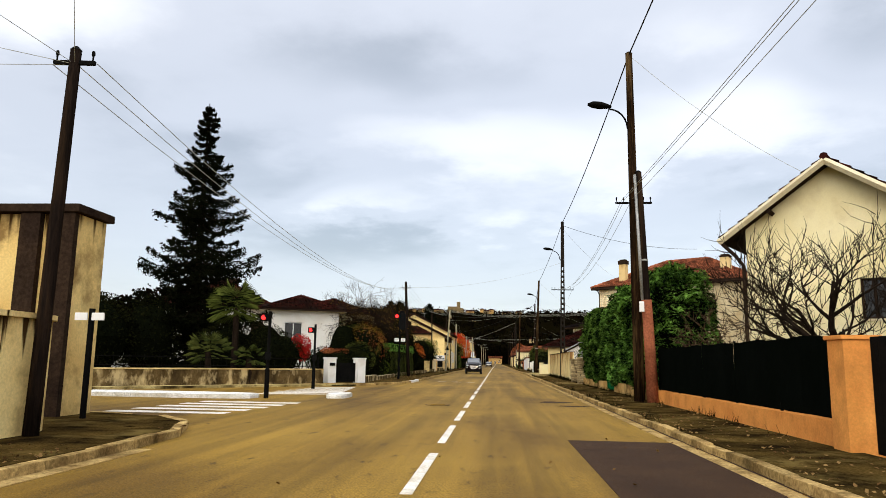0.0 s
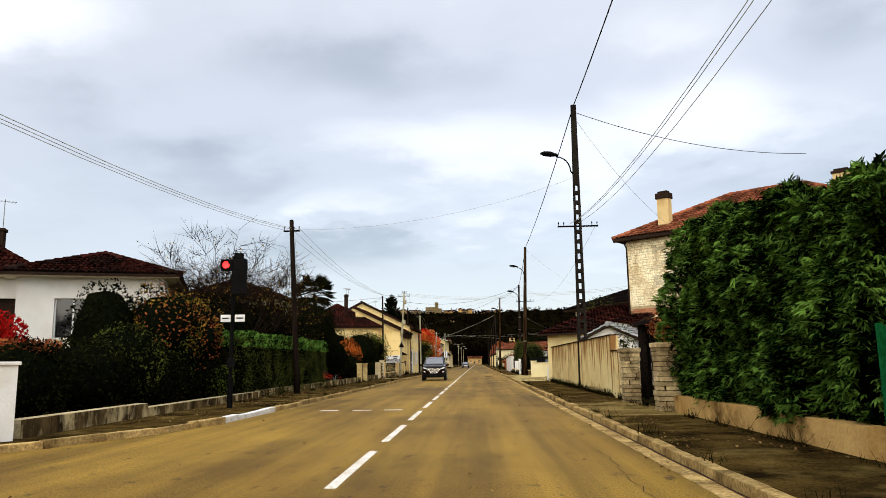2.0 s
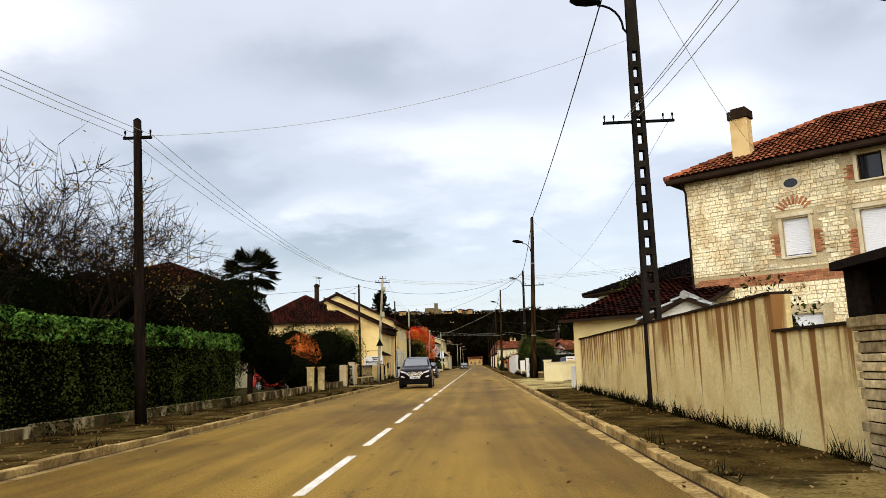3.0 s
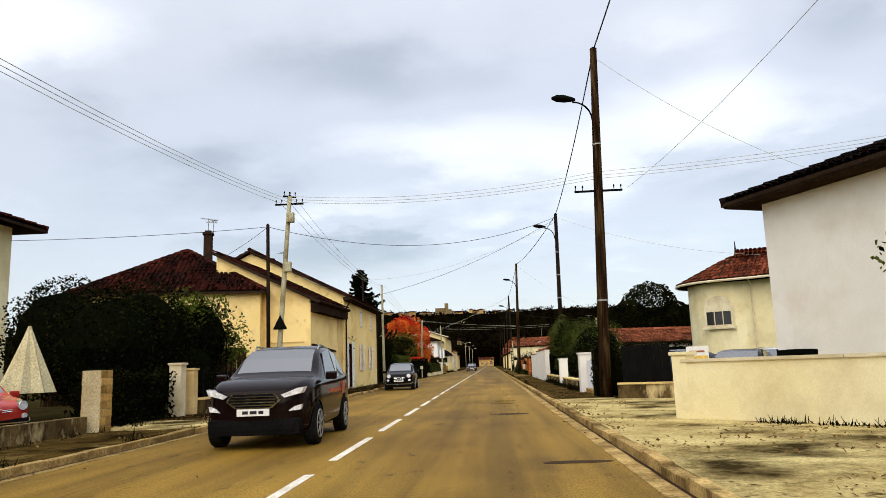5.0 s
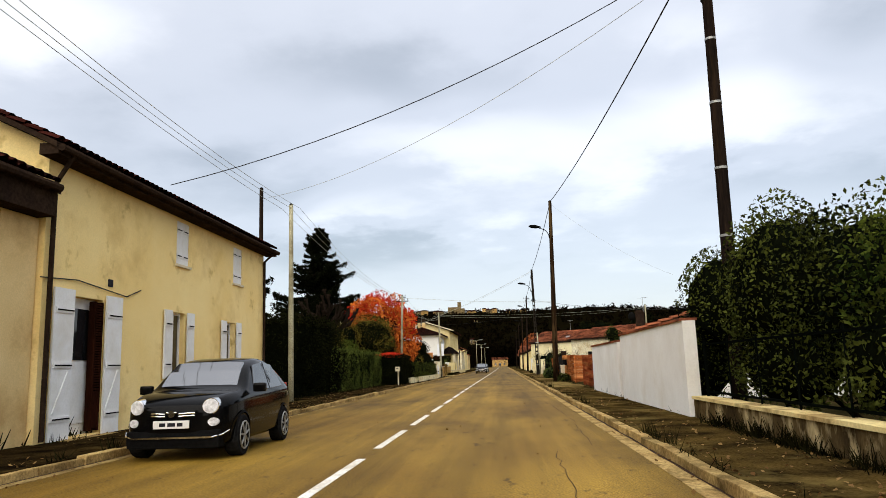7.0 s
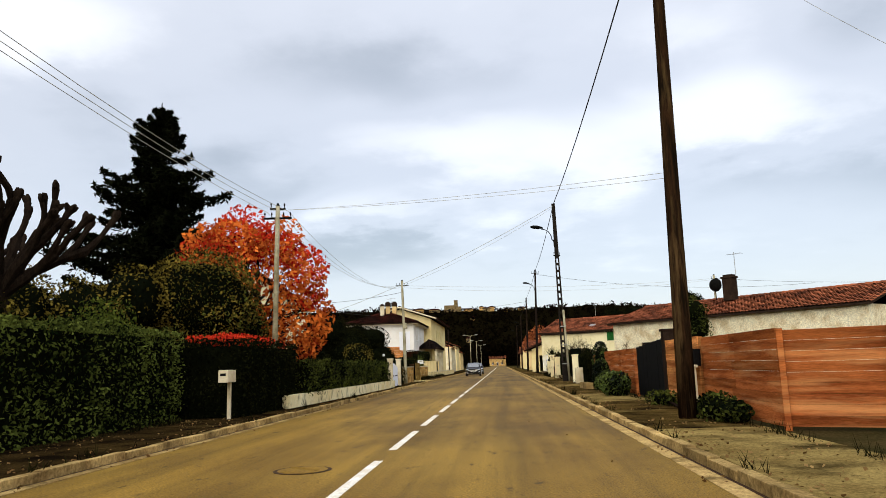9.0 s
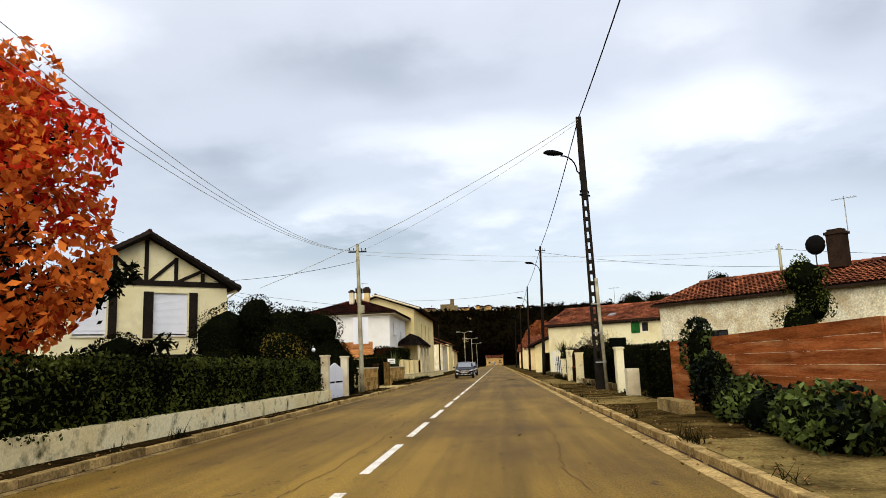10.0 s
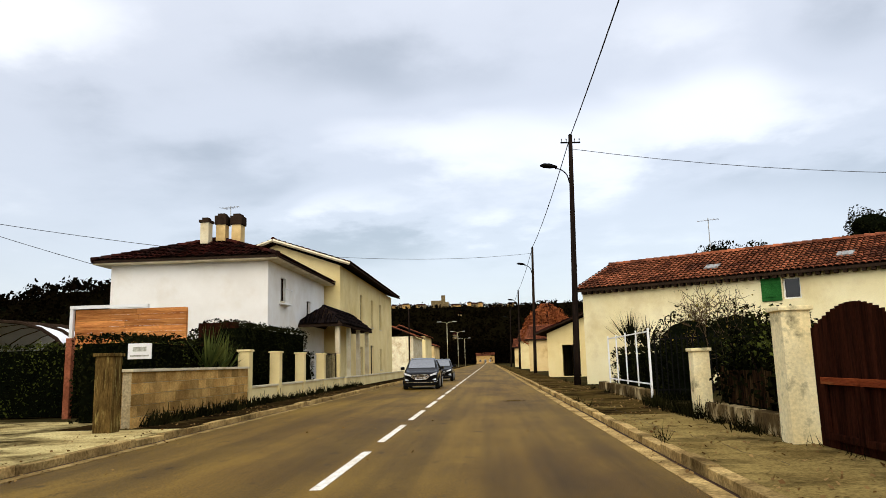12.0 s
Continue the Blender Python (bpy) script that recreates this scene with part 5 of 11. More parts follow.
def crossarm(parent, at, z, w, turn=0.0, pins=2):
    x, y = at
    dx, dy = math.cos(turn), math.sin(turn)
    bm = bmesh.new()
    F = Face(x, y, math.degrees(turn), z)
    fbox(bm, F, -w / 2, w / 2, -0.03, 0.03, -0.03, 0.03)
    c = part("crossarm", bm, M["blackmetal"], parent)
    for i in range(pins):
        for s in (-1, 1):
            k = s * (w / 2 - 0.04 - i * 0.22)
            bm = bmesh.new()
            p = F(k, 0.04, 0)
            tube(bm, [p, p + Vector((0, 0, 0.07)), p + Vector((0, 0, 0.09)), p + Vector((0, 0, 0.15))], [0.012, 0.014, 0.028, 0.02], 6)
            part("insulator", bm, M["blackmetal"], c)


def round_pole(label, foot, top, r0, r1, material, lamp=None, arms=(), reach=1.05, bands=(), name="utility_pole"):
    """A tapered round pole from foot (x, y) to top (x, y, z); lamp: height of its lantern; arms: (height, width, turn)."""
    t = thing(name, label, "utility pole", "utility poles", at=(foot[0], foot[1], 0.1))
    a, b = Vector((foot[0], foot[1], 0.0)), Vector(top)
    bm = bmesh.new()
    tube(bm, [a.lerp(b, k / 6) for k in range(7)], [r0 + (r1 - r0) * k / 6 for k in range(7)], 12)
    part("pole", bm, material, t, smooth=True)

    def on(z):
        k = z / b.z
        p = a.lerp(b, k)
        return p.x, p.y
    for z in bands:
        bm = bmesh.new()
        x, y = on(z)
        tube(bm, [(x, y, z), (x, y, z + 0.05)], r0 + (r1 - r0) * z / b.z + 0.008, 12)
        part("band", bm, M["zinc"], t)
    for z, w, turn in arms:
        crossarm(t, on(z), z, w, turn)
    if lamp:
        lamp_arm(t, on(lamp - 0.4), lamp, reach)
    bm = bmesh.new()
    tube(bm, [b, b + Vector((0, 0, 0.06))], [r1 * 1.1, r1 * 0.4], 10)
    part("pole_cap", bm, M["blackmetal"], t)
    return t


def lattice_pole(label, foot, top, material, lamp=None, arms=(), solid=0.72, w0=0.34, w1=0.20):
    """A concrete pole pierced by a ladder of openings; its upper end is solid."""
    t = thing("utility_pole", label, "utility pole", "utility poles", at=(foot[0], foot[1], 0.1))
    a, b = Vector((foot[0], foot[1], 0.0)), Vector(top)
    bm = bmesh.new()

    def quadbox(k0, k1, s0, s1):
        vs = []
        for k in (k0, k1):
            c = a.lerp(b, k)
            w = w0 + (w1 - w0) * k
            d = 0.07 + 0.06 * (1 - k)
            for s, e in ((s0, -1), (s1, -1), (s1, 1), (s0, 1)):
                vs.append(bm.verts.new(c + Vector((s * w / 2, e * d, 0))))
        for f in ((0, 3, 2, 1), (4, 5, 6, 7), (0, 1, 5, 4), (1, 2, 6, 5), (2, 3, 7, 6), (3, 0, 4, 7)):
            bm.faces.new([vs[i] for i in f])
    n = round(solid * b.z / 0.42)
    for i in range(n):
        k0, k1 = solid * i / n, solid * (i + 1) / n
        quadbox(k0, k1, -1, -0.42)
        quadbox(k0, k1, 0.42, 1)
        quadbox(k1 - 0.013, k1, -0.42, 0.42)
    quadbox(0, 0.10, -0.42, 0.42)
    quadbox(solid, 1, -1, 1)
    bmesh.ops.remove_doubles(bm, verts=bm.verts[:], dist=0.0005)
    bmesh.ops.recalc_face_normals(bm, faces=bm.faces)
    part("pole", bm, material, t)
    for z, w, turn in arms:
        p = a.lerp(b, z / b.z)
        crossarm(t, (p.x, p.y), z, w, turn)
    if lamp:
        p = a.lerp(b, lamp / b.z)
        lamp_arm(t, (p.x - 0.1, p.y), lamp)
    return t


round_pole("tall weathered wooden pole with street lamp and crossarm", (4.40, 22.85), (4.31, 22.7, 11.4), 0.175, 0.11, M["pole_wood"], lamp=9.55, arms=((6.36, 1.15, 0.0),))
sleeved = round_pole("dark pole in a rust-red steel sleeve with a pale conduit", (4.69, 22.3), (4.40, 22.15, 7.2), 0.135, 0.10, M["pole_dark"], bands=(2.05, 3.15, 4.4))
bm = bmesh.new()
tube(bm, [(4.69, 22.3, 0.02), (4.63, 22.27, 1.6), (4.565, 22.235, 3.2)], [0.185, 0.165, 0.15], 14)
part("sleeve", bm, M["rust"], sleeved, "rust-red steel sleeve round the pole's foot", smooth=True)
bm = bmesh.new()
tube(bm, [(4.41, 22.1, 3.2), (4.36, 22.07, 4.6), (4.27, 22.05, 7.1)], 0.045, 8)
part("conduit", bm, M["zinc"], sleeved, "pale plastic cable conduit", smooth=True)
bm = bmesh.new()
box(bm, 4.31, 4.45, 22.0, 22.12, 2.82, 3.14, 0.03)
part("cable_box", bm, M["whitepaint"], sleeved, "small white cable box")
lattice_pole("dark pierced concrete pole with a street lamp", (4.97, 55.3), (5.06, 55.3, 12.2), M["pole_conc"], lamp=9.95, arms=((6.85, 1.7, 0.0),), w0=0.40, w1=0.22)
round_pole("tall brown wooden pole with street lamp and crossarm", (4.72, 88.3), (5.14, 88.5, 11.3), 0.19, 0.11, M["pole_wood"], lamp=9.55, arms=((6.5, 1.5, 0.0),), bands=(3.0, 8.0))
round_pole("dark steel-banded pole with street lamp", (5.60, 109.6), (5.74, 109.6, 10.2), 0.15, 0.10, M["pole_dark"], lamp=9.4, bands=(3.6, 5.0, 6.4, 7.8))
round_pole("brown wooden pole with street lamp on the pavement", (4.21, 139.5), (4.47, 139.9, 11.4), 0.18, 0.10, M["pole_wood"], lamp=9.7)
pierced = lattice_pole("dark pierced concrete pole with a street lamp", (4.52, 168.6), (4.37, 168.5, 10.8), M["pole_conc"], lamp=9.3, arms=((7.6, 0.5, 0.6),), solid=0.7)
bm = bmesh.new()
tube(bm, [(4.74, 168.45, 0.05), (4.66, 168.45, 2.2), (4.60, 168.42, 4.3)], 0.065, 10)
cond = part("conduit", bm, M["pole_grey"], pierced, "pale galvanised conduit strapped to the pole", smooth=True)
for z in (1.1, 2.2, 3.3):
    bm = bmesh.new()
    box(bm, 4.36, 4.80 - 0.03 * z, 168.36, 168.40, z, z + 0.05)
    part("strap", bm, M["zinc"], cond)
round_pole("dark pole with street lamp beside a garden fence", (4.65, 204.0), (4.97, 204.2, 11.35), 0.15, 0.09, M["pole_dark"], lamp=9.85, arms=((11.0, 0.9, 0.1),))
round_pole("dark pole with street lamp down the street", (4.8, 234.7), (5.03, 234.7, 11.0), 0.15, 0.09, M["pole_dark"], lamp=9.5)
round_pole("dark pole with street lamp down the street", (4.9, 268), (5.1, 268, 10.5), 0.15, 0.09, M["pole_dark"], lamp=9.2)
round_pole("dark pole with street lamp down the street", (4.9, 305), (5.1, 305, 10.5), 0.15, 0.09, M["pole_dark"], lamp=9.2)
# left side
round_pole("dark leaning telephone pole with two short crossarms", (-6.5, 9.8), (-6.4, 9.8, 5.82), 0.11, 0.08, M["pole_dark"], arms=((5.62, 0.62, 0.1),))
round_pole("dark wooden telephone pole behind a clipped hedge", (-6.72, 54.8), (-7.08, 54.8, 7.28), 0.13, 0.09, M["pole_dark"], arms=((6.85, 0.7, 0.0),))
round_pole("pale leaning metal telephone pole with a crossarm", (-6.55, 92.2), (-6.1, 92.5, 7.86), 0.11, 0.08, M["pole_grey"], arms=((7.55, 1.1, 0.0), (7.85, 0.5, 0.5)))
round_pole("slim dark pole beside a yellow house", (-8.98, 99.2), (-9.05, 99.2, 8.2), 0.10, 0.08, M["pole_dark"])
round_pole("pale metal telephone pole at a garden edge", (-6.85, 121.5), (-6.95, 121.8, 7.65), 0.11, 0.08, M["pole_grey"])
round_pole("slim dark pole behind a yellow house", (-8.75, 123.6), (-8.77, 123.6, 8.85), 0.10, 0.08, M["pole_dark"])
round_pole("pale metal telephone pole with crossarms in a hedge", (-6.5, 148.1), (-6.2, 147.5, 6.5), 0.10, 0.07, M["pole_grey"], arms=((6.1, 0.9, 0.1), (6.4, 0.5, 0.3)))
round_pole("pale galvanised telephone pole with a white box", (-5.85, 175.4), (-6.0, 175.55, 7.3), 0.115, 0.08, M["pole_grey"], arms=((6.95, 0.9, 0.1),))
round_pole("far pale telephone pole", (-9, 262), (-9, 262, 8), 0.12, 0.09, M["pole_dark"])

# ---- houses ----
def place(t, x, y, angle):
    t.location = (x, y, 0)
    t.rotation_euler = (0, 0, radians(angle))


def house(label, w, d, eave, material, holes_front=(), holes_left=(), holes_right=(), gable=0.0, gable_axis="y", thick=0.3, name="house"):
    """Walls of a house in its own frame: front along +x facing -y, origin at the front's left corner. Returns thing and wall frames."""
    t = thing(name, label, "house")
    front, right = Face(0, 0, 0), Face(w, 0, 90)
    back, left = Face(w, d, 180), Face(0, d, 270)
    for f, l, h in ((front, w, holes_front), (right, d, holes_right), (back, w, ()), (left, d, holes_left)):
        bm = bmesh.new()
        a, b = (0, l) if f in (front, back) else (thick, l - thick)
        if f in (front, back):
            wall_mesh(bm, f, l, eave, thick, h)
        else:
            g = Face(f(thick, 0).x, f(thick, 0).y, 90 if f is right else 270)
            wall_mesh(bm, g, l - 2 * thick, eave, thick, [(q[0] - thick, q[1] - thick, q[2], q[3]) for q in h])
        part("wall", bm, material, t)
    if gable:
        for y0, y1 in ((0, thick), (d - thick, d)) if gable_axis == "y" else ():
            bm = bmesh.new()
            lo = [bm.verts.new((x, y, z)) for y in (y0, y1) for x, z in ((0, eave), (w, eave), (w / 2, eave + gable))]
            bm.faces.new(lo[:3])
            bm.faces.new(lo[3:][::-1])
            for i in range(3):
                j = (i + 1) % 3
                bm.faces.new((lo[i], lo[3 + i], lo[3 + j], lo[j]))
            bmesh.ops.recalc_face_normals(bm, faces=bm.faces)
            part("gable", bm, material, t)
        for x0, x1 in ((0, thick), (w - thick, w)) if gable_axis == "x" else ():
            bm = bmesh.new()
            lo = [bm.verts.new((x, y, z)) for x in (x0, x1) for y, z in ((0, eave), (d, eave), (d / 2, eave + gable))]
            bm.faces.new(lo[:3])
            bm.faces.new(lo[3:][::-1])
            for i in range(3):
                j = (i + 1) % 3
                bm.faces.new((lo[i], lo[3 + i], lo[3 + j], lo[j]))
            bmesh.ops.recalc_face_normals(bm, faces=bm.faces)
            part("gable", bm, material, t)
    bm = bmesh.new()
    box(bm, thick, w - thick, thick, d - thick, eave - 0.12, eave - 0.02)
    part("ceiling", bm, M["roofwood"], t)
    return t, front, right, left


def eaves(t, w, d, z, over, material, h=0.10):
    """A boxed-in soffit round a house under the eaves, a little proud of the wall."""
    for x0, x1, y0, y1 in ((-over, w + over, -over, -0.003), (-over, w + over, d + 0.003, d + over), (-over, -0.003, -0.002, d + 0.002), (w + 0.003, w + over, -0.002, d + 0.002)):
        bm = bmesh.new()
        box(bm, x0, x1, y0, y1, z - h, z)
        part("soffit", bm, material, t)


def front_door(F, h, parent, material, glazed=False, depth=0.18):
    u0, u1, v0, v1 = h
    bm = bmesh.new()
    fbox(bm, F, u0, u1, v0, v1, -depth - 0.05, -depth)
    d = part("door", bm, material, parent)
    for a, b in ((0.08, 0.46), (0.54, 0.92)):
        bm = bmesh.new()
        fbox(bm, F, u0 + (u1 - u0) * 0.15, u1 - (u1 - u0) * 0.15, v0 + (v1 - v0) * a, v0 + (v1 - v0) * b, -depth, -depth + 0.02, 0.008)
        part("panel", bm, M["glass"] if glazed and a > 0.5 else material, d)
    bm = bmesh.new()
    tube(bm, [F(u1 - 0.12, (v0 + v1) / 2, -depth), F(u1 - 0.12, (v0 + v1) / 2, -depth + 0.06)], 0.025, 8)
    part("door_handle", bm, M["chrome"], d)
    return d


# gabled house behind the orange wall, first on the right
H = [(3.0, 3.7, 2.6, 3.75)]
t, F, R, L = house("pale cream rendered gabled house with white verge boards", 4.8, 10, 5.45, M["butter"], H, gable=1.66)
window(F, H[0], t, M["roofwood"], panes=2)
gable_roof(t, 0, 4.8, 0, 10, 5.1, 2.12, 0.62, M["tile_dark"])
for s in (-1, 1):
    bm = bmesh.new()
    tube(bm, [(2.4 + s * 3.05, -0.62, 5.0), (2.4, -0.62, 7.14)], 0.10, 4)
    part("verge_board", bm, M["eave_white"], t, "white verge board")
for s in (-1, 1):
    bm = bmesh.new()
    tube(bm, [(2.4 + s * 1.6, -0.5, 5.86), (2.4 + s * 1.6, 0.05, 5.86)], 0.09, 4)
    part("purlin_end", bm, M["roofwood"], t)
bm = bmesh.new()
tube(bm, [(-0.6, -0.55, 5.0), (-0.25, -0.3, 4.6), (-0.08, -0.06, 4.3), (-0.08, -0.06, 0.2)], 0.06, 8)
part("downpipe", bm, M["roofwood"], t)
place(t, 7.7, 22.5, -33)

# white villa on the corner, two hipped roofs
HA = [(2.95, 4.5, 2.45, 4.05), (6.1, 7.0, 1.3, 4.05)]
t, F, R, L = house("white rendered villa with hipped brown tile roofs", 7.4, 10, 5.0, M["white"], HA)
window(F, HA[0], t, panes=2, roller=0.95)
front_door(F, HA[1], t, M["roofwood"])
hip_roof(t, 0, 7.4, 0, 10, 5.0, 2.5, 0.6, M["tile_dark"])
eaves(t, 7.4, 10, 4.98, 0.55, M["eave_white"])
chimney(t, 4.6, 5.4, 6.4, 7.9, 0.8, 0.5, M["roofwood"], pot=False)
antenna(t, 4.9, 5.4, 7.8)
for k in range(5):
    bm = bmesh.new()
    box(bm, 5.8, 7.3, -0.35 - 0.3 * (5 - k), -0.35 - 0.3 * (4 - k) - 0.002 if k < 4 else -0.003, 0.0, 1.15 - 0.2 * (4 - k))
    part("step", bm, M["white"], t)
bm = bmesh.new()
for k in range(6):
    tube(bm, [(4.75, -0.2 - 0.3 * k, 1.1 - 0.2 * k), (4.75, -0.2 - 0.3 * k, 2.0 - 0.2 * k)], 0.018, 6)
tube(bm, [(4.75, -0.1, 2.1), (4.75, -1.8, 1.0)], 0.022, 6)
part("handrail", bm, M["blackmetal"], t)
place(t, -24.2, 50.6, 20)
HB = [(1.35, 2.7, 2.4, 4.0)]
t, F, R, L = house("white villa wing with a window above red shrub", 5.4, 8, 4.95, M["white"], HB)
window(F, HB[0], t, panes=2, bars=2)
hip_roof(t, 0, 5.4, 0, 8, 4.95, 1.25, 0.6, M["tile_dark"])
eaves(t, 5.4, 8, 4.93, 0.55, M["eave_white"])
place(t, -17.2, 52.3, 20)
# orange-roofed house seen beyond the villa's garden
t, F, R, L = house("low white house with an orange tile roof", 9, 8, 3.2, M["white"], [(5.5, 6.6, 1.1, 2.3)])
window(F, (5.5, 6.6, 1.1, 2.3), t)
hip_roof(t, 0, 9, 0, 8, 3.2, 1.9, 0.5, M["tile"], axis="x")
place(t, -42, 58, 12)

# stone house with brick trims
SH = [(3.5, 4.4, 4.62, 6.0), (6.0, 7.0, 4.3, 5.95), (6.1, 6.85, 6.95, 7.85), (3.5, 4.5, 0.6, 2.6)]
t, F, R, L = house("tall pale stone house with orange tile roof", 13, 9, 8.1, M["mortar"], SH)
for h in (SH[0], SH[1]):
    window(F, h, t, M["whitepaint"], roller=0.98)
window(F, SH[2], t, M["roofwood"], panes=1)
window(F, SH[3], t, M["whitepaint"], roller=0.98)
hip_roof(t, 0, 13, 0, 9, 8.15, 2.6, 0.55, M["tile"], axis="x")
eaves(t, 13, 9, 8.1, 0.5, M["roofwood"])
chimney(t, 2.15, 0.75, 8.2, 10.75, 0.66, 0.5, M["ochre"], cap=0.45)
chimney(t, 11.0, 2.2, 8.4, 10.6, 0.75, 0.6, M["ochre"])
rng_s = random.Random(21)


def laid(F, u0, u1, v0, v1, w, name, material, parent, bevel=0.0):
    bm = bmesh.new()
    fbox(bm, F, u0, u1, v0, v1, 0.001, w, bevel)
    return part(name, bm, material, parent)


rest, count = [], 0
v = 0.15
while v < 7.9:
    hh = rng_s.uniform(0.09, 0.19)
    u = rng_s.uniform(-0.2, 0.0)
    while u < 9.6:
        ww = rng_s.uniform(0.12, 0.40)
        a, b, c, d = max(u, 0.02) + 0.012, min(u + ww, 9.6) - 0.012, v + 0.012, v + hh - 0.012
        u += ww
        if b - a < 0.05 or any(a < h[1] + 0.3 and b > h[0] - 0.3 and c < h[3] + 0.22 and d > h[2] - 0.22 for h in SH) or 3.7 < v < 4.1:
            continue
        o = rng_s.uniform(0.012, 0.035)
        jj = [rng_s.uniform(-0.022, 0.022) for _ in range(4)]
        if v > 4 and 1.5 < a < 6.5 and count < 290:
            laid(F, a, b, c, d, o, "stone", M["stone"], t)
            count += 1
            continue
        fr = [F(a, c + jj[0], o), F(b, c + jj[1], o), F(b, d + jj[2], o), F(a, d + jj[3], o)]
        bk = [F(a, c, 0.0), F(b, c, 0.0), F(b, d, 0.0), F(a, d, 0.0)]
        rest.append(fr)
        for i in range(4):
            k = (i + 1) % 4
            rest.append([bk[i], bk[k], fr[k], fr[i]])
    v += hh
quads("stones", np.array([[list(p) for p in q] for q in rest]), M["stone"], t)["kind"] = "stuff"
for h in SH[:3]:
    for s0 in (h[0] - 0.3, h[1] + 0.02):
        bm = bmesh.new()
        fbox(bm, F, h[0] - 0.12 if s0 < h[0] else h[1] + 0.004, h[0] - 0.004 if s0 < h[0] else h[1] + 0.12, h[2] - 0.05, h[3] + 0.05, 0.002, 0.045)
        part("jamb", bm, M["eave_white"], t)
        for k in range(int((h[3] - h[2]) * 0.62 / 0.075)):
            ln = 0.30 if k % 2 else 0.2
            a = h[0] - 0.125 - ln if s0 < h[0] else h[1] + 0.125
            laid(F, a, a + ln, h[2] + 0.08 + k * 0.075, h[2] + 0.08 + k * 0.075 + 0.055, 0.034, "brick", M["brick"], t)
    bm = bmesh.new()
    fbox(bm, F, h[0] - 0.18, h[1] + 0.18, h[3] + 0.06, h[3] + 0.2, 0.002, 0.07)
    part("lintel", bm, M["eave_white"], t)
for k in range(9):
    a = radians(35 + k * 13.75)
    c0 = ((SH[0][0] + SH[0][1]) / 2, SH[0][3] + 0.1)
    bm = bmesh.new()
    d0, d1 = Vector((math.cos(a), math.sin(a))), Vector((-math.sin(a), math.cos(a)))
    pts = [Vector(c0) + d0 * r + d1 * s for r, s in ((0.42, -0.035), (0.72, -0.035), (0.72, 0.035), (0.42, 0.035))]
    lo, hi = [bm.verts.new(F(p.x, p.y, 0.002)) for p in pts], [bm.verts.new(F(p.x, p.y, 0.05)) for p in pts]
    bm.faces.new(hi)
    for i in range(4):
        bm.faces.new((lo[i], lo[(i + 1) % 4], hi[(i + 1) % 4], hi[i]))
    part("brick", bm, M["brick"], t)
for r in range(4):
    for k in range(24):
        laid(F, 0.05 + k * 0.4 + (0.2 if r % 2 else 0), 0.42 + k * 0.4 + (0.2 if r % 2 else 0), 3.72 + r * 0.095, 3.80 + r * 0.095, 0.03, "brick", M["brick"], t)
bm = bmesh.new()
tube(bm, [F(3.95, 7.28, -0.02), F(3.95, 7.28, 0.05)], 0.36, 20)
for vv in bm.verts:
    vv.co.z = 7.28 + (vv.co.z - 7.28) * 0.72
oc = part("oculus", bm, M["eave_white"], t, "round attic window in a pale stone ring")
bm = bmesh.new()
tube(bm, [F(3.95, 7.28, 0.03), F(3.95, 7.28, 0.056)], 0.24, 20)
for vv in bm.verts:
    vv.co.z = 7.28 + (vv.co.z - 7.28) * 0.68
part("pane", bm, M["glass"], oc)
gutter(t, F(-0.5, 8.02, 0.5), F(13.4, 8.02, 0.5), M["roofwood"], 0.08, [F(0.06, 8.0, 0.45), F(0.06, 7.6, 0.07), F(0.06, 0.2, 0.07)])
place(t, 9.4, 66.7, -40)

# low outbuilding with a red roof beside the long wall
t, F, R, L = house("low cream outbuilding with a red tile lean-to roof", 4.6, 6, 2.7, M["cream"], [(0.8, 1.6, 1.2, 2.1)], name="outbuilding")
window(F, (0.8, 1.6, 1.2, 2.1), t)
tiled_roof(t, [((-0.4, -0.45, 2.75), (5.0, -0.45, 2.75), (-0.4, 6.4, 4.6), (5.0, 6.4, 4.6))], M["tile_dark"])
place(t, 4.65, 66.4, -40)
t, F, R, L = house("small white gabled shed behind the wall", 2.2, 4, 2.2, M["white"], gable=0.55, name="shed")
gable_roof(t, 0, 2.2, 0, 4, 2.2, 0.62, 0.2, M["zinc"])
place(t, 5.6, 58.6, -25)

# white house behind the splayed wall
t, F, R, L = house("white rendered house with dark overhanging eaves", 9, 9, 5.4, M["white"], [])
hip_roof(t, 0, 9, 0, 9, 5.45, 1.9, 0.75, M["tile_black"])
eaves(t, 9, 9, 5.4, 0.7, M["roofwood"])
place(t, 9.0, 86.0, -68)

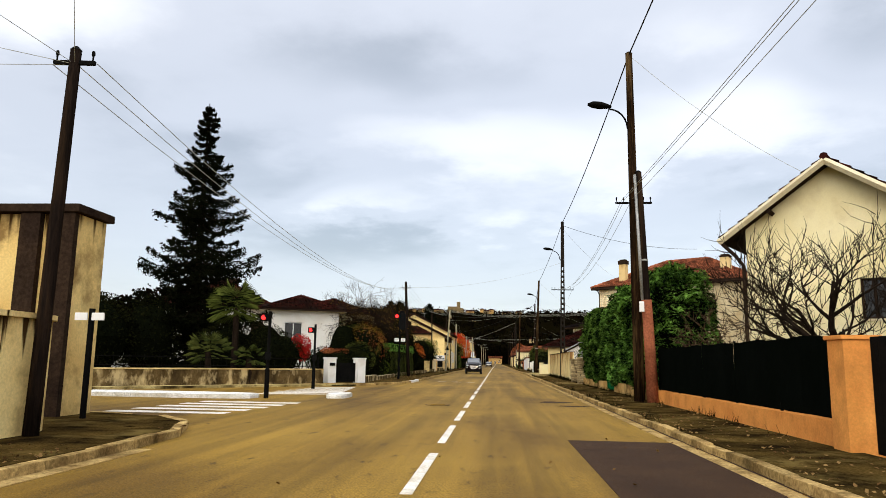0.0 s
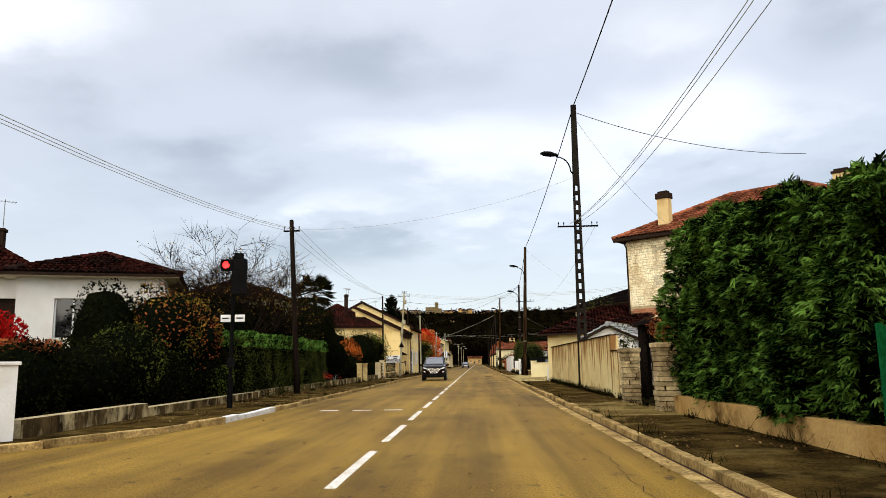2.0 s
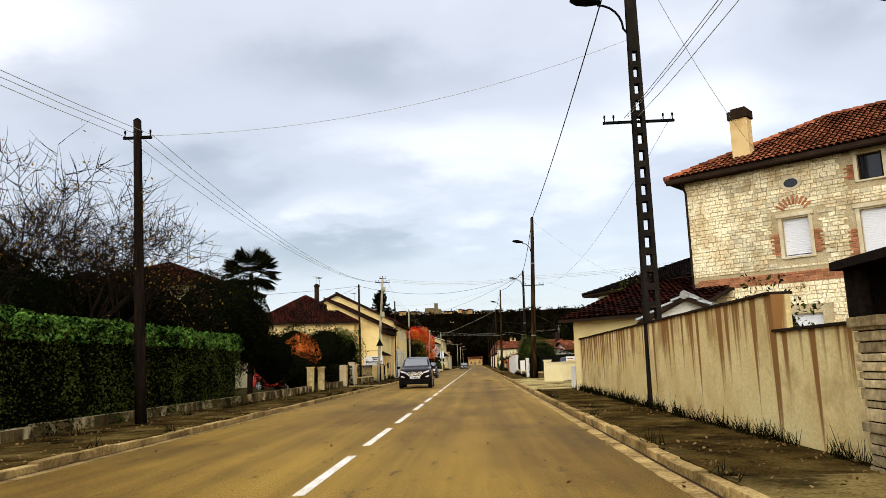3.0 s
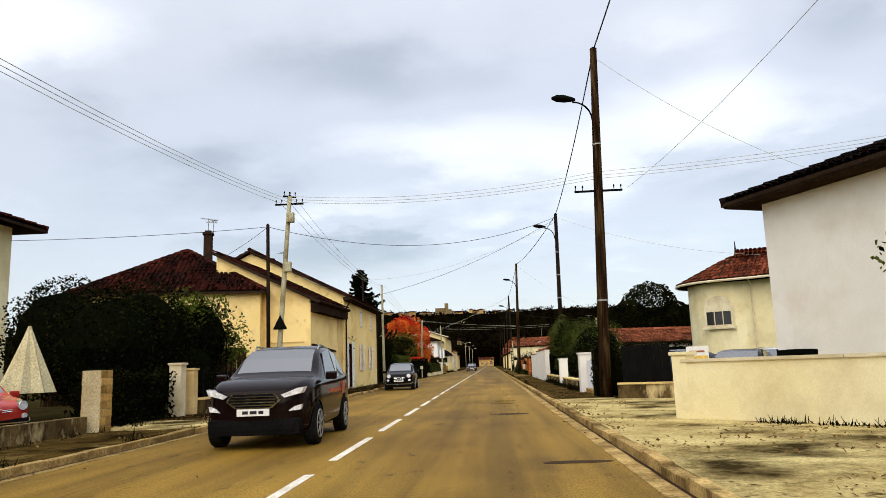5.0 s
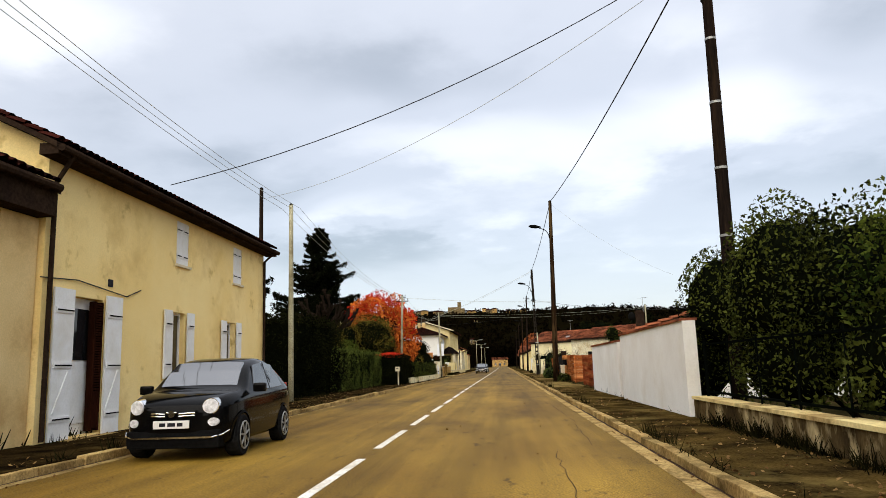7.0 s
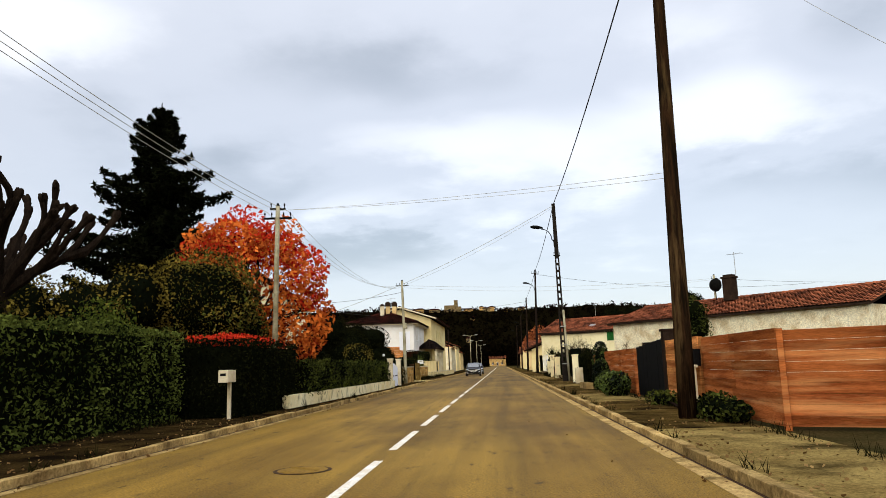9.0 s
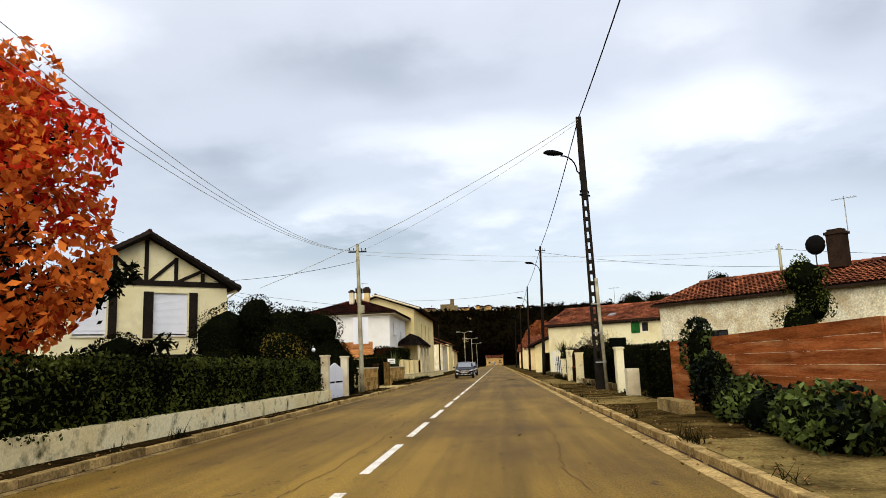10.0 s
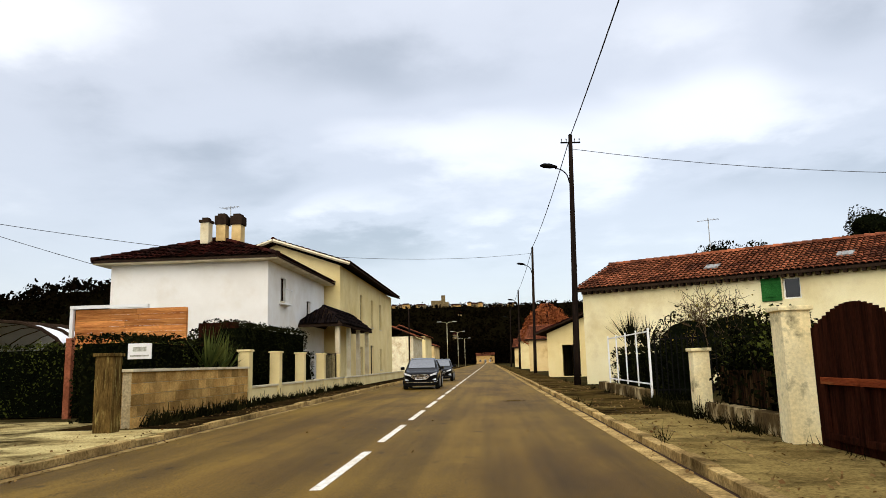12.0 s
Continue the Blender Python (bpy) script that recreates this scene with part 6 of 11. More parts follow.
# villa with a round corner
t = thing("house", "cream villa with a rounded corner bay and arched windows", "house")
n = 20
bm = bmesh.new()
RC = 2.3
for k in range(n):
    a0, a1 = 2 * math.pi * k / n, 2 * math.pi * (k + 1) / n
    vs = [bm.verts.new((RC * math.cos(a), RC * math.sin(a), z)) for a, z in ((a0, 0), (a1, 0), (a1, 5.1), (a0, 5.1))]
    bm.faces.new(vs)
part("wall", bm, M["butter"], t, smooth=True)
bm = bmesh.new()
fbox(bm, Face(0, -RC + 0.35, 0), 0, 11, 0, 5.1, -7, 0)
part("wall", bm, M["butter"], t)
for ux, depth in ((-0.85, RC * 0.06), (3.1, 0.0)):
    bm = bmesh.new()
    Fw = Face(0, -RC - 0.02, 0) if ux < 0 else Face(0, -RC + 0.33, 0)
    vs = [Fw(ux, 2.75, 0.02), Fw(ux + 1.5, 2.75, 0.02)] + [Fw(ux + 0.75 + 0.75 * math.cos(a), 3.65 + 0.75 * math.sin(a), 0.02) for a in (k * math.pi / 10 for k in range(11))]
    f = bm.faces.new([bm.verts.new(v) for v in vs])
    r = bmesh.ops.extrude_face_region(bm, geom=[f])
    bmesh.ops.translate(bm, verts=[v for v in r["geom"] if isinstance(v, bmesh.types.BMVert)], vec=Fw(0, 0, 0.05) - Fw(0, 0, 0))
    bmesh.ops.recalc_face_normals(bm, faces=bm.faces)
    w = part("window", bm, M["eave_white"], t, "arched window with white lower panes")
    for k in range(3):
        bm = bmesh.new()
        fbox(bm, Fw, ux + 0.12 + k * 0.44, ux + 0.5 + k * 0.44, 2.85, 3.55, 0.05, 0.085)
        part("pane", bm, M["glass"], w)
    bm = bmesh.new()
    fbox(bm, Fw, ux - 0.12, ux + 1.62, 2.62, 2.74, 0, 0.16, 0.02)
    part("sill", bm, M["eave_white"], w)
sl = []
pts = [(math.cos(a) * (RC + 0.6), math.sin(a) * (RC + 0.6), 5.2) for a in (math.pi * (0.75 + k * 0.125) for k in range(7))]
for p, q in zip(pts, pts[1:]):
    sl.append((p, q, (0.4, 0.2, 6.85), (0.4, 0.2, 6.85)))
sl.append((pts[-1], (11, -RC - 0.3, 5.2), (0.4, 0.2, 6.85), (11, 0.2, 6.85)))
sl.append(((11, 6, 5.2), pts[0], (11, 0.2, 6.85), (0.4, 0.2, 6.85)))
tiled_roof(t, sl, M["tile_mid"], ridges=[((0.4, 0.2, 6.9), (11, 0.2, 6.9))])
bm = bmesh.new()
tube(bm, [(0.4, 0.2, 6.8), (0.4, 0.2, 7.1), (0.4, 0.2, 7.6)], [0.1, 0.05, 0.015], 8)
part("finial", bm, M["blackmetal"], t)
bm = bmesh.new()
tube(bm, [*[(math.cos(a) * (RC + 0.62), math.sin(a) * (RC + 0.62), 5.15) for a in (math.pi * (0.8 + k * 0.07) for k in range(11))], (11, -RC - 0.32, 5.15)], 0.07, 6)
part("gutter", bm, M["eave_white"], t)
bm = bmesh.new()
tube(bm, [(1.6, -RC - 0.25, 5.1), (1.6, -RC + 0.2, 4.8), (1.6, -RC + 0.2, 0.2)], 0.05, 6)
part("downpipe", bm, M["eave_white"], t)
place(t, 15.0, 107.1, -34)
# red-roofed garage behind the hedge
t, F, R, L = house("low garage with an orange tile roof", 5, 7, 2.3, M["white"], gable=0.9, name="garage")
gable_roof(t, 0, 5, 0, 7, 2.3, 1.0, 0.35, M["tile"])
place(t, 9.5, 121, -75)
# brown gabled house far behind the shrubs
t, F, R, L = house("dark gabled house behind garden shrubs", 7, 8, 4.5, M["ochre"], gable=2.2)
gable_roof(t, 0, 7, 0, 8, 4.5, 2.4, 0.5, M["roofwood"])
place(t, 18, 124, -50)

# stone cottage and long low house on the right
t, F, R, L = house("low rubble stone cottage with a red tile roof", 17, 8, 3.7, M["stone"], [(2.3, 3.6, 1.5, 2.35)])
window(F, (2.3, 3.6, 1.5, 2.35), t, M["roofwood"])
gable_roof(t, 0, 17, 0, 8, 3.75, 1.25, 0.3, M["tile"], axis="x")
chimney(t, 7.4, 3.0, 4.8, 6.5, 0.7, 0.6, M["roofwood"])
bm = bmesh.new()
tube(bm, [(6.6, 2.6, 4.9), (6.6, 2.6, 5.9)], 0.025, 6)
d = bmesh.ops.create_uvsphere(bm, u_segments=14, v_segments=8, radius=0.45)
bmesh.ops.delete(bm, geom=[v for v in d["verts"] if v.co.z > 0.1], context='VERTS')
dv = [v for v in d["verts"] if v.is_valid]
for v in dv:
    v.co = Vector((6.6 + v.co.x, 2.45 + (v.co.z + 0.35) * 0.6, 5.9 + v.co.y))
part("satellite_dish", bm, M["blackmetal"], t)
antenna(t, 7.9, 3.0, 6.3, 1.6, 0.2)
place(t, 8.75, 176.7, -50)
RH = [(8.75, 9.4, 3.35, 4.2), (12.6, 13.6, 2.7, 3.7)]
t, F, R, L = house("long cream house with a weathered tile roof", 19, 8, 4.35, M["butter"], RH)
window(F, RH[0], t, panes=1, sill=False)
window(F, RH[1], t, panes=2)
bm = bmesh.new()
fbox(bm, F, 7.95, 8.7, 3.3, 4.22, 0.02, 0.06)
fbox(bm, F, 8.0, 8.65, 3.45, 3.53, 0.06, 0.08)
fbox(bm, F, 8.0, 8.65, 3.98, 4.06, 0.06, 0.08)
part("shutter", bm, M["greenshut"], t, "green wooden shutter folded open")
bm = bmesh.new()
fbox(bm, F, 12.6, 13.6, 2.7, 3.7, 0.02, 0.06)
part("shutter", bm, M["greenshut"], t, "green wooden shutter closed")
gable_roof(t, 0, 19, 0, 8, 4.4, 1.6, 0.35, M["tile"], axis="x")
bm = bmesh.new()
for k in range(60):
    box(bm, 0.1 + k * 0.31, 0.25 + k * 0.31, -0.3, -0.003, 4.2, 4.34)
part("eave_woodwork", bm, M["roofwood"], t)["kind"] = "stuff"
for u in (5.4, 10.6):
    bm = bmesh.new()
    vs = [(u, 1.0, 4.93), (u + 0.6, 1.0, 4.93), (u + 0.6, 1.6, 5.15), (u, 1.6, 5.15)]
    bm.faces.new([bm.verts.new(v) for v in vs])
    r = bmesh.ops.extrude_face_region(bm, geom=bm.faces[:])
    bmesh.ops.translate(bm, verts=[v for v in r["geom"] if isinstance(v, bmesh.types.BMVert)], vec=(0, -0.03, 0.07))
    part("skylight", bm, M["zinc"], t)
antenna(t, 5.0, 3.6, 6.2, 1.5, 0.1)
place(t, 5.4, 206.4, -34)
t, F, R, L = house("low house front with a canopy down the street", 6, 9, 3.0, M["cream"], [(1, 2.2, 0.1, 2.2)], gable=1.2)
gable_roof(t, 0, 6, 0, 9, 3.0, 1.4, 0.7, M["tile_dark"])
place(t, 4.9, 222, -15)
for k, (x, y, w, d, e, a) in enumerate(((5.2, 250, 9, 8, 3.4, -10), (5.4, 275, 9, 9, 4.0, -5), (5.6, 305, 10, 9, 3.6, -5))):
    t, F, R, L = house("far low cream house with an orange roof", w, d, e, M["cream"] if k % 2 else M["ochre"])
    gable_roof(t, 0, w, 0, d, e, 1.6, 0.4, M["tile"], axis="x")
    place(t, x, y, a)

# yellow house on the left: annex and main body, fronts along the street
t, F, R, L = house("golden yellow rendered side wing with a hipped dark tile roof", 8.4, 8, 5.0, M["gold"])
hip_roof(t, 0, 8.4, 0, 8, 5.05, 2.7, 0.35, M["tile_dark"])
chimney(t, 5.2, 4.3, 6.6, 8.9, 0.42, 0.42, M["roofwood"])
antenna(t, 5.2, 4.3, 8.7, 0.9, 0.8)
antenna(t, 5.45, 4.4, 8.7, 0.8, 2.0)
place(t, -17.8, 98.0, 12)
t, F, R, L = house("golden yellow rendered annex with a lean-to roof down to the street", 6.3, 4.8, 4.7, M["gold"])
# near-black box added to give the dark band under the annex eave
bm = bmesh.new()
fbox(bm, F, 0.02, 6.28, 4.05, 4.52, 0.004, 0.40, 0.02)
part("eave_board", bm, M["roofwood"], t, "deep near-black box added under the annex eave")
bm = bmesh.new()
fbox(bm, F, 5.35, 6.28, 0.0, 4.04, 0.004, 0.07, 0.01)
part("pilaster", bm, M["ochre"], t, "brown-stained flat pilaster")
for x0, x1 in ((0.0, 0.3), (6.0, 6.3)):
    bm = bmesh.new()
    vs = [bm.verts.new((x, y, z)) for x in (x0, x1) for y, z in ((0.0, 4.7), (4.8, 4.7), (4.8, 7.1))]
    for f in ((0, 1, 2), (5, 4, 3), (0, 3, 4, 1), (1, 4, 5, 2), (2, 5, 3, 0)):
        bm.faces.new([vs[i] for i in f])
    bmesh.ops.recalc_face_normals(bm, faces=bm.faces)
    part("gable", bm, M["gold"], t)
tiled_roof(t, [((-0.35, -0.45, 4.62), (6.3, -0.45, 4.62), (-0.35, 5.0, 7.3), (6.3, 5.0, 7.3))], M["tile_dark"], 0.16)
gutter(t, (-0.35, -0.5, 4.55), (6.2, -0.5, 4.55), M["roofwood"], 0.08)
bm = bmesh.new()
vs = [bm.verts.new(F(u, v, w)) for w in (0.003, 0.12) for u, v in ((0.1, 2.185), (4.6, 2.185), (4.6, 2.26), (0.1, 2.52))]
for f in ((0, 1, 2, 3), (7, 6, 5, 4), (0, 4, 5, 1), (1, 5, 6, 2), (2, 6, 7, 3), (3, 7, 4, 0)):
    bm.faces.new([vs[i] for i in f])
bmesh.ops.recalc_face_normals(bm, faces=bm.faces)
part("ledge", bm, M["roofwood"], t, "black-stained sloping ledge")
bm = bmesh.new()
fbox(bm, F, 0.25, 4.9, -0.05, 2.18, 0.003, 0.05)
part("low_wall_panel", bm, M["gold_low"], t, "stained lower wall panel")
bm = bmesh.new()
tube(bm, [L(2.6, 2.62, 0.06), L(4.5, 2.62, 0.06)], 0.03, 6)
part("wall_pipe", bm, M["oldwall"], t)
bm = bmesh.new()
fbox(bm, F, 2.45, 2.85, 1.05, 1.55, 0.05, 0.19, 0.02)
meter = part("meter_box", bm, M["roofwood"], t, "dark meter box with a pale door")
bm = bmesh.new()
fbox(bm, F, 2.50, 2.80, 1.10, 1.49, 0.191, 0.21, 0.01)
part("meter_door", bm, M["eave_white"], meter)
place(t, -7.35, 100.6, 88)
YH = [(0.95, 1.95, 0.15, 2.75), (4.95, 5.75, 1.15, 2.75), (8.4, 9.15, 1.2, 2.7), (5.15, 5.85, 3.95, 5.05), (8.95, 9.65, 3.9, 5.0)]
t, F, R, L = house("golden yellow rendered two-storey house with white shutters on the street", 11.7, 11, 5.42, M["gold"], YH, gable=2.72, gable_axis="x")
bm = bmesh.new()
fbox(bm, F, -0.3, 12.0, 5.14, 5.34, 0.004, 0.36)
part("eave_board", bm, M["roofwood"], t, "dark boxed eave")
front_door(F, YH[0], t, M["whitepaint"], True)
for a in ((0.28, 0.9), (2.0, 2.6)):
    bm = bmesh.new()
    fbox(bm, F, a[0], a[1], 0.12, 2.85, 0.03, 0.07, 0.006)
    for vv in (0.45, 1.4, 2.4):
        fbox(bm, F, a[0] + 0.04, a[1] - 0.04, vv, vv + 0.1, 0.07, 0.09)
    sh = part("shutter", bm, M["whitepaint"], t, "tall white door shutter")
    for vv in (0.5, 1.45, 2.45):
        bm = bmesh.new()
        fbox(bm, F, a[0] + 0.08, a[1] - 0.05, vv - 0.012, vv + 0.012, 0.091, 0.1)
        part("hinge", bm, M["blackmetal"], sh)
    bm = bmesh.new()
    vs = [bm.verts.new(F(u, v, w)) for w in (0.071, 0.088) for u, v in ((a[0] + 0.06, 0.6), (a[0] + 0.14, 0.6), (a[1] - 0.06, 1.36), (a[1] - 0.14, 1.36))]
    for f in ((0, 1, 2, 3), (7, 6, 5, 4), (0, 4, 5, 1), (1, 5, 6, 2), (2, 6, 7, 3), (3, 7, 4, 0)):
        bm.faces.new([vs[i] for i in f])
    bmesh.ops.recalc_face_normals(bm, faces=bm.faces)
    part("brace", bm, M["whitepaint"], sh)
# brown louvred inner shutter folded against the door's reveal
bm = bmesh.new()
fbox(bm, F, 1.66, 1.70, 0.2, 2.7, -0.11, 0.028)
fbox(bm, F, 1.90, 1.94, 0.2, 2.7, -0.11, 0.028)
inner = part("inner_shutter", bm, M["wood_gate"], t, "brown louvred inner door shutter")
for k in range(34):
    bm = bmesh.new()
    z = 0.98 + k * 0.05
    fbox(bm, F, 1.701, 1.899, z, z + 0.028, -0.02, 0.026)
    part("slat", bm, M["wood_gate"], inner)
bm = bmesh.new()
fbox(bm, F, 1.701, 1.899, 0.25, 0.95, -0.02, 0.012, 0.006)
part("panel", bm, M["wood_gate"], inner)
for k in range(2):
    bm = bmesh.new()
    fbox(bm, F, 0.6 - 0.2 * k, 2.3 + 0.2 * k, 0.06 - 0.06 * k, 0.118 - 0.06 * k, 0.0 + 0.25 * k, 0.25 + 0.25 * k, 0.01)
    part("step", bm, M["kerb"], t)
window(F, YH[1], t, shutters=M["whitepaint"])
window(F, YH[2], t, shutters=M["whitepaint"])
window(F, YH[3], t, shutters=M["whitepaint"], shut_open=False)
window(F, YH[4], t, shutters=M["whitepaint"], shut_open=False)
gable_roof(t, 0, 11.7, 0, 11, 5.35, 2.95, 0.35, M["tile_dark"], axis="x")
gutter(t, F(-0.3, 5.25, 0.42), F(12.0, 5.25, 0.42), M["roofwood"], 0.07, [F(0.1, 5.2, 0.4), F(0.1, 4.7, 0.08), F(0.1, 0.15, 0.08)])
bm = bmesh.new()
tube(bm, [F(11.6, 5.2, 0.4), F(11.6, 4.9, 0.07), F(11.6, 0.15, 0.07)], 0.045, 8)
part("downpipe", bm, M["roofwood"], t)
antenna(t, 2.2, 4.2, 7.3, 1.3, 0.6)
chimney(t, 1.2, 4.6, 7.5, 8.0, 0.34, 0.34, M["roofwood"])
bm = bmesh.new()
fbox(bm, F, 2.1, 2.25, 3.05, 3.2, 0.003, 0.03)
part("house_plate", bm, M["ink"], t)
bm = bmesh.new()
tube(bm, [F(-0.1, 2.98, 0.03), F(1.0, 3.05, 0.03), F(2.8, 2.9, 0.03), F(3.4, 3.1, 0.03)], 0.012, 5)
part("wall_cable", bm, M["cable"], t)
place(t, -6.95, 106.9, 90)

# half-timbered house
TH = [(4.68, 6.42, 3.25, 5.5), (0.9, 2.45, 3.25, 5.5)]
t, F, R, L = house("pale cream gabled house with black half-timbering and shutters", 8.5, 9, 5.9, M["butter"], TH[:2], gable=2.5)
window(F, TH[0], t, roller=0.97)
window(F, TH[1], t, roller=0.97)
for a in ((4.15, 4.64), (6.46, 6.9), (2.5, 2.9)):
    bm = bmesh.new()
    fbox(bm, F, a[0], a[1], 3.15, 5.55, 0.02, 0.07, 0.006)
    part("shutter", bm, M["timber"], t, "black wooden shutter")
# no opening is cut: a black slab paints in the dark of the garage
bm = bmesh.new()
fbox(bm, F, 3.6, 6.85, 0.2, 2.3, 0.004, 0.04)
part("garage_door", bm, M["timber"], t, "black panel painting in the dark of the garage opening")
gable_roof(t, 0, 8.5, 0, 9, 5.9, 2.7, 0.55, M["tile_dark"])
for s in (-1, 1):
    bm = bmesh.new()
    tube(bm, [(4.25 + s * 4.8, -0.56, 5.75), (4.25, -0.56, 8.5)], 0.17, 4)
    part("verge_board", bm, M["timber"], t)


def beam(u0, v0, u1, v1, w=0.2):
    bm = bmesh.new()
    d = Vector((u1 - u0, v1 - v0)).normalized() * w / 2
    n = Vector((-d.y, d.x))
    p = [(u0 + n.x, v0 + n.y), (u0 - n.x, v0 - n.y), (u1 - n.x, v1 - n.y), (u1 + n.x, v1 + n.y)]
    lo = [bm.verts.new(F(a, b, 0.004)) for a, b in p]
    hi = [bm.verts.new(F(a, b, 0.06)) for a, b in p]
    bm.faces.new(hi)
    bm.faces.new(lo[::-1])
    for i in range(4):
        bm.faces.new((lo[i], lo[(i + 1) % 4], hi[(i + 1) % 4], hi[i]))
    bmesh.ops.recalc_face_normals(bm, faces=bm.faces)
    part("timber_beam", bm, M["timber"], t)


beam(0, 6.0, 8.5, 6.0, 0.28)
for u in (1.35, 2.75, 4.25, 5.75, 7.15):
    beam(u, 6.1, u, 8.25 - abs(u - 4.25) * 0.57, 0.2)
for a, b in ((4.05, 2.8), (4.45, 5.7), (2.65, 1.4), (5.85, 7.1)):
    beam(a, 6.1, b, 6.1 + (1.15 if abs(b - 4.25) < 2 else 0.62), 0.18)
gutter(t, (9.0, -0.5, 5.72), (9.0, 9.4, 5.72), M["eave_white"], 0.07, [(9.0, -0.4, 5.7), (8.56, 0.1, 5.3), (8.56, 0.1, 0.3)])
chimney(t, 7.0, 4.0, 7.0, 8.4, 0.5, 0.5, M["roofwood"])
place(t, -20.5, 173.6, 40)

# white house and yellow house at the end of the drive
WH = [(1.9, 2.75, 4.2, 5.3), (6.6, 7.4, 3.6, 4.6)]
t, F, R, L = house("white rendered house with a hipped red tile roof", 10.6, 7.0, 5.9, M["white"], WH)
window(F, WH[0], t, M["roofwood"])
window(F, WH[1], t, M["roofwood"])
bm = bmesh.new()
fbox(bm, F, 1.7, 2.95, 4.03, 4.095, 0.003, 0.28)
balcony = part("balcony", bm, M["whitepaint"], t)
bm = bmesh.new()
fbox(bm, F, 1.7, 2.95, 4.73, 4.77, 0.24, 0.28)
part("rail", bm, M["whitepaint"], balcony)
for k in range(9):
    bm = bmesh.new()
    fbox(bm, F, 1.75 + k * 0.14, 1.77 + k * 0.14, 4.095, 4.73, 0.25, 0.27)
    part("bar", bm, M["whitepaint"], balcony)
hip_roof(t, 0, 10.6, 0, 7.0, 5.95, 1.5, 0.6, M["tile_dark"], axis="x")
eaves(t, 10.6, 7, 5.9, 0.55, M["eave_white"])
for u, y, s, m in ((3.0, 3.2, 0.5, "ochre"), (3.2, 2.5, 0.6, "ochre")):
    chimney(t, u, y, 6.3, 8.6, s, 0.45, M[m], cap=0.55)
chimney(t, 2.4, 3.75, 6.3, 8.3, 0.5, 0.4, M["eave_white"])
antenna(t, 3.1, 2.85, 8.0, 1.0, 1.2)
place(t, -8.5, 202.5, 90)
Y2 = [(6.5, 7.4, 3.9, 5.9), (11, 11.9, 3.9, 5.9), (6.5, 7.4, 0.2, 2.4), (10.6, 11.9, 0.2, 2.6), (15, 16, 0.8, 2.4), (15, 16, 3.9, 5.9)]
t, F, R, L = house("yellow rendered house with a broad overhanging gable roof", 22, 7.6, 7.0, M["cream"], Y2, gable=1.35, gable_axis="x")
for h in Y2:
    window(F, h, t, M["roofwood"])
gable_roof(t, 0, 22, 0, 7.6, 7.05, 1.5, 0.7, M["tile_dark"], axis="x")
for s in (-1, 1):
    bm = bmesh.new()
    tube(bm, [(-0.72, 3.8 + s * 4.5, 6.98), (-0.72, 3.8, 8.5)], 0.09, 4)
    part("verge_board", bm, M["eave_white"], t)
place(t, -7.6, 213.3, 90)
# porch canopy in front of both
t = thing("porch", "dark tiled porch canopy on white posts", "porch")
sl = [((-1.1, 9.3, 3.25), (-1.1, 0, 3.25), (0.15, 8.3, 4.25), (0.15, 1.2, 4.25)), ((1.3, 0, 3.25), (1.3, 9.3, 3.25), (0.15, 1.2, 4.25), (0.15, 8.3, 4.25)), ((-1.1, 0, 3.25), (1.3, 0, 3.25), (0.15, 1.2, 4.25), (0.15, 1.2, 4.25)), ((1.3, 9.3, 3.25), (-1.1, 9.3, 3.25), (0.15, 8.3, 4.25), (0.15, 8.3, 4.25))]
tiled_roof(t, sl, M["tile_black"])
for y in (0.4, 3.2, 6.0, 8.9):
    bm = bmesh.new()
    box(bm, 0.9, 1.12, y - 0.11, y + 0.11, 0, 3.2, 0.02)
    part("post", bm, M["eave_white"], t)
place(t, -7.6, 207.4, 0)
# low house with a red roof, far left; and others down the street
for x, y, w, d, e, a, m in ((-16, 250, 9, 8, 3.4, 90, "oldwall"), (-8.5, 262, 12, 8, 4.6, 90, "stone"), (-9, 285, 12, 8, 5.4, 90, "cream"), (-9.5, 310, 14, 8, 4.4, 90, "ochre"), (-42, 205, 12, 9, 3.2, 20, "white")):
    t, F, R, L = house("far house with a tile roof along the street", w, d, e, M[m])
    gable_roof(t, 0, w, 0, d, e, 1.8, 0.4, M["tile"], axis="x")
    place(t, x, y, a)


# cream house behind the parasol
HW = [(5.2, 7.4, 1.0, 2.9), (1.2, 2.4, 1.2, 2.5)]
t, F, R, L = house("cream rendered house behind a front yard", 9.0, 8.0, 6.6, M["butter"], HW, name="house")
for h in HW:
    window(F, h, t, frame=M["whitepaint"])
hip_roof(t, 0, 9.0, 0, 8.0, 6.6, 2.0, 0.8, M["tile_dark"])
place(t, -24.4, 82.0, 0)
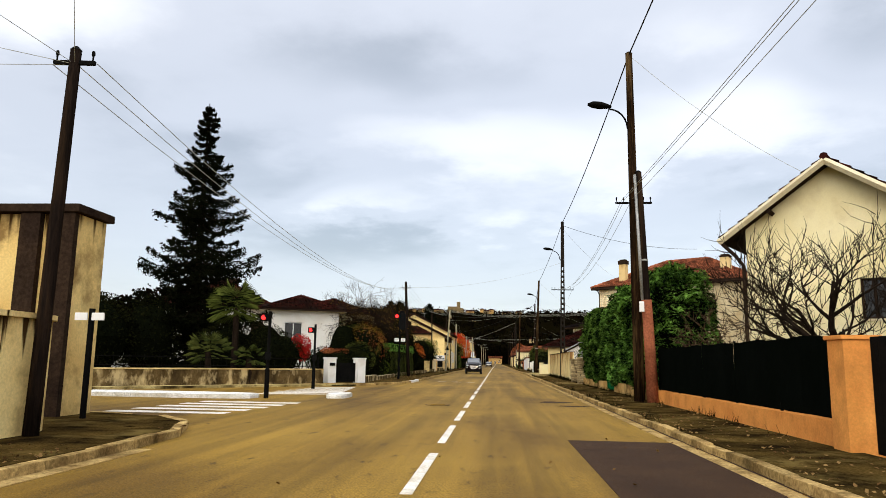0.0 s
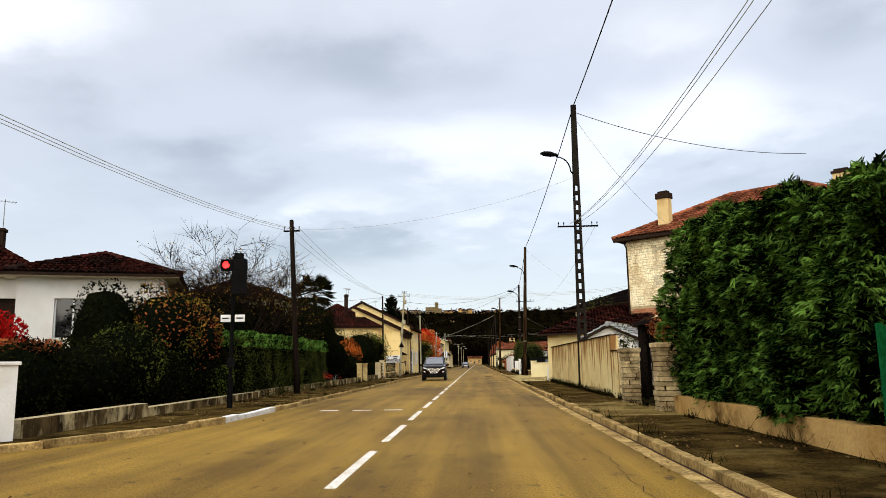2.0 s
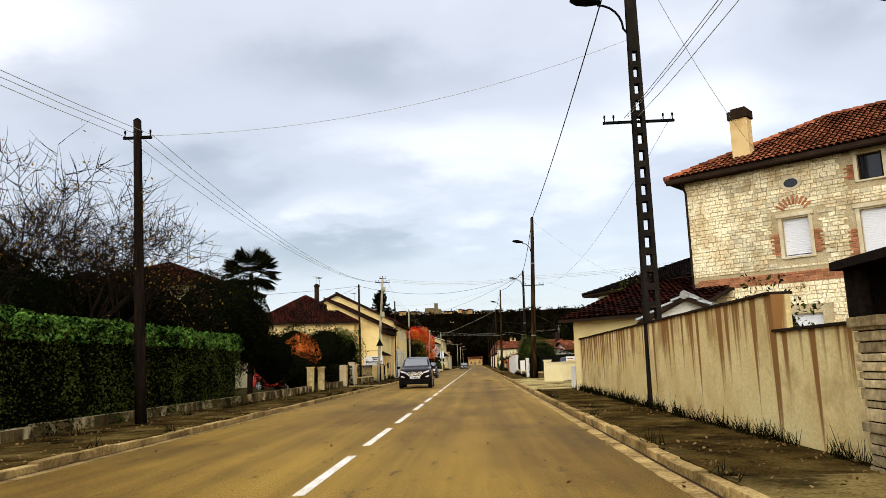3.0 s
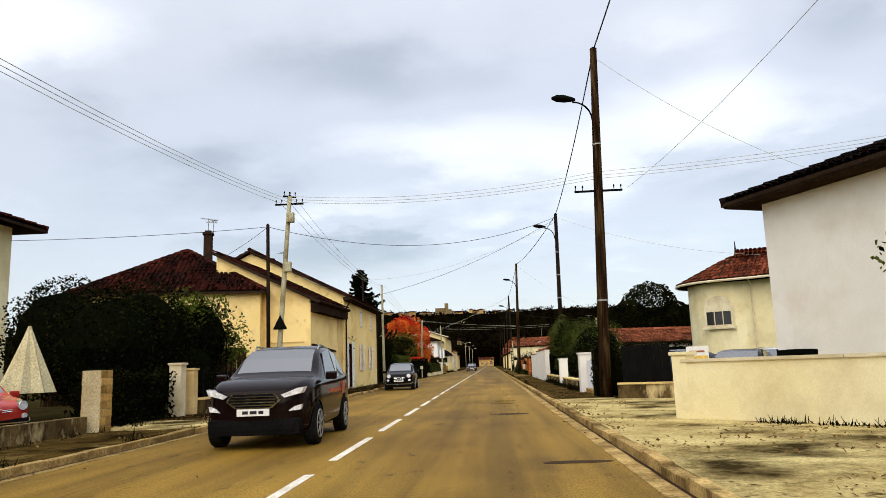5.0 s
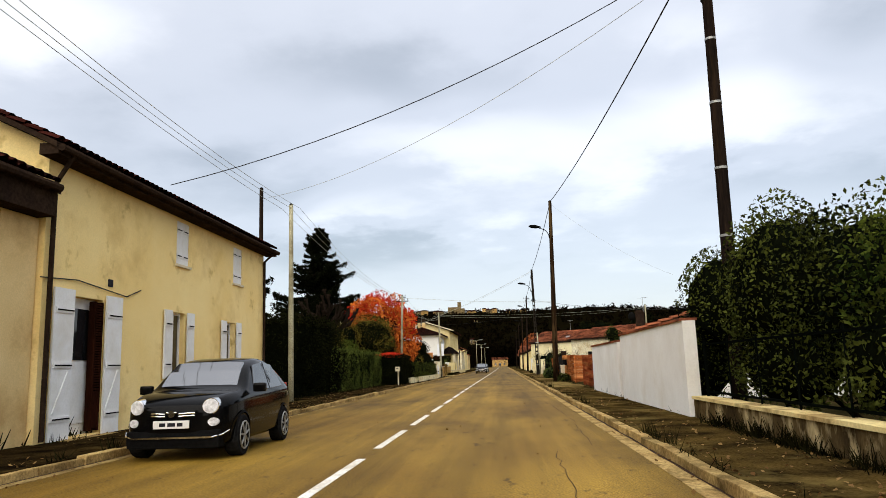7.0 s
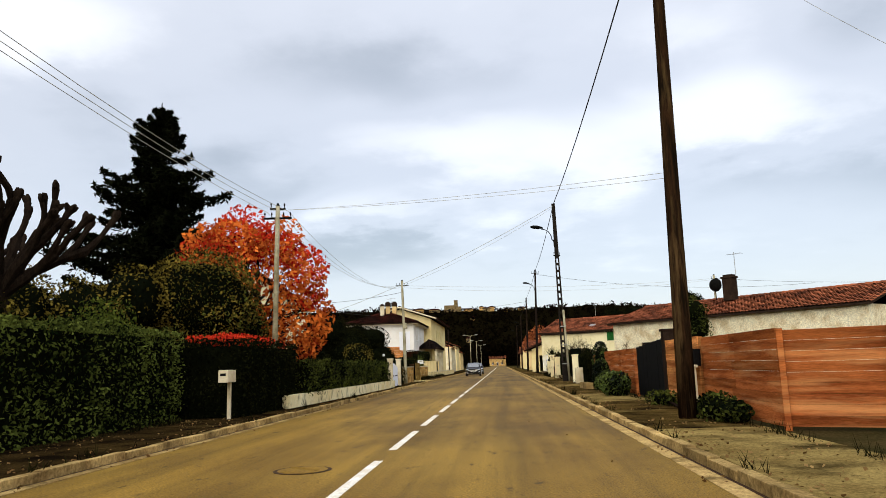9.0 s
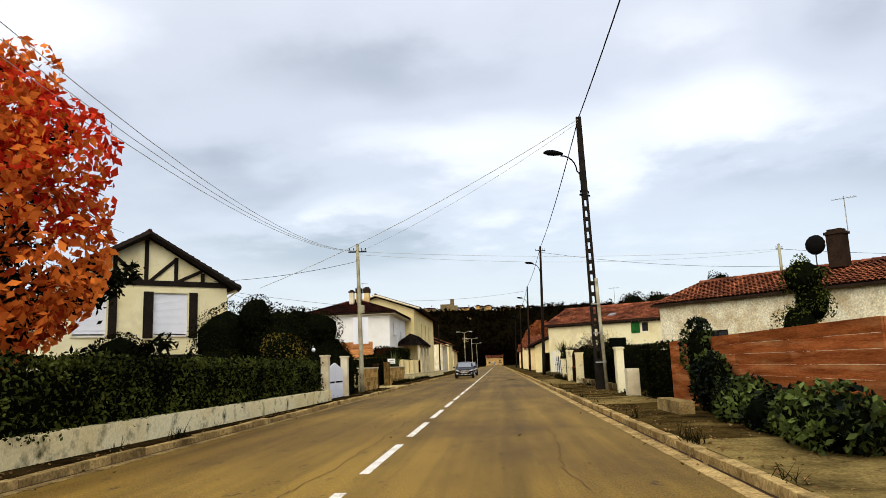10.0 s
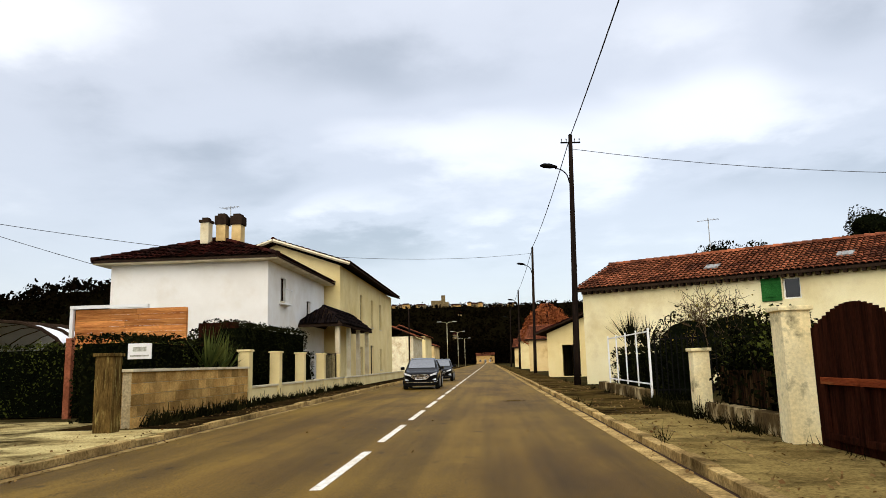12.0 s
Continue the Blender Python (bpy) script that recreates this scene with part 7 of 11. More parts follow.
# ---- walls, fences, gates ----
def garden_wall(label, pts, h, material, thick=0.22, coping=None, z0=0.08, name="garden_wall", cop_h=0.05):
    """A wall along a plan line, with an optional coping of its own."""
    t = thing(name, label, "wall", at=(pts[0][0], pts[0][1], z0))
    bm, bc = bmesh.new(), bmesh.new()
    hs = h if isinstance(h, (list, tuple)) else [h] * (len(pts) - 1)
    for p, q, hh in zip(pts, pts[1:], hs):
        F, l = face_between(p, q)
        fbox(bm, F, 0, l, z0 - 0.15, hh, -thick / 2, thick / 2)
        if coping:
            n = max(1, int(l / 0.9))
            for k in range(n):
                fbox(bc, F, l * k / n + 0.004, l * (k + 1) / n - 0.004, hh + 0.001, hh + cop_h + random.uniform(0, 0.008), -thick / 2 - 0.04, thick / 2 + 0.04)
    part("wall", bm, material, t)
    if coping:
        part("coping", bc, coping, t)
    return t


def gate_post(label, x, y, w, h, material, cap=None, turn=0.0, name="gate_post", group="gate posts", d=None):
    t = thing(name, label, "gate post", group, at=(x, y, 0.1))
    F = Face(x, y, turn)
    d = d or w
    bm = bmesh.new()
    fbox(bm, F, -w / 2, w / 2, 0.0, h, -d / 2, d / 2, 0.015)
    part("post", bm, material, t)
    bm = bmesh.new()
    fbox(bm, F, -w / 2 - 0.035, w / 2 + 0.035, h, h + 0.06, -d / 2 - 0.035, d / 2 + 0.035, 0.015)
    part("cap", bm, cap or material, t)
    return t


def bar_fence(label, p, q, z0, z1, material, gap=0.12, r=0.009, name="railing", spear=False, base=None):
    """Upright bars between two rails; every bar is a part of its own."""
    F, l = face_between(p, q)
    t = thing(name, label, "fence", at=(p[0], p[1], z0))
    bm = bmesh.new()
    for v in (z0 + 0.08, z1 - 0.1):
        fbox(bm, F, 0, l, v, v + 0.035, -0.012, 0.012)
    for u in (0.0, l):
        fbox(bm, F, u - 0.025, u + 0.025, 0.05, z1, -0.025, 0.025)
    part("rail", bm, material, t)
    bm = bmesh.new()
    tube(bm, [(0, 0, 0), (0, 0, z1 - z0 - 0.03), (0, 0, z1 - z0 + (0.06 if spear else 0))], [r, r, r * 0.2 if spear else r], 6)
    me = bpy.data.meshes.new("bar")
    bm.to_mesh(me)
    bm.free()
    me.materials.append(material)
    n = int(l / gap)
    for k in range(1, n):
        o = new("bar", me)
        o.parent = t
        o.location = F(l * k / n, z0) - t.location
    return t


def plank_fence(label, p, q, z0, z1, material, rows=9, name="plank_fence", length=2.4, seed=1):
    """Horizontal boards nailed on posts, each board its own piece."""
    rng = random.Random(seed)
    F, l = face_between(p, q)
    t = thing(name, label, "fence", at=(p[0], p[1], z0))
    h = (z1 - z0) / rows
    nb = max(1, round(l / length))
    for i in range(nb + 1):
        bm = bmesh.new()
        u = min(max(l * i / nb, 0.05), l - 0.05)
        fbox(bm, F, u - 0.045, u + 0.045, 0.05, z1 - 0.01, -0.1, -0.012)
        part("fence_post", bm, material, t)
    for r in range(rows):
        s = rng.uniform(-0.3, 0.3) if rows > 5 else 0
        cuts = [0] + [min(max(l * i / nb + s, 0.1), l - 0.1) for i in range(1, nb)] + [l]
        for a, b in zip(cuts, cuts[1:]):
            bm = bmesh.new()
            o = rng.uniform(0, 0.008)
            fbox(bm, F, a + 0.004, b - 0.004, z0 + r * h + 0.002, z0 + (r + 1) * h - 0.002, o - 0.01, o + 0.018, 0.004)
            part("plank", bm, material, t)
    return t


def upright_boards(label, p, q, z0, z1, material, w=0.14, name="board_fence", ragged=0.0, category="fence", gap=0.008, top=None):
    F, l = face_between(p, q)
    t = thing(name, label, category, at=(p[0], p[1], z0))
    n = max(1, round(l / w))
    for v in (0.2, 0.8):
        bm = bmesh.new()
        c = z0 + (z1 - z0) * v
        fbox(bm, F, 0, l, c - 0.04, c + 0.04, -0.06, -0.014)
        part("rail", bm, material, t)
    for k in range(n):
        bm = bmesh.new()
        zt = z1 + (top(k / (n - 1)) if top and n > 1 else 0) - random.uniform(0, ragged)
        fbox(bm, F, l * k / n + gap / 2, l * (k + 1) / n - gap / 2, z0, zt, -0.013, 0.013 + random.uniform(0, 0.004), 0.003)
        part("board", bm, material, t)
    return t


def screen_fence(label, p, q, z0, z1, material, bay=2.5):
    """Dark windbreak cloth stretched between posts."""
    F, l = face_between(p, q)
    t = thing("screen_fence", label, "fence", at=(p[0], p[1], z0))
    n = max(1, round(l / bay))
    for k in range(n + 1):
        bm = bmesh.new()
        tube(bm, [F(l * k / n, 0.05), F(l * k / n, z1 + 0.03)], 0.025, 6)
        part("fence_post", bm, M["blackmetal"], t)
    for k in range(n):
        bm = bmesh.new()
        m = 10
        lo = [bm.verts.new(F(l * (k + i / m) / n, z0, 0.03 + 0.015 * math.sin(i * 1.3 + k))) for i in range(m + 1)]
        hi = [bm.verts.new(F(l * (k + i / m) / n, z1 + 0.015 * math.sin(i * 0.9 + k), 0.03 + 0.02 * math.sin(i * 1.1 + k * 2))) for i in range(m + 1)]
        for i in range(m):
            bm.faces.new((lo[i], lo[i + 1], hi[i + 1], hi[i]))
        r = bmesh.ops.extrude_face_region(bm, geom=bm.faces[:])
        d = F(0, 0, -0.012) - F(0, 0, 0)
        bmesh.ops.translate(bm, verts=[v for v in r["geom"] if isinstance(v, bmesh.types.BMVert)], vec=d)
        part("screen_panel", bm, material, t)
    return t


def block_wall(label, p, q, z0, rows, bh, bl, material, thick=0.2, coping=None, depth=0.012, seed=3, name="block_wall", uneven=0.0):
    """A wall whose blocks stand a little proud of recessed joints, each its own piece."""
    rng = random.Random(seed)
    F, l = face_between(p, q)
    t = thing(name, label, "wall", at=(p[0], p[1], z0))
    bm = bmesh.new()
    fbox(bm, F, 0, l, z0 - 0.2, z0 + rows * bh, -thick / 2 + depth, thick / 2 - depth)
    part("mortar", bm, M["mortar"], t)
    for r in range(rows):
        u = -(bl / 2 if r % 2 else 0)
        while u < l - 0.02:
            w = bl * (1 + rng.uniform(-uneven, uneven))
            a, b = max(u, 0) + 0.006, min(u + w, l) - 0.006
            if b - a > 0.03:
                bm = bmesh.new()
                e = rng.uniform(0, depth * 0.5)
                fbox(bm, F, a, b, z0 + r * bh + 0.006, z0 + (r + 1) * bh - 0.006, -thick / 2 - e, thick / 2 + e)
                part("block", bm, material, t)
            u += w
    if coping:
        bm = bmesh.new()
        fbox(bm, F, -0.05, l + 0.05, z0 + rows * bh + 0.002, z0 + rows * bh + 0.06, -thick / 2 - 0.05, thick / 2 + 0.05, 0.01)
        part("coping", bm, coping, t)
    return t


# ---- left side, from the first corner ----
# beige corner wall and a framed building behind it
t = thing("garden_wall", "beige rendered rounded corner wall with a coping", "wall", at=(-6.9, 8, 0.1))
arc = [(-6.65, -6.0), (-6.65, 9.2)] + [(-7.75 + 1.1 * math.cos(a), 9.9 + 1.1 * math.sin(a) * 1.1) for a in (k * math.pi / 16 for k in range(0, 7))] + [(-8.3, 11.6)]
bm, bc = bmesh.new(), bmesh.new()
for p, q in zip(arc, arc[1:]):
    F, l = face_between(p, q)
    fbox(bm, F, -0.01, l + 0.01, 0.0, 1.75, -0.28, 0.0)
    fbox(bc, F, -0.02, l + 0.02, 1.752, 1.83, -0.34, 0.06)
part("wall", bm, M["smear_low"], t)
part("coping", bc, M["oldwall"], t)
t = thing("building", "beige panelled shed with dark posts and a flat dark roof", "building", at=(-12, 12, 0.06))
bm = bmesh.new()
box(bm, -20, -8.1, 13.0, 14.0, 0.0, 3.95)
part("wall", bm, M["smear"], t)
for x in (-8.28, -8.98, -10.1, -11.3, -12.5, -13.7):
    bm = bmesh.new()
    box(bm, x - 0.2, x + 0.2, 12.86, 12.997, 0.05, 3.95)
    part("post", bm, M["roofwood"], t)
bm = bmesh.new()
box(bm, -20.2, -7.98, 12.8, 14.1, 3.96, 4.12, 0.02)
part("roof", bm, M["roofwood"], t)

# signpost with two blank-backed plates at the kerb
t = thing("sign_post", "dark post carrying two small white sign plates", "sign post", at=(-7.47, 12.7, 0.1))
bm = bmesh.new()
tube(bm, [(-7.47, 12.7, 0), (-7.47, 12.7, 2.1)], 0.055, 10)
part("post", bm, M["blackmetal"], t)
for x in (-7.62, -7.30):
    bm = bmesh.new()
    box(bm, x - 0.12, x + 0.12, 12.6, 12.63, 1.88, 2.02, 0.01)
    part("sign_plate", bm, M["signwhite"], t)


def signal(label, x, y, h, lamp_z, plates=None, big=False):
    """A traffic signal: post, black housing with a hooded red lens."""
    t = thing("traffic_light", label, "traffic light", "traffic lights", at=(x, y, 0.12))
    bm = bmesh.new()
    tube(bm, [(x, y, 0), (x, y, 0.9), (x, y, 0.95), (x, y, h)], [0.075, 0.075, 0.05, 0.05], 10)
    part("post", bm, M["blackmetal"], t)
    s = 0.16 if big else 0.12
    bm = bmesh.new()
    box(bm, x - s - 0.18, x + s - 0.18, y - 0.12, y + 0.1, lamp_z - s, lamp_z + s, 0.03)
    hs = part("housing", bm, M["plastic"], t)
    bm = bmesh.new()
    tube(bm, [(x - 0.18, y - 0.13, lamp_z), (x - 0.18, y - 0.115, lamp_z)], s * 0.62, 16)
    part("lens", bm, M["red_lamp"], hs, "lit red signal lens")
    bm = bmesh.new()
    n = 10
    for k in range(n):
        a0, a1 = math.pi * k / n, math.pi * (k + 1) / n
        vs = [bm.verts.new((x - 0.18 + s * 0.75 * math.cos(a), yy, lamp_z + s * 0.75 * math.sin(a))) for a, yy in ((a0, y - 0.12), (a1, y - 0.12), (a1, y - 0.27), (a0, y - 0.27))]
        bm.faces.new(vs)
    part("visor", bm, M["plastic"], hs)
    if big:
        bm = bmesh.new()
        box(bm, x - 0.02, x + 0.36, y - 0.1, y + 0.12, lamp_z - 0.85, lamp_z + 0.18, 0.05)
        box(bm, x + 0.02, x + 0.26, y - 0.08, y + 0.1, lamp_z + 0.18, lamp_z + 0.34, 0.04)
        part("signal_head", bm, M["plastic"], t)
    if plates:
        for dx in (-0.16, 0.24):
            bm = bmesh.new()
            box(bm, x + dx - 0.14, x + dx + 0.14, y - 0.09, y - 0.06, plates, plates + 0.2, 0.015)
            part("sign_plate", bm, M["signwhite"], t)
            bm = bmesh.new()
            box(bm, x + dx - 0.09, x + dx + 0.09, y - 0.094, y - 0.0905, plates + 0.08, plates + 0.12)
            part("sign_bar", bm, M["ink"], t)
    bm = bmesh.new()
    box(bm, x - 0.08, x + 0.08, y - 0.1, y + 0.08, 1.2, 1.45, 0.02)
    part("push_box", bm, M["plastic"], t)
    return t


signal("black pedestrian signal showing red on the traffic island", -7.3, 22.6, 2.75, 2.55)
signal("black pedestrian signal showing red beside the crossing", -7.85, 30.6, 2.75, 2.5)
signal("tall black traffic light with a red lens and white plates", -6.15, 45.1, 4.3, 4.05, plates=2.45, big=True)

# corner garden
garden_wall("low stained stone garden wall round the corner plot", [(-34, 22.4), (-16.5, 25.9), (-8.55, 34.9)], 0.75, M["grime"], 0.3, M["oldwall"])
block_wall("low stained stone garden wall along the street", (-6.98, 37.1), (-7.15, 42), 0.1, 1, 0.32, 0.5, M["grime"], 0.3, uneven=0.6, depth=0.02, seed=21)
block_wall("low stained stone garden wall along the street", (-7.15, 42.05), (-7.5, 52), 0.1, 1, 0.22, 0.5, M["grime"], 0.3, uneven=0.6, depth=0.02, seed=22)
block_wall("low stained stone garden wall along the street", (-7.62, 52.05), (-7.56, 63.8), 0.1, 1, 0.25, 0.5, M["grime"], 0.3, uneven=0.6, depth=0.02, seed=23)
pavement("pavement", [(-35, 21), (-16.2, 24.5), (-7.4, 34.6), (-8.6, 34.85), (-16.5, 25.75), (-34, 22.2)][::1], M["pale"], "pale pavement along the corner plot", 0.1)
bm = bmesh.new()
slab(bm, [(-60, 34.2), (-60, 20), (-34, 22.5), (-16.5, 26.0), (-9.0, 34.2)], -0.1, 0.10)
tagged(part("lawn", bm, M["grass"]), "rough garden lawn behind the corner wall", "lawn", kind="structure")
for x, y in ((-8.3, 35.5), (-7.05, 36.75)):
    gate_post("white painted square gate post", x, y, 0.46, 1.3, M["whitepaint"], turn=45)
t = thing("letterbox", "small black letterbox on a white gate post", "letterbox", at=(-8.2, 35.2, 0.9))
bm = bmesh.new()
fbox(bm, Face(-8.3, 35.5, 45), -0.15, 0.15, 0.95, 1.1, 0.232, 0.27, 0.01)
part("box", bm, M["plastic"], t)
upright_boards("black metal garden gate between white posts", (-8.12, 35.7), (-7.23, 36.58), 0.15, 1.1, M["blackmetal"], 0.11, "garden_gate", category="gate")
bar_fence("thin dark railing on the corner wall", (-16.3, 26.1), (-8.7, 34.7), 0.82, 1.35, M["blackmetal"], 0.6)
bar_fence("thin dark railing on the corner wall", (-33.5, 22.55), (-16.6, 25.95), 0.82, 1.35, M["blackmetal"], 0.9)

spruce("spruce_tree", "tall dark spruce in the corner garden", (-17.0, 39.2), 16.1, 4.9, seed=4, whorl=0.5, dense=2.0, bare=0.03, size=0.24)


def palm(label, x, y, h, r=1.3, n=26, seed=1, frond=None, trunk_r=0.14):
    rng = np.random.RandomState(seed)
    t = thing("palm_tree", label, "palm tree", at=(x, y, 0.1))
    bm = bmesh.new()
    tube(bm, [(x, y, 0), (x + 0.05, y, h * 0.5), (x, y, h)], [trunk_r, trunk_r * 1.1, trunk_r * 0.8], 9)
    part("trunk", bm, M["bark"], t)
    V = []
    for k in range(n):
        a, el = 2 * math.pi * rng.random(), rng.uniform(-0.6, 1.3)
        d = np.array([math.cos(a) * math.cos(el), math.sin(a) * math.cos(el), math.sin(el)])
        side = np.array([-math.sin(a), math.cos(a), 0])
        c0 = np.array([x, y, h]) + d * r * 0.55
        for j in range(13):
            f = (j - 6) / 6 * 1.25
            tip = d * math.cos(f) + side * math.sin(f) - np.array([0, 0, 0.18 * abs(f)])
            b = np.cross(tip, side if abs(f) < 0.8 else d)
            b /= np.linalg.norm(b) + 1e-9
            e = c0 + tip * r * 0.5
            V.append((c0, c0 + tip * r * 0.25 + b * 0.03, e - np.array([0, 0, 0.05]), c0 + tip * r * 0.25 - b * 0.03))
        b = np.array([x, y, h])
        V.append((b, b + d * r * 0.3 + side * 0.012, c0, b + d * r * 0.3 - side * 0.012))
    quads("fronds", np.array(V), frond or LEAF["palm"], t)
    return t


palm("fan palm under the spruce in the garden", -12.4, 33.2, 3.7, 1.4, 52, 2, LEAF["hedge"])
palm("low young fan palm by the garden wall", -12.9, 31.4, 1.5, 1.1, 22, 3)
palm("low young fan palm by the garden wall", -11.2, 31.9, 1.2, 0.8, 18, 5)
bush("garden_bush", "round dark evergreen bush behind the corner wall", [(-10.7, 34.2, 1.4, 1.4, 1.4, 1.2), (-11.6, 35, 1.8, 1.3, 1.3, 1.3), (-13.5, 35, 1.5, 1.8, 1.6, 1.5)], LEAF["dark"], 0.1, 150, 3)
bush("garden_bush", "dark evergreen shrubs at the back of the corner garden", [(-20, 34, 2.2, 2.2, 2.0, 2.3), (-23.5, 35, 2.6, 2.4, 2.2, 2.8), (-18, 36, 2.2, 1.6, 1.6, 2.2)], LEAF["dark"], 0.13, 90, 5)
tree("garden_tree", "dark evergreen tree beside the orange-roofed house", (-25, 40), 6, 0.2, [(0, 0, 4, 2.2, 2.2, 2.0), (-1.5, 0.5, 3, 2, 2, 1.8), (1.8, -0.5, 3.0, 1.8, 1.8, 1.8), (0.3, 0, 5.3, 1.3, 1.3, 1.2)], LEAF["dark"], 0.16, 70, 6)
tree("garden_tree", "dark evergreen tree beside the orange-roofed house", (-30, 41), 6, 0.2, [(0, 0, 3.8, 2.4, 2.2, 2.2), (-2.5, 0.5, 3, 2.2, 2, 2.0), (2, -0.5, 3.0, 1.8, 1.8, 1.8)], LEAF["dark"], 0.16, 70, 8)
bush("red_shrub", "small bright red shrub in front of the villa", [(-12.3, 44.3, 2.0, 0.75, 0.75, 0.7), (-12.0, 44.2, 1.5, 0.5, 0.5, 0.5)], LEAF["crimson"], 0.12, 300, 4, core=False)
bush("garden_bush", "dark olive shrubs behind the low wall", [(-8.6, 46.2, 1.7, 1.0, 1.6, 1.4), (-8.4, 43.8, 1.4, 1.0, 1.3, 1.0), (-10.0, 50.5, 2.3, 1.3, 1.8, 1.5)], LEAF["laurel"], 0.09, 190, 7)
bush("garden_bush", "dark evergreen shrubs by the gate", [(-8.6, 39.6, 0.9, 0.9, 1.3, 0.9), (-8.5, 41.8, 1.0, 1.0, 1.6, 0.95), (-10.3, 43, 1.1, 1.2, 1.7, 0.9), (-8.3, 44.6, 0.9, 0.9, 2.0, 0.9), (-8.4, 48.4, 1.0, 0.9, 2.2, 1.2)], LEAF["dark"], 0.09, 200, 9)
bush("garden_bush", "dark shrub with reddish top growth by the gate", [(-9.3, 40.6, 1.75, 0.8, 0.8, 0.18)], LEAF["russet"], 0.09, 160, 109, core=False)
bush("evergreen_shrubs", "tall dark shrubs behind the low stone wall", [(-9.7, 44.9, 2.0, 1.0, 1.0, 1.75), (-9.0, 46.6, 2.0, 1.1, 1.4, 1.6), (-9.1, 49.0, 2.0, 1.2, 1.5, 1.5)], LEAF["dark"], 0.1, 170, 111, amp=0.3)
bush("golden_bush", "golden-brown autumn bush above the low wall", [(-8.5, 46.2, 2.5, 1.1, 1.3, 1.1), (-8.7, 48.4, 2.6, 1.0, 1.3, 0.9)], LEAF["gold"], 0.085, 60, 11, amp=0.5)
bush("russet_bush", "russet autumn leaves among dark shrubs", [(-8.3, 45.6, 2.4, 0.8, 1.0, 1.0), (-8.2, 47.6, 2.0, 0.9, 1.2, 0.9)], LEAF["russet"], 0.085, 60, 113, amp=0.5)
green_hedge = hedge("hedge", "clipped green hedge with a dark shaded side", -8.7, -7.45, 50.3, 63.8, 0.1, 2.2, LEAF["laurel"], 0.07, 380, 0.12, seed=12, group="street hedge")
rng_h = np.random.RandomState(112)
PH, NH = hedge_points(-8.72, -7.40, 50.25, 63.8, 1.92, 2.42, 15000, rng_h)
PH = PH + NH * (rough_shell(PH, 0.1, 1.3, 3.1) + rng_h.normal(0, 0.03, len(PH)))[:, None]
quads("young_growth", blades(PH, NH * 0.7 + np.array([0, 0, 0.8]), 0.085, rng=rng_h), LEAF["thuja"], green_hedge, "fresh green growth along the top")
bush("garden_bush", "small rounded yellow-green bush by the wall", [(-7.75, 48.4, 0.85, 0.55, 0.7, 0.5)], LEAF["privet"], 0.07, 260, 13)
bush("evergreen_shrubs", "tall dark evergreen shrubs behind the hedge", [(-9.9, 61, 2.7, 1.5, 2.2, 2.1), (-9.0, 64.5, 3.0, 1.4, 1.6, 2.0), (-9.0, 67.5, 3.2, 1.3, 1.6, 2.0), (-9.3, 70, 3.0, 1.2, 1.6, 1.9), (-10.8, 56.5, 2.7, 1.5, 1.8, 1.8), (-11.6, 61, 3.0, 1.6, 2.0, 1.9), (-8.8, 72.6, 1.7, 1.1, 1.3, 1.4), (-10.0, 59, 3.0, 0.9, 0.9, 1.0)], LEAF["dark"], 0.1, 150, 14)
bare_tree("bare_tree", "bare many-stemmed tree above dark shrubs", (-10.2, 57.6), 7.3, 0.17, 15, 4, 4, 9, 0.72, M["bark"], start=0.16, leaves=LEAF["gold"], leaf_n=2200)
bare_tree("bare_tree", "bare many-stemmed tree above dark shrubs", (-11.8, 58.5), 6.2, 0.15, 16, 4, 4, 7, 0.72, M["bark"], start=0.18, leaves=LEAF["olive"], leaf_n=350)
palm("dark palm above the shrubs", -10.7, 75.0, 6.2, 1.55, 110, 17, LEAF["dark"])
bush("orange_bush", "orange autumn shrub beside the pavement", [(-8.9, 78.5, 2.2, 1.0, 1.2, 1.0), (-8.4, 76.5, 1.6, 0.8, 0.9, 0.9)], LEAF["orange"], 0.1, 90, 18, core=False)
bush("garden_bush", "dark shrubs along the pavement", [(-8.4, 75.5, 1.1, 1.0, 1.4, 1.0), (-8.5, 77.6, 1.2, 0.9, 1.2, 1.0)], LEAF["dark"], 0.09, 150, 19)
block_wall("short brick gate post", (-7.0, 80.75), (-7.0, 81.2), 0.1, 8, 0.16, 0.45, M["block"], 0.42, name="gate_post")
for y in (73.6, 76.0):
    gate_post("weathered cream gate post", -7.25, y, 0.3, 1.25, M["oldwall"])
garden_wall("low stained wall along the pavement", [(-7.3, 64), (-7.25, 73.4)], 0.4, M["grime"], 0.25)
garden_wall("low stained wall along the pavement", [(-7.25, 76.2), (-7.1, 80.6)], 0.45, M["grime"], 0.25)
# parasol, red car behind, vine-covered trees
t = thing("parasol", "closed cream canvas parasol in a front yard", "parasol", at=(-10.1, 83.3, 0.06))
bm = bmesh.new()
tube(bm, [(-10.1, 83.3, 0.05), (-10.1, 83.3, 2.62)], 0.03, 8)
part("pole", bm, M["pole_wood"], t)
bm = bmesh.new()
n = 16
rings = []
for z, r in ((0.92, 0.60), (1.4, 0.43), (1.9, 0.25), (2.3, 0.11), (2.56, 0.03)):
    rings.append([bm.verts.new((-10.1 + math.cos(2 * math.pi * k / n) * r * (1.12 if k % 2 else 0.82), 83.3 + math.sin(2 * math.pi * k / n) * r * (1.12 if k % 2 else 0.82), z)) for k in range(n)])
for r, s in zip(rings, rings[1:]):
    for k in range(n):
        bm.faces.new((r[k], r[(k + 1) % n], s[(k + 1) % n], s[k]))
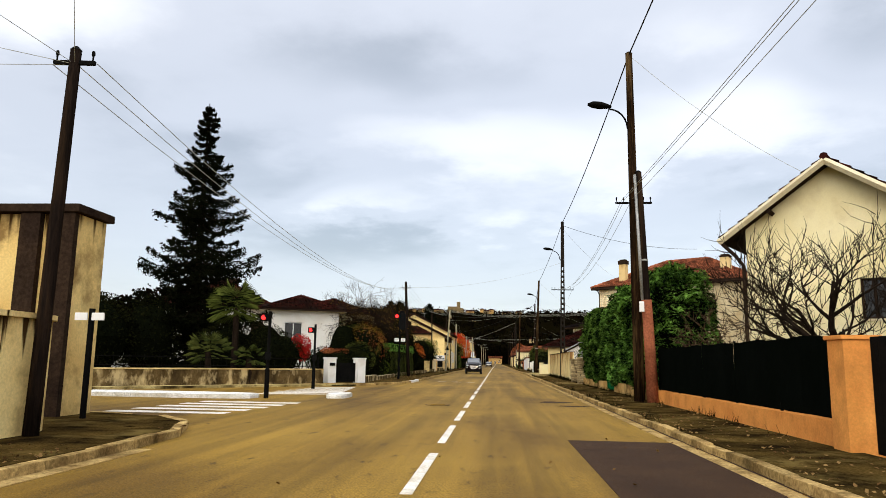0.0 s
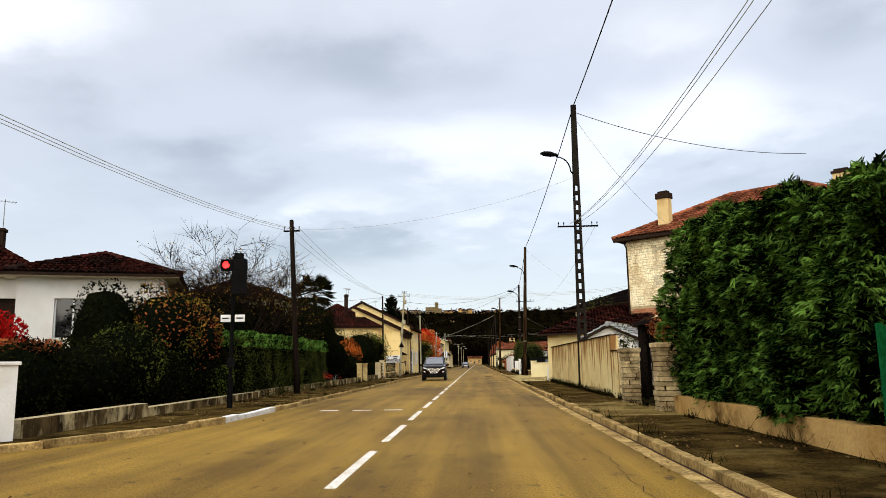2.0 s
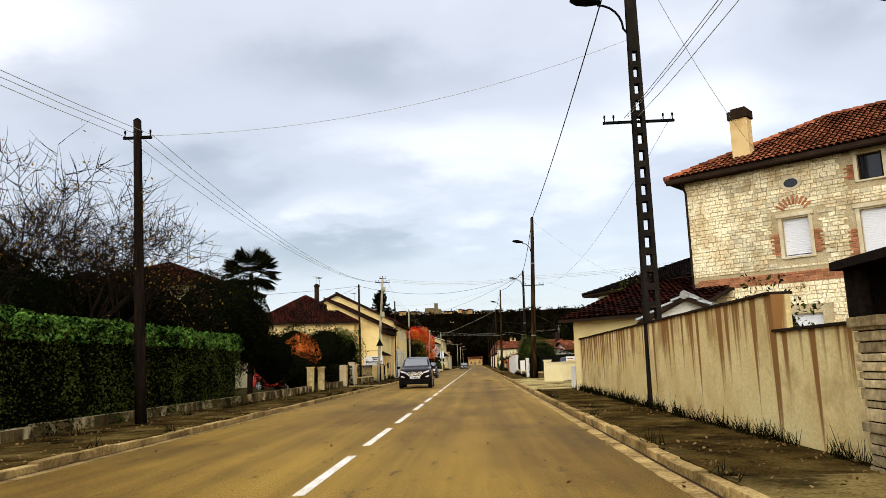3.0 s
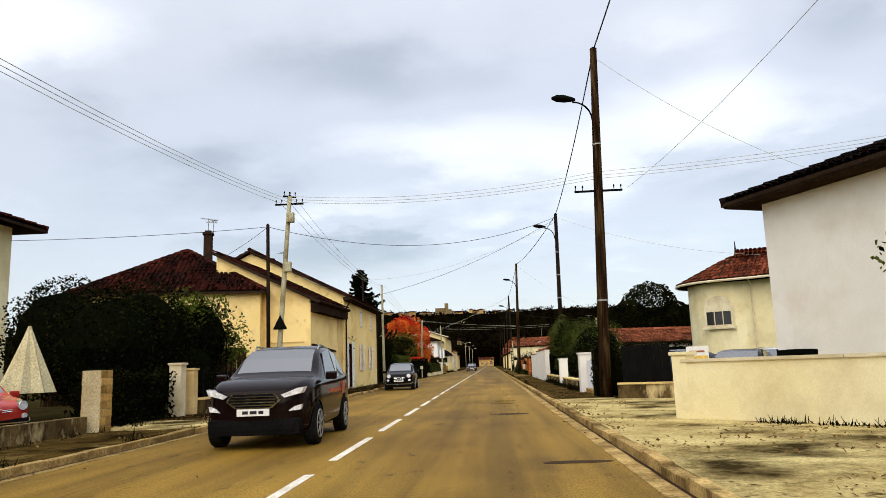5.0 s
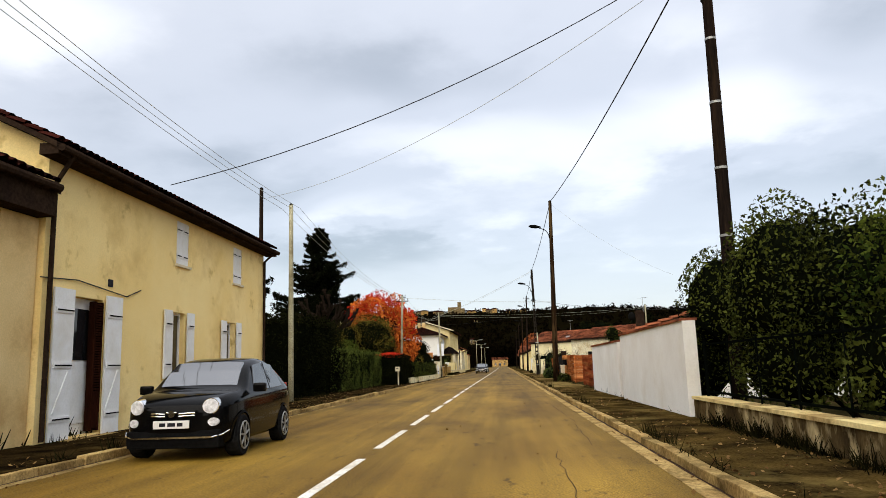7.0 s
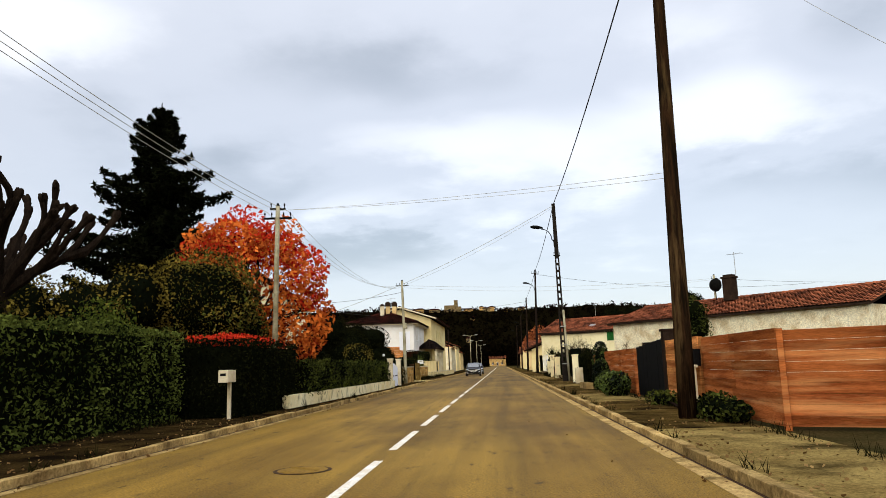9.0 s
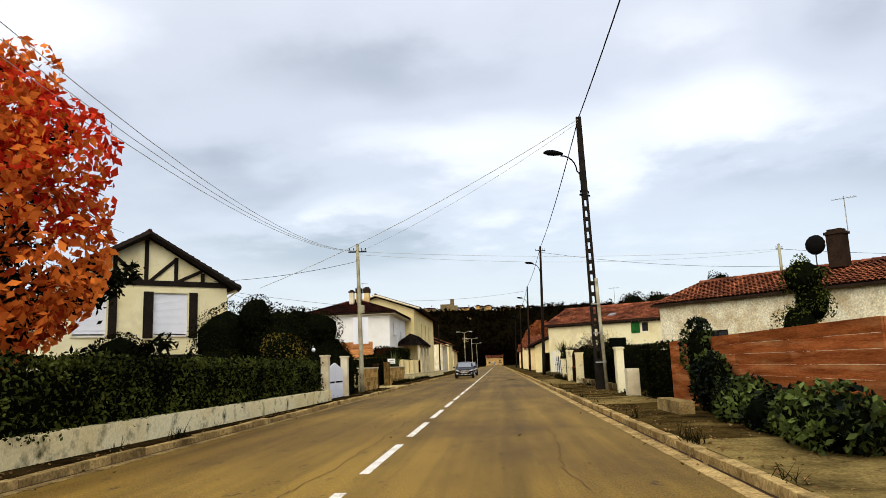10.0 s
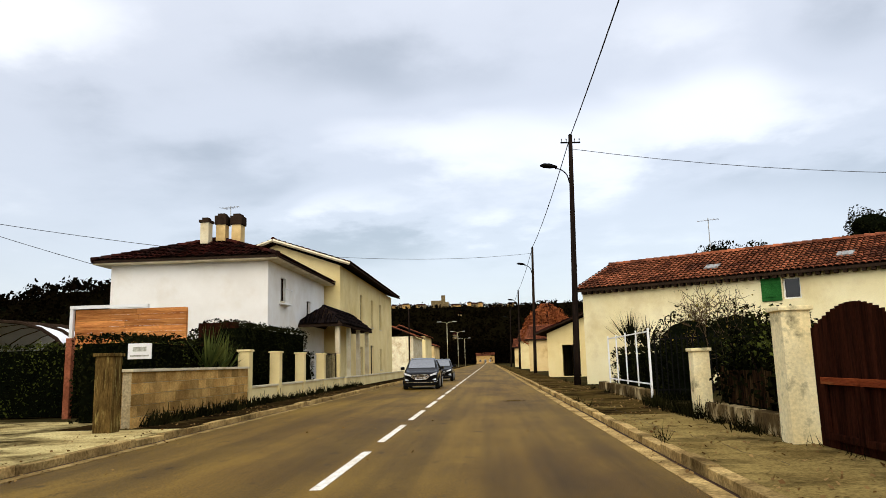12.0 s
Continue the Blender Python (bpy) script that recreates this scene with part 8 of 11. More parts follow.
part("canopy", bm, M["canvas"], t)
bush("vine_shrubs", "large dark vine-covered shrub over the fence", [(-9.2, 85.4, 2.0, 1.5, 1.6, 1.7), (-9.6, 88.0, 2.3, 1.7, 1.8, 1.9), (-9.0, 90.6, 2.5, 1.4, 1.6, 1.5), (-11.5, 87, 2.4, 1.6, 1.8, 1.9), (-8.5, 89.3, 1.2, 1.0, 1.5, 1.2)], LEAF["dark"], 0.11, 150, 21, amp=0.3)
bush("vine_shrubs", "yellow-green trailing vine on a dark shrub", [(-8.1, 91.4, 2.5, 0.9, 0.9, 0.9), (-8.6, 89.6, 3.4, 1.1, 1.2, 0.7), (-8.2, 92.2, 1.9, 0.6, 0.7, 0.7)], LEAF["privet"], 0.13, 70, 22, core=False, amp=0.35)
hedge("hedge", "dark ivy-grown hedge at the yard's edge", -8.1, -7.25, 81.6, 85.3, 0.1, 1.3, LEAF["dark"], 0.09, 200, 0.14, seed=23)
gate_post("white gate post with a flat cap", -7.35, 85.7, 0.34, 1.5, M["eave_white"])
gate_post("narrow ochre rendered gate post", -7.3, 86.5, 0.28, 1.35, M["ochre"])
garden_wall("low blotched wall with a railing", [(-7.15, 86.7), (-6.95, 92.0)], 0.5, M["grime"], 0.25, M["oldwall"])
bar_fence("black iron railing on a low wall", (-7.15, 87.0), (-6.95, 92.0), 0.55, 1.35, M["blackmetal"], 0.13)
# railing and sign in front of the yellow house
gate_post("stone gate post by the leaning pole", -6.85, 92.95, 0.3, 1.3, M["ochre"])
bar_fence("black iron garden gate", (-6.85, 93.15), (-6.85, 96.05), 0.12, 1.3, M["blackmetal"], 0.12, name="iron_gate")
t = thing("sheet_metal_panel", "black sheet metal panel behind the gate", "panel", at=(-7.0, 94.6, 0.1))
bm = bmesh.new()
box(bm, -7.02, -6.98, 93.6, 95.9, 0.35, 1.3)
part("panel", bm, M["blackmetal"], t)
gate_post("stone gate post with a dark cap", -6.85, 96.3, 0.36, 1.35, M["ochre"], M["roofwood"])
gate_post("stone gate post with a dark cap", -7.15, 101.0, 0.36, 1.3, M["oldwall"], M["roofwood"])
garden_wall("low dark wall under a railing", [(-6.9, 96.5), (-7.12, 100.8)], 0.45, M["grime"], 0.22)
bar_fence("black iron railing with looped bars", (-6.9, 96.5), (-7.12, 100.8), 0.5, 1.25, M["blackmetal"], 0.11)
upright_boards("tall weathered grey-brown board gate", (-18.0, 96.2), (-9.6, 97.9), 0.1, 2.35, M["pole_wood"], 0.42, "board_gate", category="gate")
t = thing("shop_sign", "white tradesman's sign board with black lettering", "sign", at=(-8.0, 100.3, 1.25))
bm = bmesh.new()
fbox(bm, Face(-8.8, 100.2, 11), 0, 1.56, 1.25, 2.12, -0.04, -0.001, 0.004)
part("board", bm, M["signwhite"], t)


def bars(parent, F, rows, material, w=0.003):
    for u0, u1, v0, v1 in rows:
        bm = bmesh.new()
        fbox(bm, F, u0, u1, v0, v1, 0.0, w)
        part("text_bar", bm, material, parent)


def words(parent, text, F, u, v, size, material, name="lettering"):
    cu = bpy.data.curves.new(name, 'FONT')
    cu.body, cu.size, cu.align_x, cu.extrude = text, size, 'CENTER', 0.002
    ob = new(name, cu)
    cu.materials.append(material)
    m = Matrix.Identity(4)
    ux, n = Vector((*F.u, 0)), Vector((*F.n, 0))
    m.col[0][:3], m.col[1][:3], m.col[2][:3] = ux, (0, 0, 1), n
    m.translation = F(u, v, 0.003)
    dg = bpy.context.evaluated_depsgraph_get()
    me = bpy.data.meshes.new_from_object(ob.evaluated_get(dg))
    bpy.data.objects.remove(ob)
    me.transform(m)
    return link_mesh(name, me, None, parent)


F = Face(-8.8, 100.2, 11, 1.25)
bars(t, F, [(0.66, 1.2, 0.68, 0.79), (0.74, 1.1, 0.53, 0.62), (0.08, 0.32, 0.5, 0.52), (0.08, 0.32, 0.62, 0.64), (0.08, 1.45, 0.21, 0.25), (0.08, 1.4, 0.11, 0.15), (0.25, 1.3, 0.03, 0.06)], M["ink"])
bm = bmesh.new()
fbox(bm, F, 0.1, 1.5, 0.33, 0.47, 0.0, 0.003)
part("text_band", bm, M["ink"], t)
words(t, "ARTISAN PLATRIER", Face(-8.8 + F.n[0] * 0.004, 100.2 + F.n[1] * 0.004, 11, 1.25), 0.82, 0.355, 0.135, M["signwhite"])
t = thing("warning_sign", "triangular road sign seen from behind on the leaning pole", "road sign", at=(-6.43, 92.3, 3.0))
bm = bmesh.new()
vs = [(-6.63, 92.1, 2.75), (-6.09, 92.1, 2.75), (-6.36, 92.1, 3.29)]
f = bm.faces.new([bm.verts.new(v) for v in vs])
r = bmesh.ops.extrude_face_region(bm, geom=[f])
bmesh.ops.translate(bm, verts=[v for v in r["geom"] if isinstance(v, bmesh.types.BMVert)], vec=(0, 0.03, 0))
bmesh.ops.recalc_face_normals(bm, faces=bm.faces)
part("plate", bm, M["blackmetal"], t)
for z in (2.8, 3.05):
    bm = bmesh.new()
    box(bm, -6.45, -6.25, 92.131, 92.28, z, z + 0.04)
    part("bracket", bm, M["zinc"], t)
for x, y, z in ((-6.25, 92.33, 4.9), (-6.15, 92.38, 6.8), (-5.95, 175.5, 3.9)):
    t = thing("junction_box", "small grey cable box on a telephone pole", "cable box", "cable boxes", at=(x, y, z))
    bm = bmesh.new()
    box(bm, x - 0.02, x + 0.26, y - 0.14, y + 0.06, z, z + 0.38, 0.03)
    part("box", bm, M["pole_grey"], t)

# beyond the yellow house
hedge("dark_hedge", "tall dark evergreen hedge and shrubs", -9.6, -7.3, 124.5, 132, 0.1, 3.6, LEAF["dark"], 0.11, 130, 0.35, seed=31, scale=0.7)
spruce("cedar_tree", "broad dark conifer behind the hedge", (-15, 157.2), 14.2, 8.6, seed=9, whorl=0.45, dense=2.6, bare=0.05, size=0.30)
spruce("cedar_tree", "dark conifer behind the garden", (-13.0, 133.5), 8.2, 4.2, seed=12, whorl=0.45, dense=1.3, bare=0.03, size=0.28)
hedge("hedge", "green hedge with ragged top along the pavement", -8.5, -7.1, 131, 142.7, 0.1, 2.25, LEAF["hedge"], 0.085, 250, 0.14, seed=32)
hedge("hedge", "dark hedge with reddish top growth", -8.3, -5.75, 143.2, 148.6, 0.1, 2.05, LEAF["dark"], 0.09, 190, 0.12, seed=33)
bush("red_vine", "red creeper lying over the hedge top", [(-7.0, 146.0, 2.15, 0.9, 2.6, 0.16), (-6.6, 148.6, 2.0, 0.5, 0.9, 0.25)], LEAF["red"], 0.09, 160, 34, core=False)
tree("red_maple", "bright red and orange autumn tree", (-8.2, 151.4), 7.4, 0.16, [(0, 0, 4.6, 2.2, 2.0, 1.8), (-0.9, -0.4, 5.9, 1.5, 1.4, 1.2), (1.2, 0.3, 3.4, 1.5, 1.5, 1.4), (-1.6, 0, 4.2, 1.4, 1.4, 1.5), (0.5, 0.5, 6.2, 1.0, 1.0, 0.9), (1.5, -0.3, 2.3, 1.0, 1.2, 1.0)], LEAF["orange"], 0.19, 75, 35, amp=0.6)
tree("red_maple", "crimson upper branches of an autumn tree", (-8.8, 151.8), 7.6, 0.12, [(0, 0, 6.2, 1.7, 1.6, 1.0), (-1.2, 0.3, 5.6, 1.3, 1.3, 1.0), (1.0, 0.2, 6.0, 1.1, 1.1, 0.9), (2.4, 0.2, 4.6, 0.8, 1.0, 1.3)], LEAF["red"], 0.19, 75, 36, amp=0.6)
bush("garden_bush", "olive and yellow rounded garden bush", [(-8.75, 147.6, 3.5, 1.9, 1.3, 1.7), (-9.6, 148.2, 2.6, 1.9, 1.4, 1.6), (-7.9, 148.3, 2.5, 1.1, 1.0, 1.4)], LEAF["olive"], 0.10, 190, 37)
bush("garden_bush", "large rounded dark green bush", [(-8.2, 147.4, 3.5, 1.45, 1.2, 1.75), (-7.6, 147.9, 2.6, 0.95, 0.9, 1.2)], LEAF["laurel"], 0.10, 90, 137, core=False)
bush("golden_bush", "golden-brown autumn shrubs behind the hedge", [(-10.3, 146.2, 3.4, 1.1, 1.0, 1.2), (-11.4, 145.5, 2.8, 1.4, 1.3, 1.4), (-13.5, 144.5, 3.0, 2.0, 2.0, 1.7), (-10.2, 139.5, 2.2, 1.2, 1.4, 0.8)], LEAF["olive"], 0.11, 120, 38, amp=0.4)
bush("garden_bush", "bright yellow-green shrub tops behind the hedge", [(-9.4, 143.2, 2.6, 0.8, 1.0, 0.7), (-9.3, 138.2, 2.2, 0.7, 0.9, 0.5)], LEAF["privet"], 0.1, 130, 39, core=False)


def pollard(label, x, y, fork_z, r, seed):
    """A pollarded tree: short trunk, thick crooked limbs that end in knobs with a few twigs."""
    rng = random.Random(seed)
    t = thing("pollard_tree", label, "tree", at=(x, y, 0.05))
    bm = bmesh.new()
    tube(bm, [(x, y, 0), (x + 0.04, y, fork_z * 0.5), (x, y, fork_z + 0.25)], [r * 1.25, r, r * 1.1], 12)
    part("trunk", bm, M["bark"], t)
    for i in range(17):
        a = 2 * math.pi * i / 17 + rng.uniform(-0.2, 0.2)
        rise = rng.uniform(0.25, 1.5)
        d = Vector((math.cos(a), math.sin(a), rise)).normalized()
        p = Vector((x, y, fork_z + rng.uniform(-0.35, 0.2)))
        bm = bmesh.new()
        ends = [(p, d, rng.uniform(1.5, 2.1), r * 0.55)]
        for level in range(2):
            nxt = []
            for q, e, ln, w in ends:
                pts, rad = [q], [w]
                for k in range(1, 5):
                    e = (e + Vector((rng.uniform(-1, 1), rng.uniform(-1, 1), rng.uniform(-0.5, 0.9))) * 0.22).normalized()
                    pts.append(pts[-1] + e * ln / 4)
                    rad.append(w * (1 - 0.1 * k) * rng.uniform(0.85, 1.15))
                rad[-1] = w * 0.95
                tube(bm, pts + [pts[-1] + e * w * 0.9], rad + [w * 0.45], 7)
                for c in range(2 if level == 0 else 4):
                    side = Vector((rng.uniform(-1, 1), rng.uniform(-1, 1), rng.uniform(-0.2, 1)))
                    if level == 0:
                        nxt.append((pts[-1 - c], (e + side * 0.75).normalized(), ln * rng.uniform(0.45, 0.7), w * 0.66))
                    else:
                        g = (e + side * 0.9).normalized()
                        tube(bm, [pts[-1], pts[-1] + g * w * 1.5, pts[-1] + g * w * 2.6], [w * 0.85, w * 0.8, w * 0.3], 6)
            ends = nxt
        part("limb", bm, M["bark"], t)
    return t


pollard("dark pollarded bare tree with knobbly limbs", -10.5, 140.6, 3.3, 0.25, 40)
garden_wall("low white-stained wall under a hedge", [(-5.72, 146.9), (-5.55, 157), (-5.5, 166.9)], 0.5, M["ivywall"], 0.25)
hedge("hedge", "dark dense hedge on a low wall", -7.2, -5.58, 148.7, 166.3, 0.36, 1.5, LEAF["laurel"], 0.085, 280, 0.14, seed=41)
for y in (167.35, 170.75):
    gate_post("white rendered gate post with a flat cap", -5.7, y, 0.28, 1.70, M["eave_white"], d=0.32)
t = thing("globe_lamp", "small white globe on a gate post", "lamp", at=(-5.95, 166.6, 1.8))
bm = bmesh.new()
tube(bm, [(-5.95, 166.6, 1.2), (-5.95, 166.6, 1.86)], 0.03, 6)
part("stem", bm, M["blackmetal"], t)
bm = bmesh.new()
g = bmesh.ops.create_uvsphere(bm, u_segments=12, v_segments=8, radius=0.075)
bmesh.ops.translate(bm, verts=g["verts"], vec=(-5.95, 166.6, 1.95))
part("globe", bm, M["whitemetal"], t, smooth=True)
t = thing("white_gate", "white panelled driveway gate with a pointed top", "gate", at=(-5.75, 169, 0.12))
F = Face(-5.72, 167.62, 90)
for k in range(2):
    bm = bmesh.new()
    u0, u1 = (0.02, 1.43) if k == 0 else (1.45, 2.86)
    zs = (1.22, 1.48) if k == 0 else (1.48, 1.22)
    for w0, w1 in ((-0.05, 0.0),):
        vs = [bm.verts.new(F(u, v, w)) for w in (w0, w1) for u, v in ((u0, 0.12), (u1, 0.12), (u1, zs[1]), (u0, zs[0]))]
        for f in ((0, 1, 2, 3), (7, 6, 5, 4), (0, 4, 5, 1), (1, 5, 6, 2), (2, 6, 7, 3), (3, 7, 4, 0)):
            bm.faces.new([vs[i] for i in f])
    bmesh.ops.recalc_face_normals(bm, faces=bm.faces)
    leafp = part("gate_leaf", bm, M["whitemetal"], t)
    for v in (0.2, 0.36, 0.52):
        bm = bmesh.new()
        fbox(bm, F, u0 + 0.05, u1 - 0.05, v, v + 0.13, 0.002, 0.014, 0.004)
        part("panel", bm, M["whitemetal"], leafp)
    bm = bmesh.new()
    fbox(bm, F, u0 + 0.15, u1 - 0.15, 0.70, 0.76, 0.001, 0.012)
    part("slot", bm, M["plastic"], leafp)
bush("garden_bush", "dark shrubs and young conifers behind the gate", [(-9.6, 174, 2.2, 1.6, 2.0, 1.9), (-10.6, 177.5, 2.6, 1.7, 2.0, 2.1), (-8.3, 178.5, 1.7, 1.3, 1.8, 1.5), (-12, 174, 2.5, 1.8, 1.8, 2.0), (-7.6, 174.5, 1.1, 1.0, 1.6, 0.9), (-10.3, 173, 3.7, 0.9, 0.9, 1.1), (-8.7, 178.5, 3.3, 1.2, 1.3, 1.1), (-10.0, 179.0, 3.5, 1.2, 1.2, 1.2), (-7.4, 177.5, 1.4, 0.9, 1.6, 1.1)], LEAF["dark"], 0.11, 130, 42, amp=0.3)
bush("garden_bush", "reddish-brown shrub among dark bushes", [(-8.2, 170.5, 1.9, 1.0, 1.1, 1.0)], LEAF["olive"], 0.1, 110, 43)
hedge("hedge", "low dark hedge beside the white gate", -6.8, -5.7, 171.1, 173.6, 0.1, 1.2, LEAF["dark"], 0.08, 220, 0.12, seed=44)
bush("garden_bush", "spiky dark shrubs in front of the timbered house", [(-13.2, 166.5, 1.6, 1.3, 1.3, 1.3), (-15, 169, 1.4, 1.4, 1.4, 1.2), (-10.5, 169, 1.2, 1.2, 1.2, 1.1)], LEAF["dark"], 0.11, 120, 45)
t = thing("sign_board", "blank white back of a board on a telephone pole", "sign", at=(-5.9, 175.5, 2.4))
for x, w in ((-6.27, 0.26), (-5.83, 0.30)):
    bm = bmesh.new()
    box(bm, x, x + w, 175.5, 175.54, 2.4, 3.7, 0.008)
    part("panel", bm, M["whitemetal"], t)
block_wall("low concrete block wall with a pale coping", (-6.05, 175.9), (-6.05, 180.6), 0.1, 5, 0.22, 0.5, M["block"], 0.2, M["eave_white"])
garden_wall("weathered white letterbox wall at the pole", [(-6.35, 174.6), (-6.35, 175.6)], 0.95, M["oldwall"], 0.3)
pavement("pavement", [(-7.601, 180.4), (-7.601, 188.4), (-13.5, 189.6), (-13.5, 180.4)], M["pale"], "pale worn drive leading into a yard", 0.105)
gate_post("dark lichen-covered wooden gate post", -6.1, 180.85, 0.3, 1.4, M["pole_wood"])
gate_post("pale lichen-covered wooden gate post", -6.2, 185.5, 0.34, 1.5, M["lichen"])
block_wall("low concrete block wall with a pale coping", (-6.2, 186.2), (-6.2, 193.0), 0.1, 5, 0.22, 0.5, M["block"], 0.2, M["eave_white"], seed=8)
t = thing("notice_plate", "small white plate on the gate", "sign", at=(-6.02, 186.3, 1.4))
bm = bmesh.new()
box(bm, -6.26, -5.78, 186.3, 186.33, 1.45, 1.76, 0.01)
part("plate", bm, M["signwhite"], t)
bars(t, Face(-6.26, 186.298, 0), [(0.1, 0.38, 1.6, 1.69), (0.05, 0.43, 1.5, 1.53)], M["cable_pale"])
hedge("ivy_fence", "dark ivy-covered fence with pale flecks", -13.5, -7.0, 190.6, 191.4, 0.1, 1.95, LEAF["laurel"], 0.08, 220, 0.1, seed=46)
for x in (-9.9, -13.4):
    t = thing("fence_post", "rust-brown fence post in the ivy", "fence post", "ivy fence posts", at=(x, 190.3, 0.1))
    bm = bmesh.new()
    box(bm, x - 0.08, x + 0.08, 190.3, 190.46, 0, 2.1, 0.01)
    part("post", bm, M["rust"], t)
screen = plank_fence("pale new plank screen with a white frame", (-12.3, 194.6), (-8.65, 194.6), 1.9, 3.2, M["plank_pale"], 7, "plank_screen", seed=4)
bm = bmesh.new()
box(bm, -12.45, -12.34, 194.5, 194.62, 0.05, 3.22)
part("post", bm, M["whitepaint"], screen)
bm = bmesh.new()
box(bm, -12.45, -9.9, 194.5, 194.64, 3.225, 3.33)
part("rail", bm, M["whitepaint"], screen)
t = thing("greenhouse", "arched plastic greenhouse with dark hoops", "greenhouse", at=(-14, 196, 0.1))
for k in range(6):
    bm = bmesh.new()
    y = 194.2 + k * 1.1
    tube(bm, [(-14.6 + 2.4 * math.cos(a), y, 1.4 + 1.5 * math.sin(a)) for a in (math.pi * j / 10 for j in range(11))], 0.06, 5)
    part("hoop", bm, M["roofwood"], t)
bm = bmesh.new()
for j in range(10):
    a0, a1 = math.pi * j / 10, math.pi * (j + 1) / 10
    vs = [bm.verts.new((-14.6 + 2.36 * math.cos(a), y, 1.4 + 1.46 * math.sin(a))) for a, y in ((a0, 194.2), (a1, 194.2), (a1, 199.7), (a0, 199.7))]
    bm.faces.new(vs)
part("cover", bm, M["whitemetal"], t)
yucca("spiky pale yucca behind the block wall", -6.72, 191.6, 1.15, 1.25, 60, LEAF["palm"], 47)
yucca("spiky pale yucca behind the block wall", -6.76, 192.8, 1.1, 1.1, 50, LEAF["palm"], 48)
garden_wall("low cream wall with square posts and dark hedge", [(-6.35, 193.3), (-6.3, 207.5)], 0.62, M["cream"], 0.2, M["eave_white"])
for y in (193.5, 196.6, 199.8, 203.2, 206.4):
    gate_post("cream square fence post", -6.35, y, 0.34, 1.7, M["cream"])
hedge("hedge", "dark clipped hedge behind a low cream wall", -7.6, -6.6, 193.8, 203.0, 0.1, 1.75, LEAF["dark"], 0.09, 180, 0.1, seed=48)
bush("garden_bush", "rounded dark shrub behind the posts", [(-8.2, 197, 2.0, 1.2, 2.2, 0.9)], LEAF["dark"], 0.1, 140, 49)
bar_fence("black iron front gate", (-6.35, 203.4), (-6.35, 206.2), 0.2, 1.8, M["blackmetal"], 0.12, name="iron_gate")
garden_wall("low wall before the yellow house", [(-6.3, 208), (-6.3, 232)], 0.6, M["cream"], 0.2, M["eave_white"])

t = thing("letterbox", "pale green letterbox on a slanting post", "letterbox", at=(-5.95, 142.9, 0.12))
bm = bmesh.new()
box(bm, -5.99, -5.91, 142.86, 142.94, 0, 1.0, 0.008)
part("post", bm, M["eave_white"], t)
bm = bmesh.new()
box(bm, -6.08, -5.84, 142.5, 143.05, 1.0, 1.3, 0.02)
lb = part("box", bm, M["eave_white"], t)
bm = bmesh.new()
box(bm, -6.03, -5.89, 142.49, 142.5, 1.16, 1.22)
part("slot", bm, M["plastic"], lb)
plank_fence("dark stained plank screen with square posts", (-8.5, 195.2), (-7.2, 195.2), 0.2, 2.7, M["wood_gate"], 12, "plank_screen", seed=14)
hedge("hedge", "tall black-green clipped hedge beside the house", -7.9, -6.75, 195.0, 202.4, 0.1, 2.65, LEAF["dark"], 0.09, 200, 0.12, seed=148)
hedge("hedge", "dark ivy hedge behind the block wall", -8.4, -6.9, 188.0, 194.4, 0.1, 2.0, LEAF["dark"], 0.09, 190, 0.12, seed=149)
# ---- right side, from the first gate ----
upright_boards("black metal gate with a small white label", (5.0, 10.05), (5.0, 5.5), 0.12, 1.65, M["blackmetal"], 0.2, "metal_gate", category="gate")
t = thing("notice_plate", "tiny white notice on the black gate", "sign", at=(4.95, 9.5, 1.3))
bm = bmesh.new()
box(bm, 4.972, 4.98, 9.42, 9.56, 1.25, 1.4)
part("plate", bm, M["signwhite"], t)
gate_post("orange rendered square gate post", 4.95, 10.45, 0.48, 1.62, M["orange"], name="gate_post")
garden_wall("low orange rendered wall under a dark screen", [(4.95, 10.7), (4.95, 22.6)], 0.48, M["orange"], 0.25)
screen_fence("tall black windbreak screen on the orange wall", (4.95, 22.5), (4.95, 10.75), 0.5, 1.72, M["darkgreen"])
garden_wall("low brown-stained wall at the foot of the tall hedge", [(5.0, 22.7), (5.0, 30.7)], 0.5, M["brownwall"], 0.25)
garden_wall("low brown-stained wall at the foot of the tall hedge", [(5.0, 33.65), (5.0, 41.4)], 0.46, M["brownwall"], 0.25)
bare_tree("fruit_tree", "bare pruned fruit tree in front of the gabled house", (7.9, 17.2), 5.3, 0.2, 51, 3, 5, 7, 0.26, M["bark"], 0.28, wob=0.6, droop=0.75)
bare_tree("fruit_tree", "bare reddish shrub behind the screen", (7.0, 20.2), 3.8, 0.08, 52, 4, 3, 6, 0.6, M["twig"], 0.2)
spray_hedge("tall green conifer hedge overhanging the low wall", 4.8, 7.2, 23.9, 31.6, 0.40, 4.25, 53)
spray_hedge("tall green conifer hedge beside the stone gate posts, shade put into its leaf colour", 5.0, 7.4, 33.8, 41.9, 0.35, 4.2, 54, near=0.80, leaf=LEAF["thuja_shaded"])
bush("evergreen_shrubs", "dark leafy shrub with olive sprigs between the hedges", [(6.7, 32.2, 2.2, 1.0, 1.2, 1.1), (6.6, 33.6, 3.3, 0.8, 1.0, 0.6)], LEAF["laurel"], 0.10, 190, 55, amp=0.45)
bush("evergreen_shrubs", "dark leafy shrub with olive sprigs on top", [(6.5, 40.2, 3.5, 0.8, 1.1, 0.5), (6.4, 41.8, 3.4, 0.8, 0.8, 0.8)], LEAF["laurel"], 0.10, 150, 56, amp=0.35)
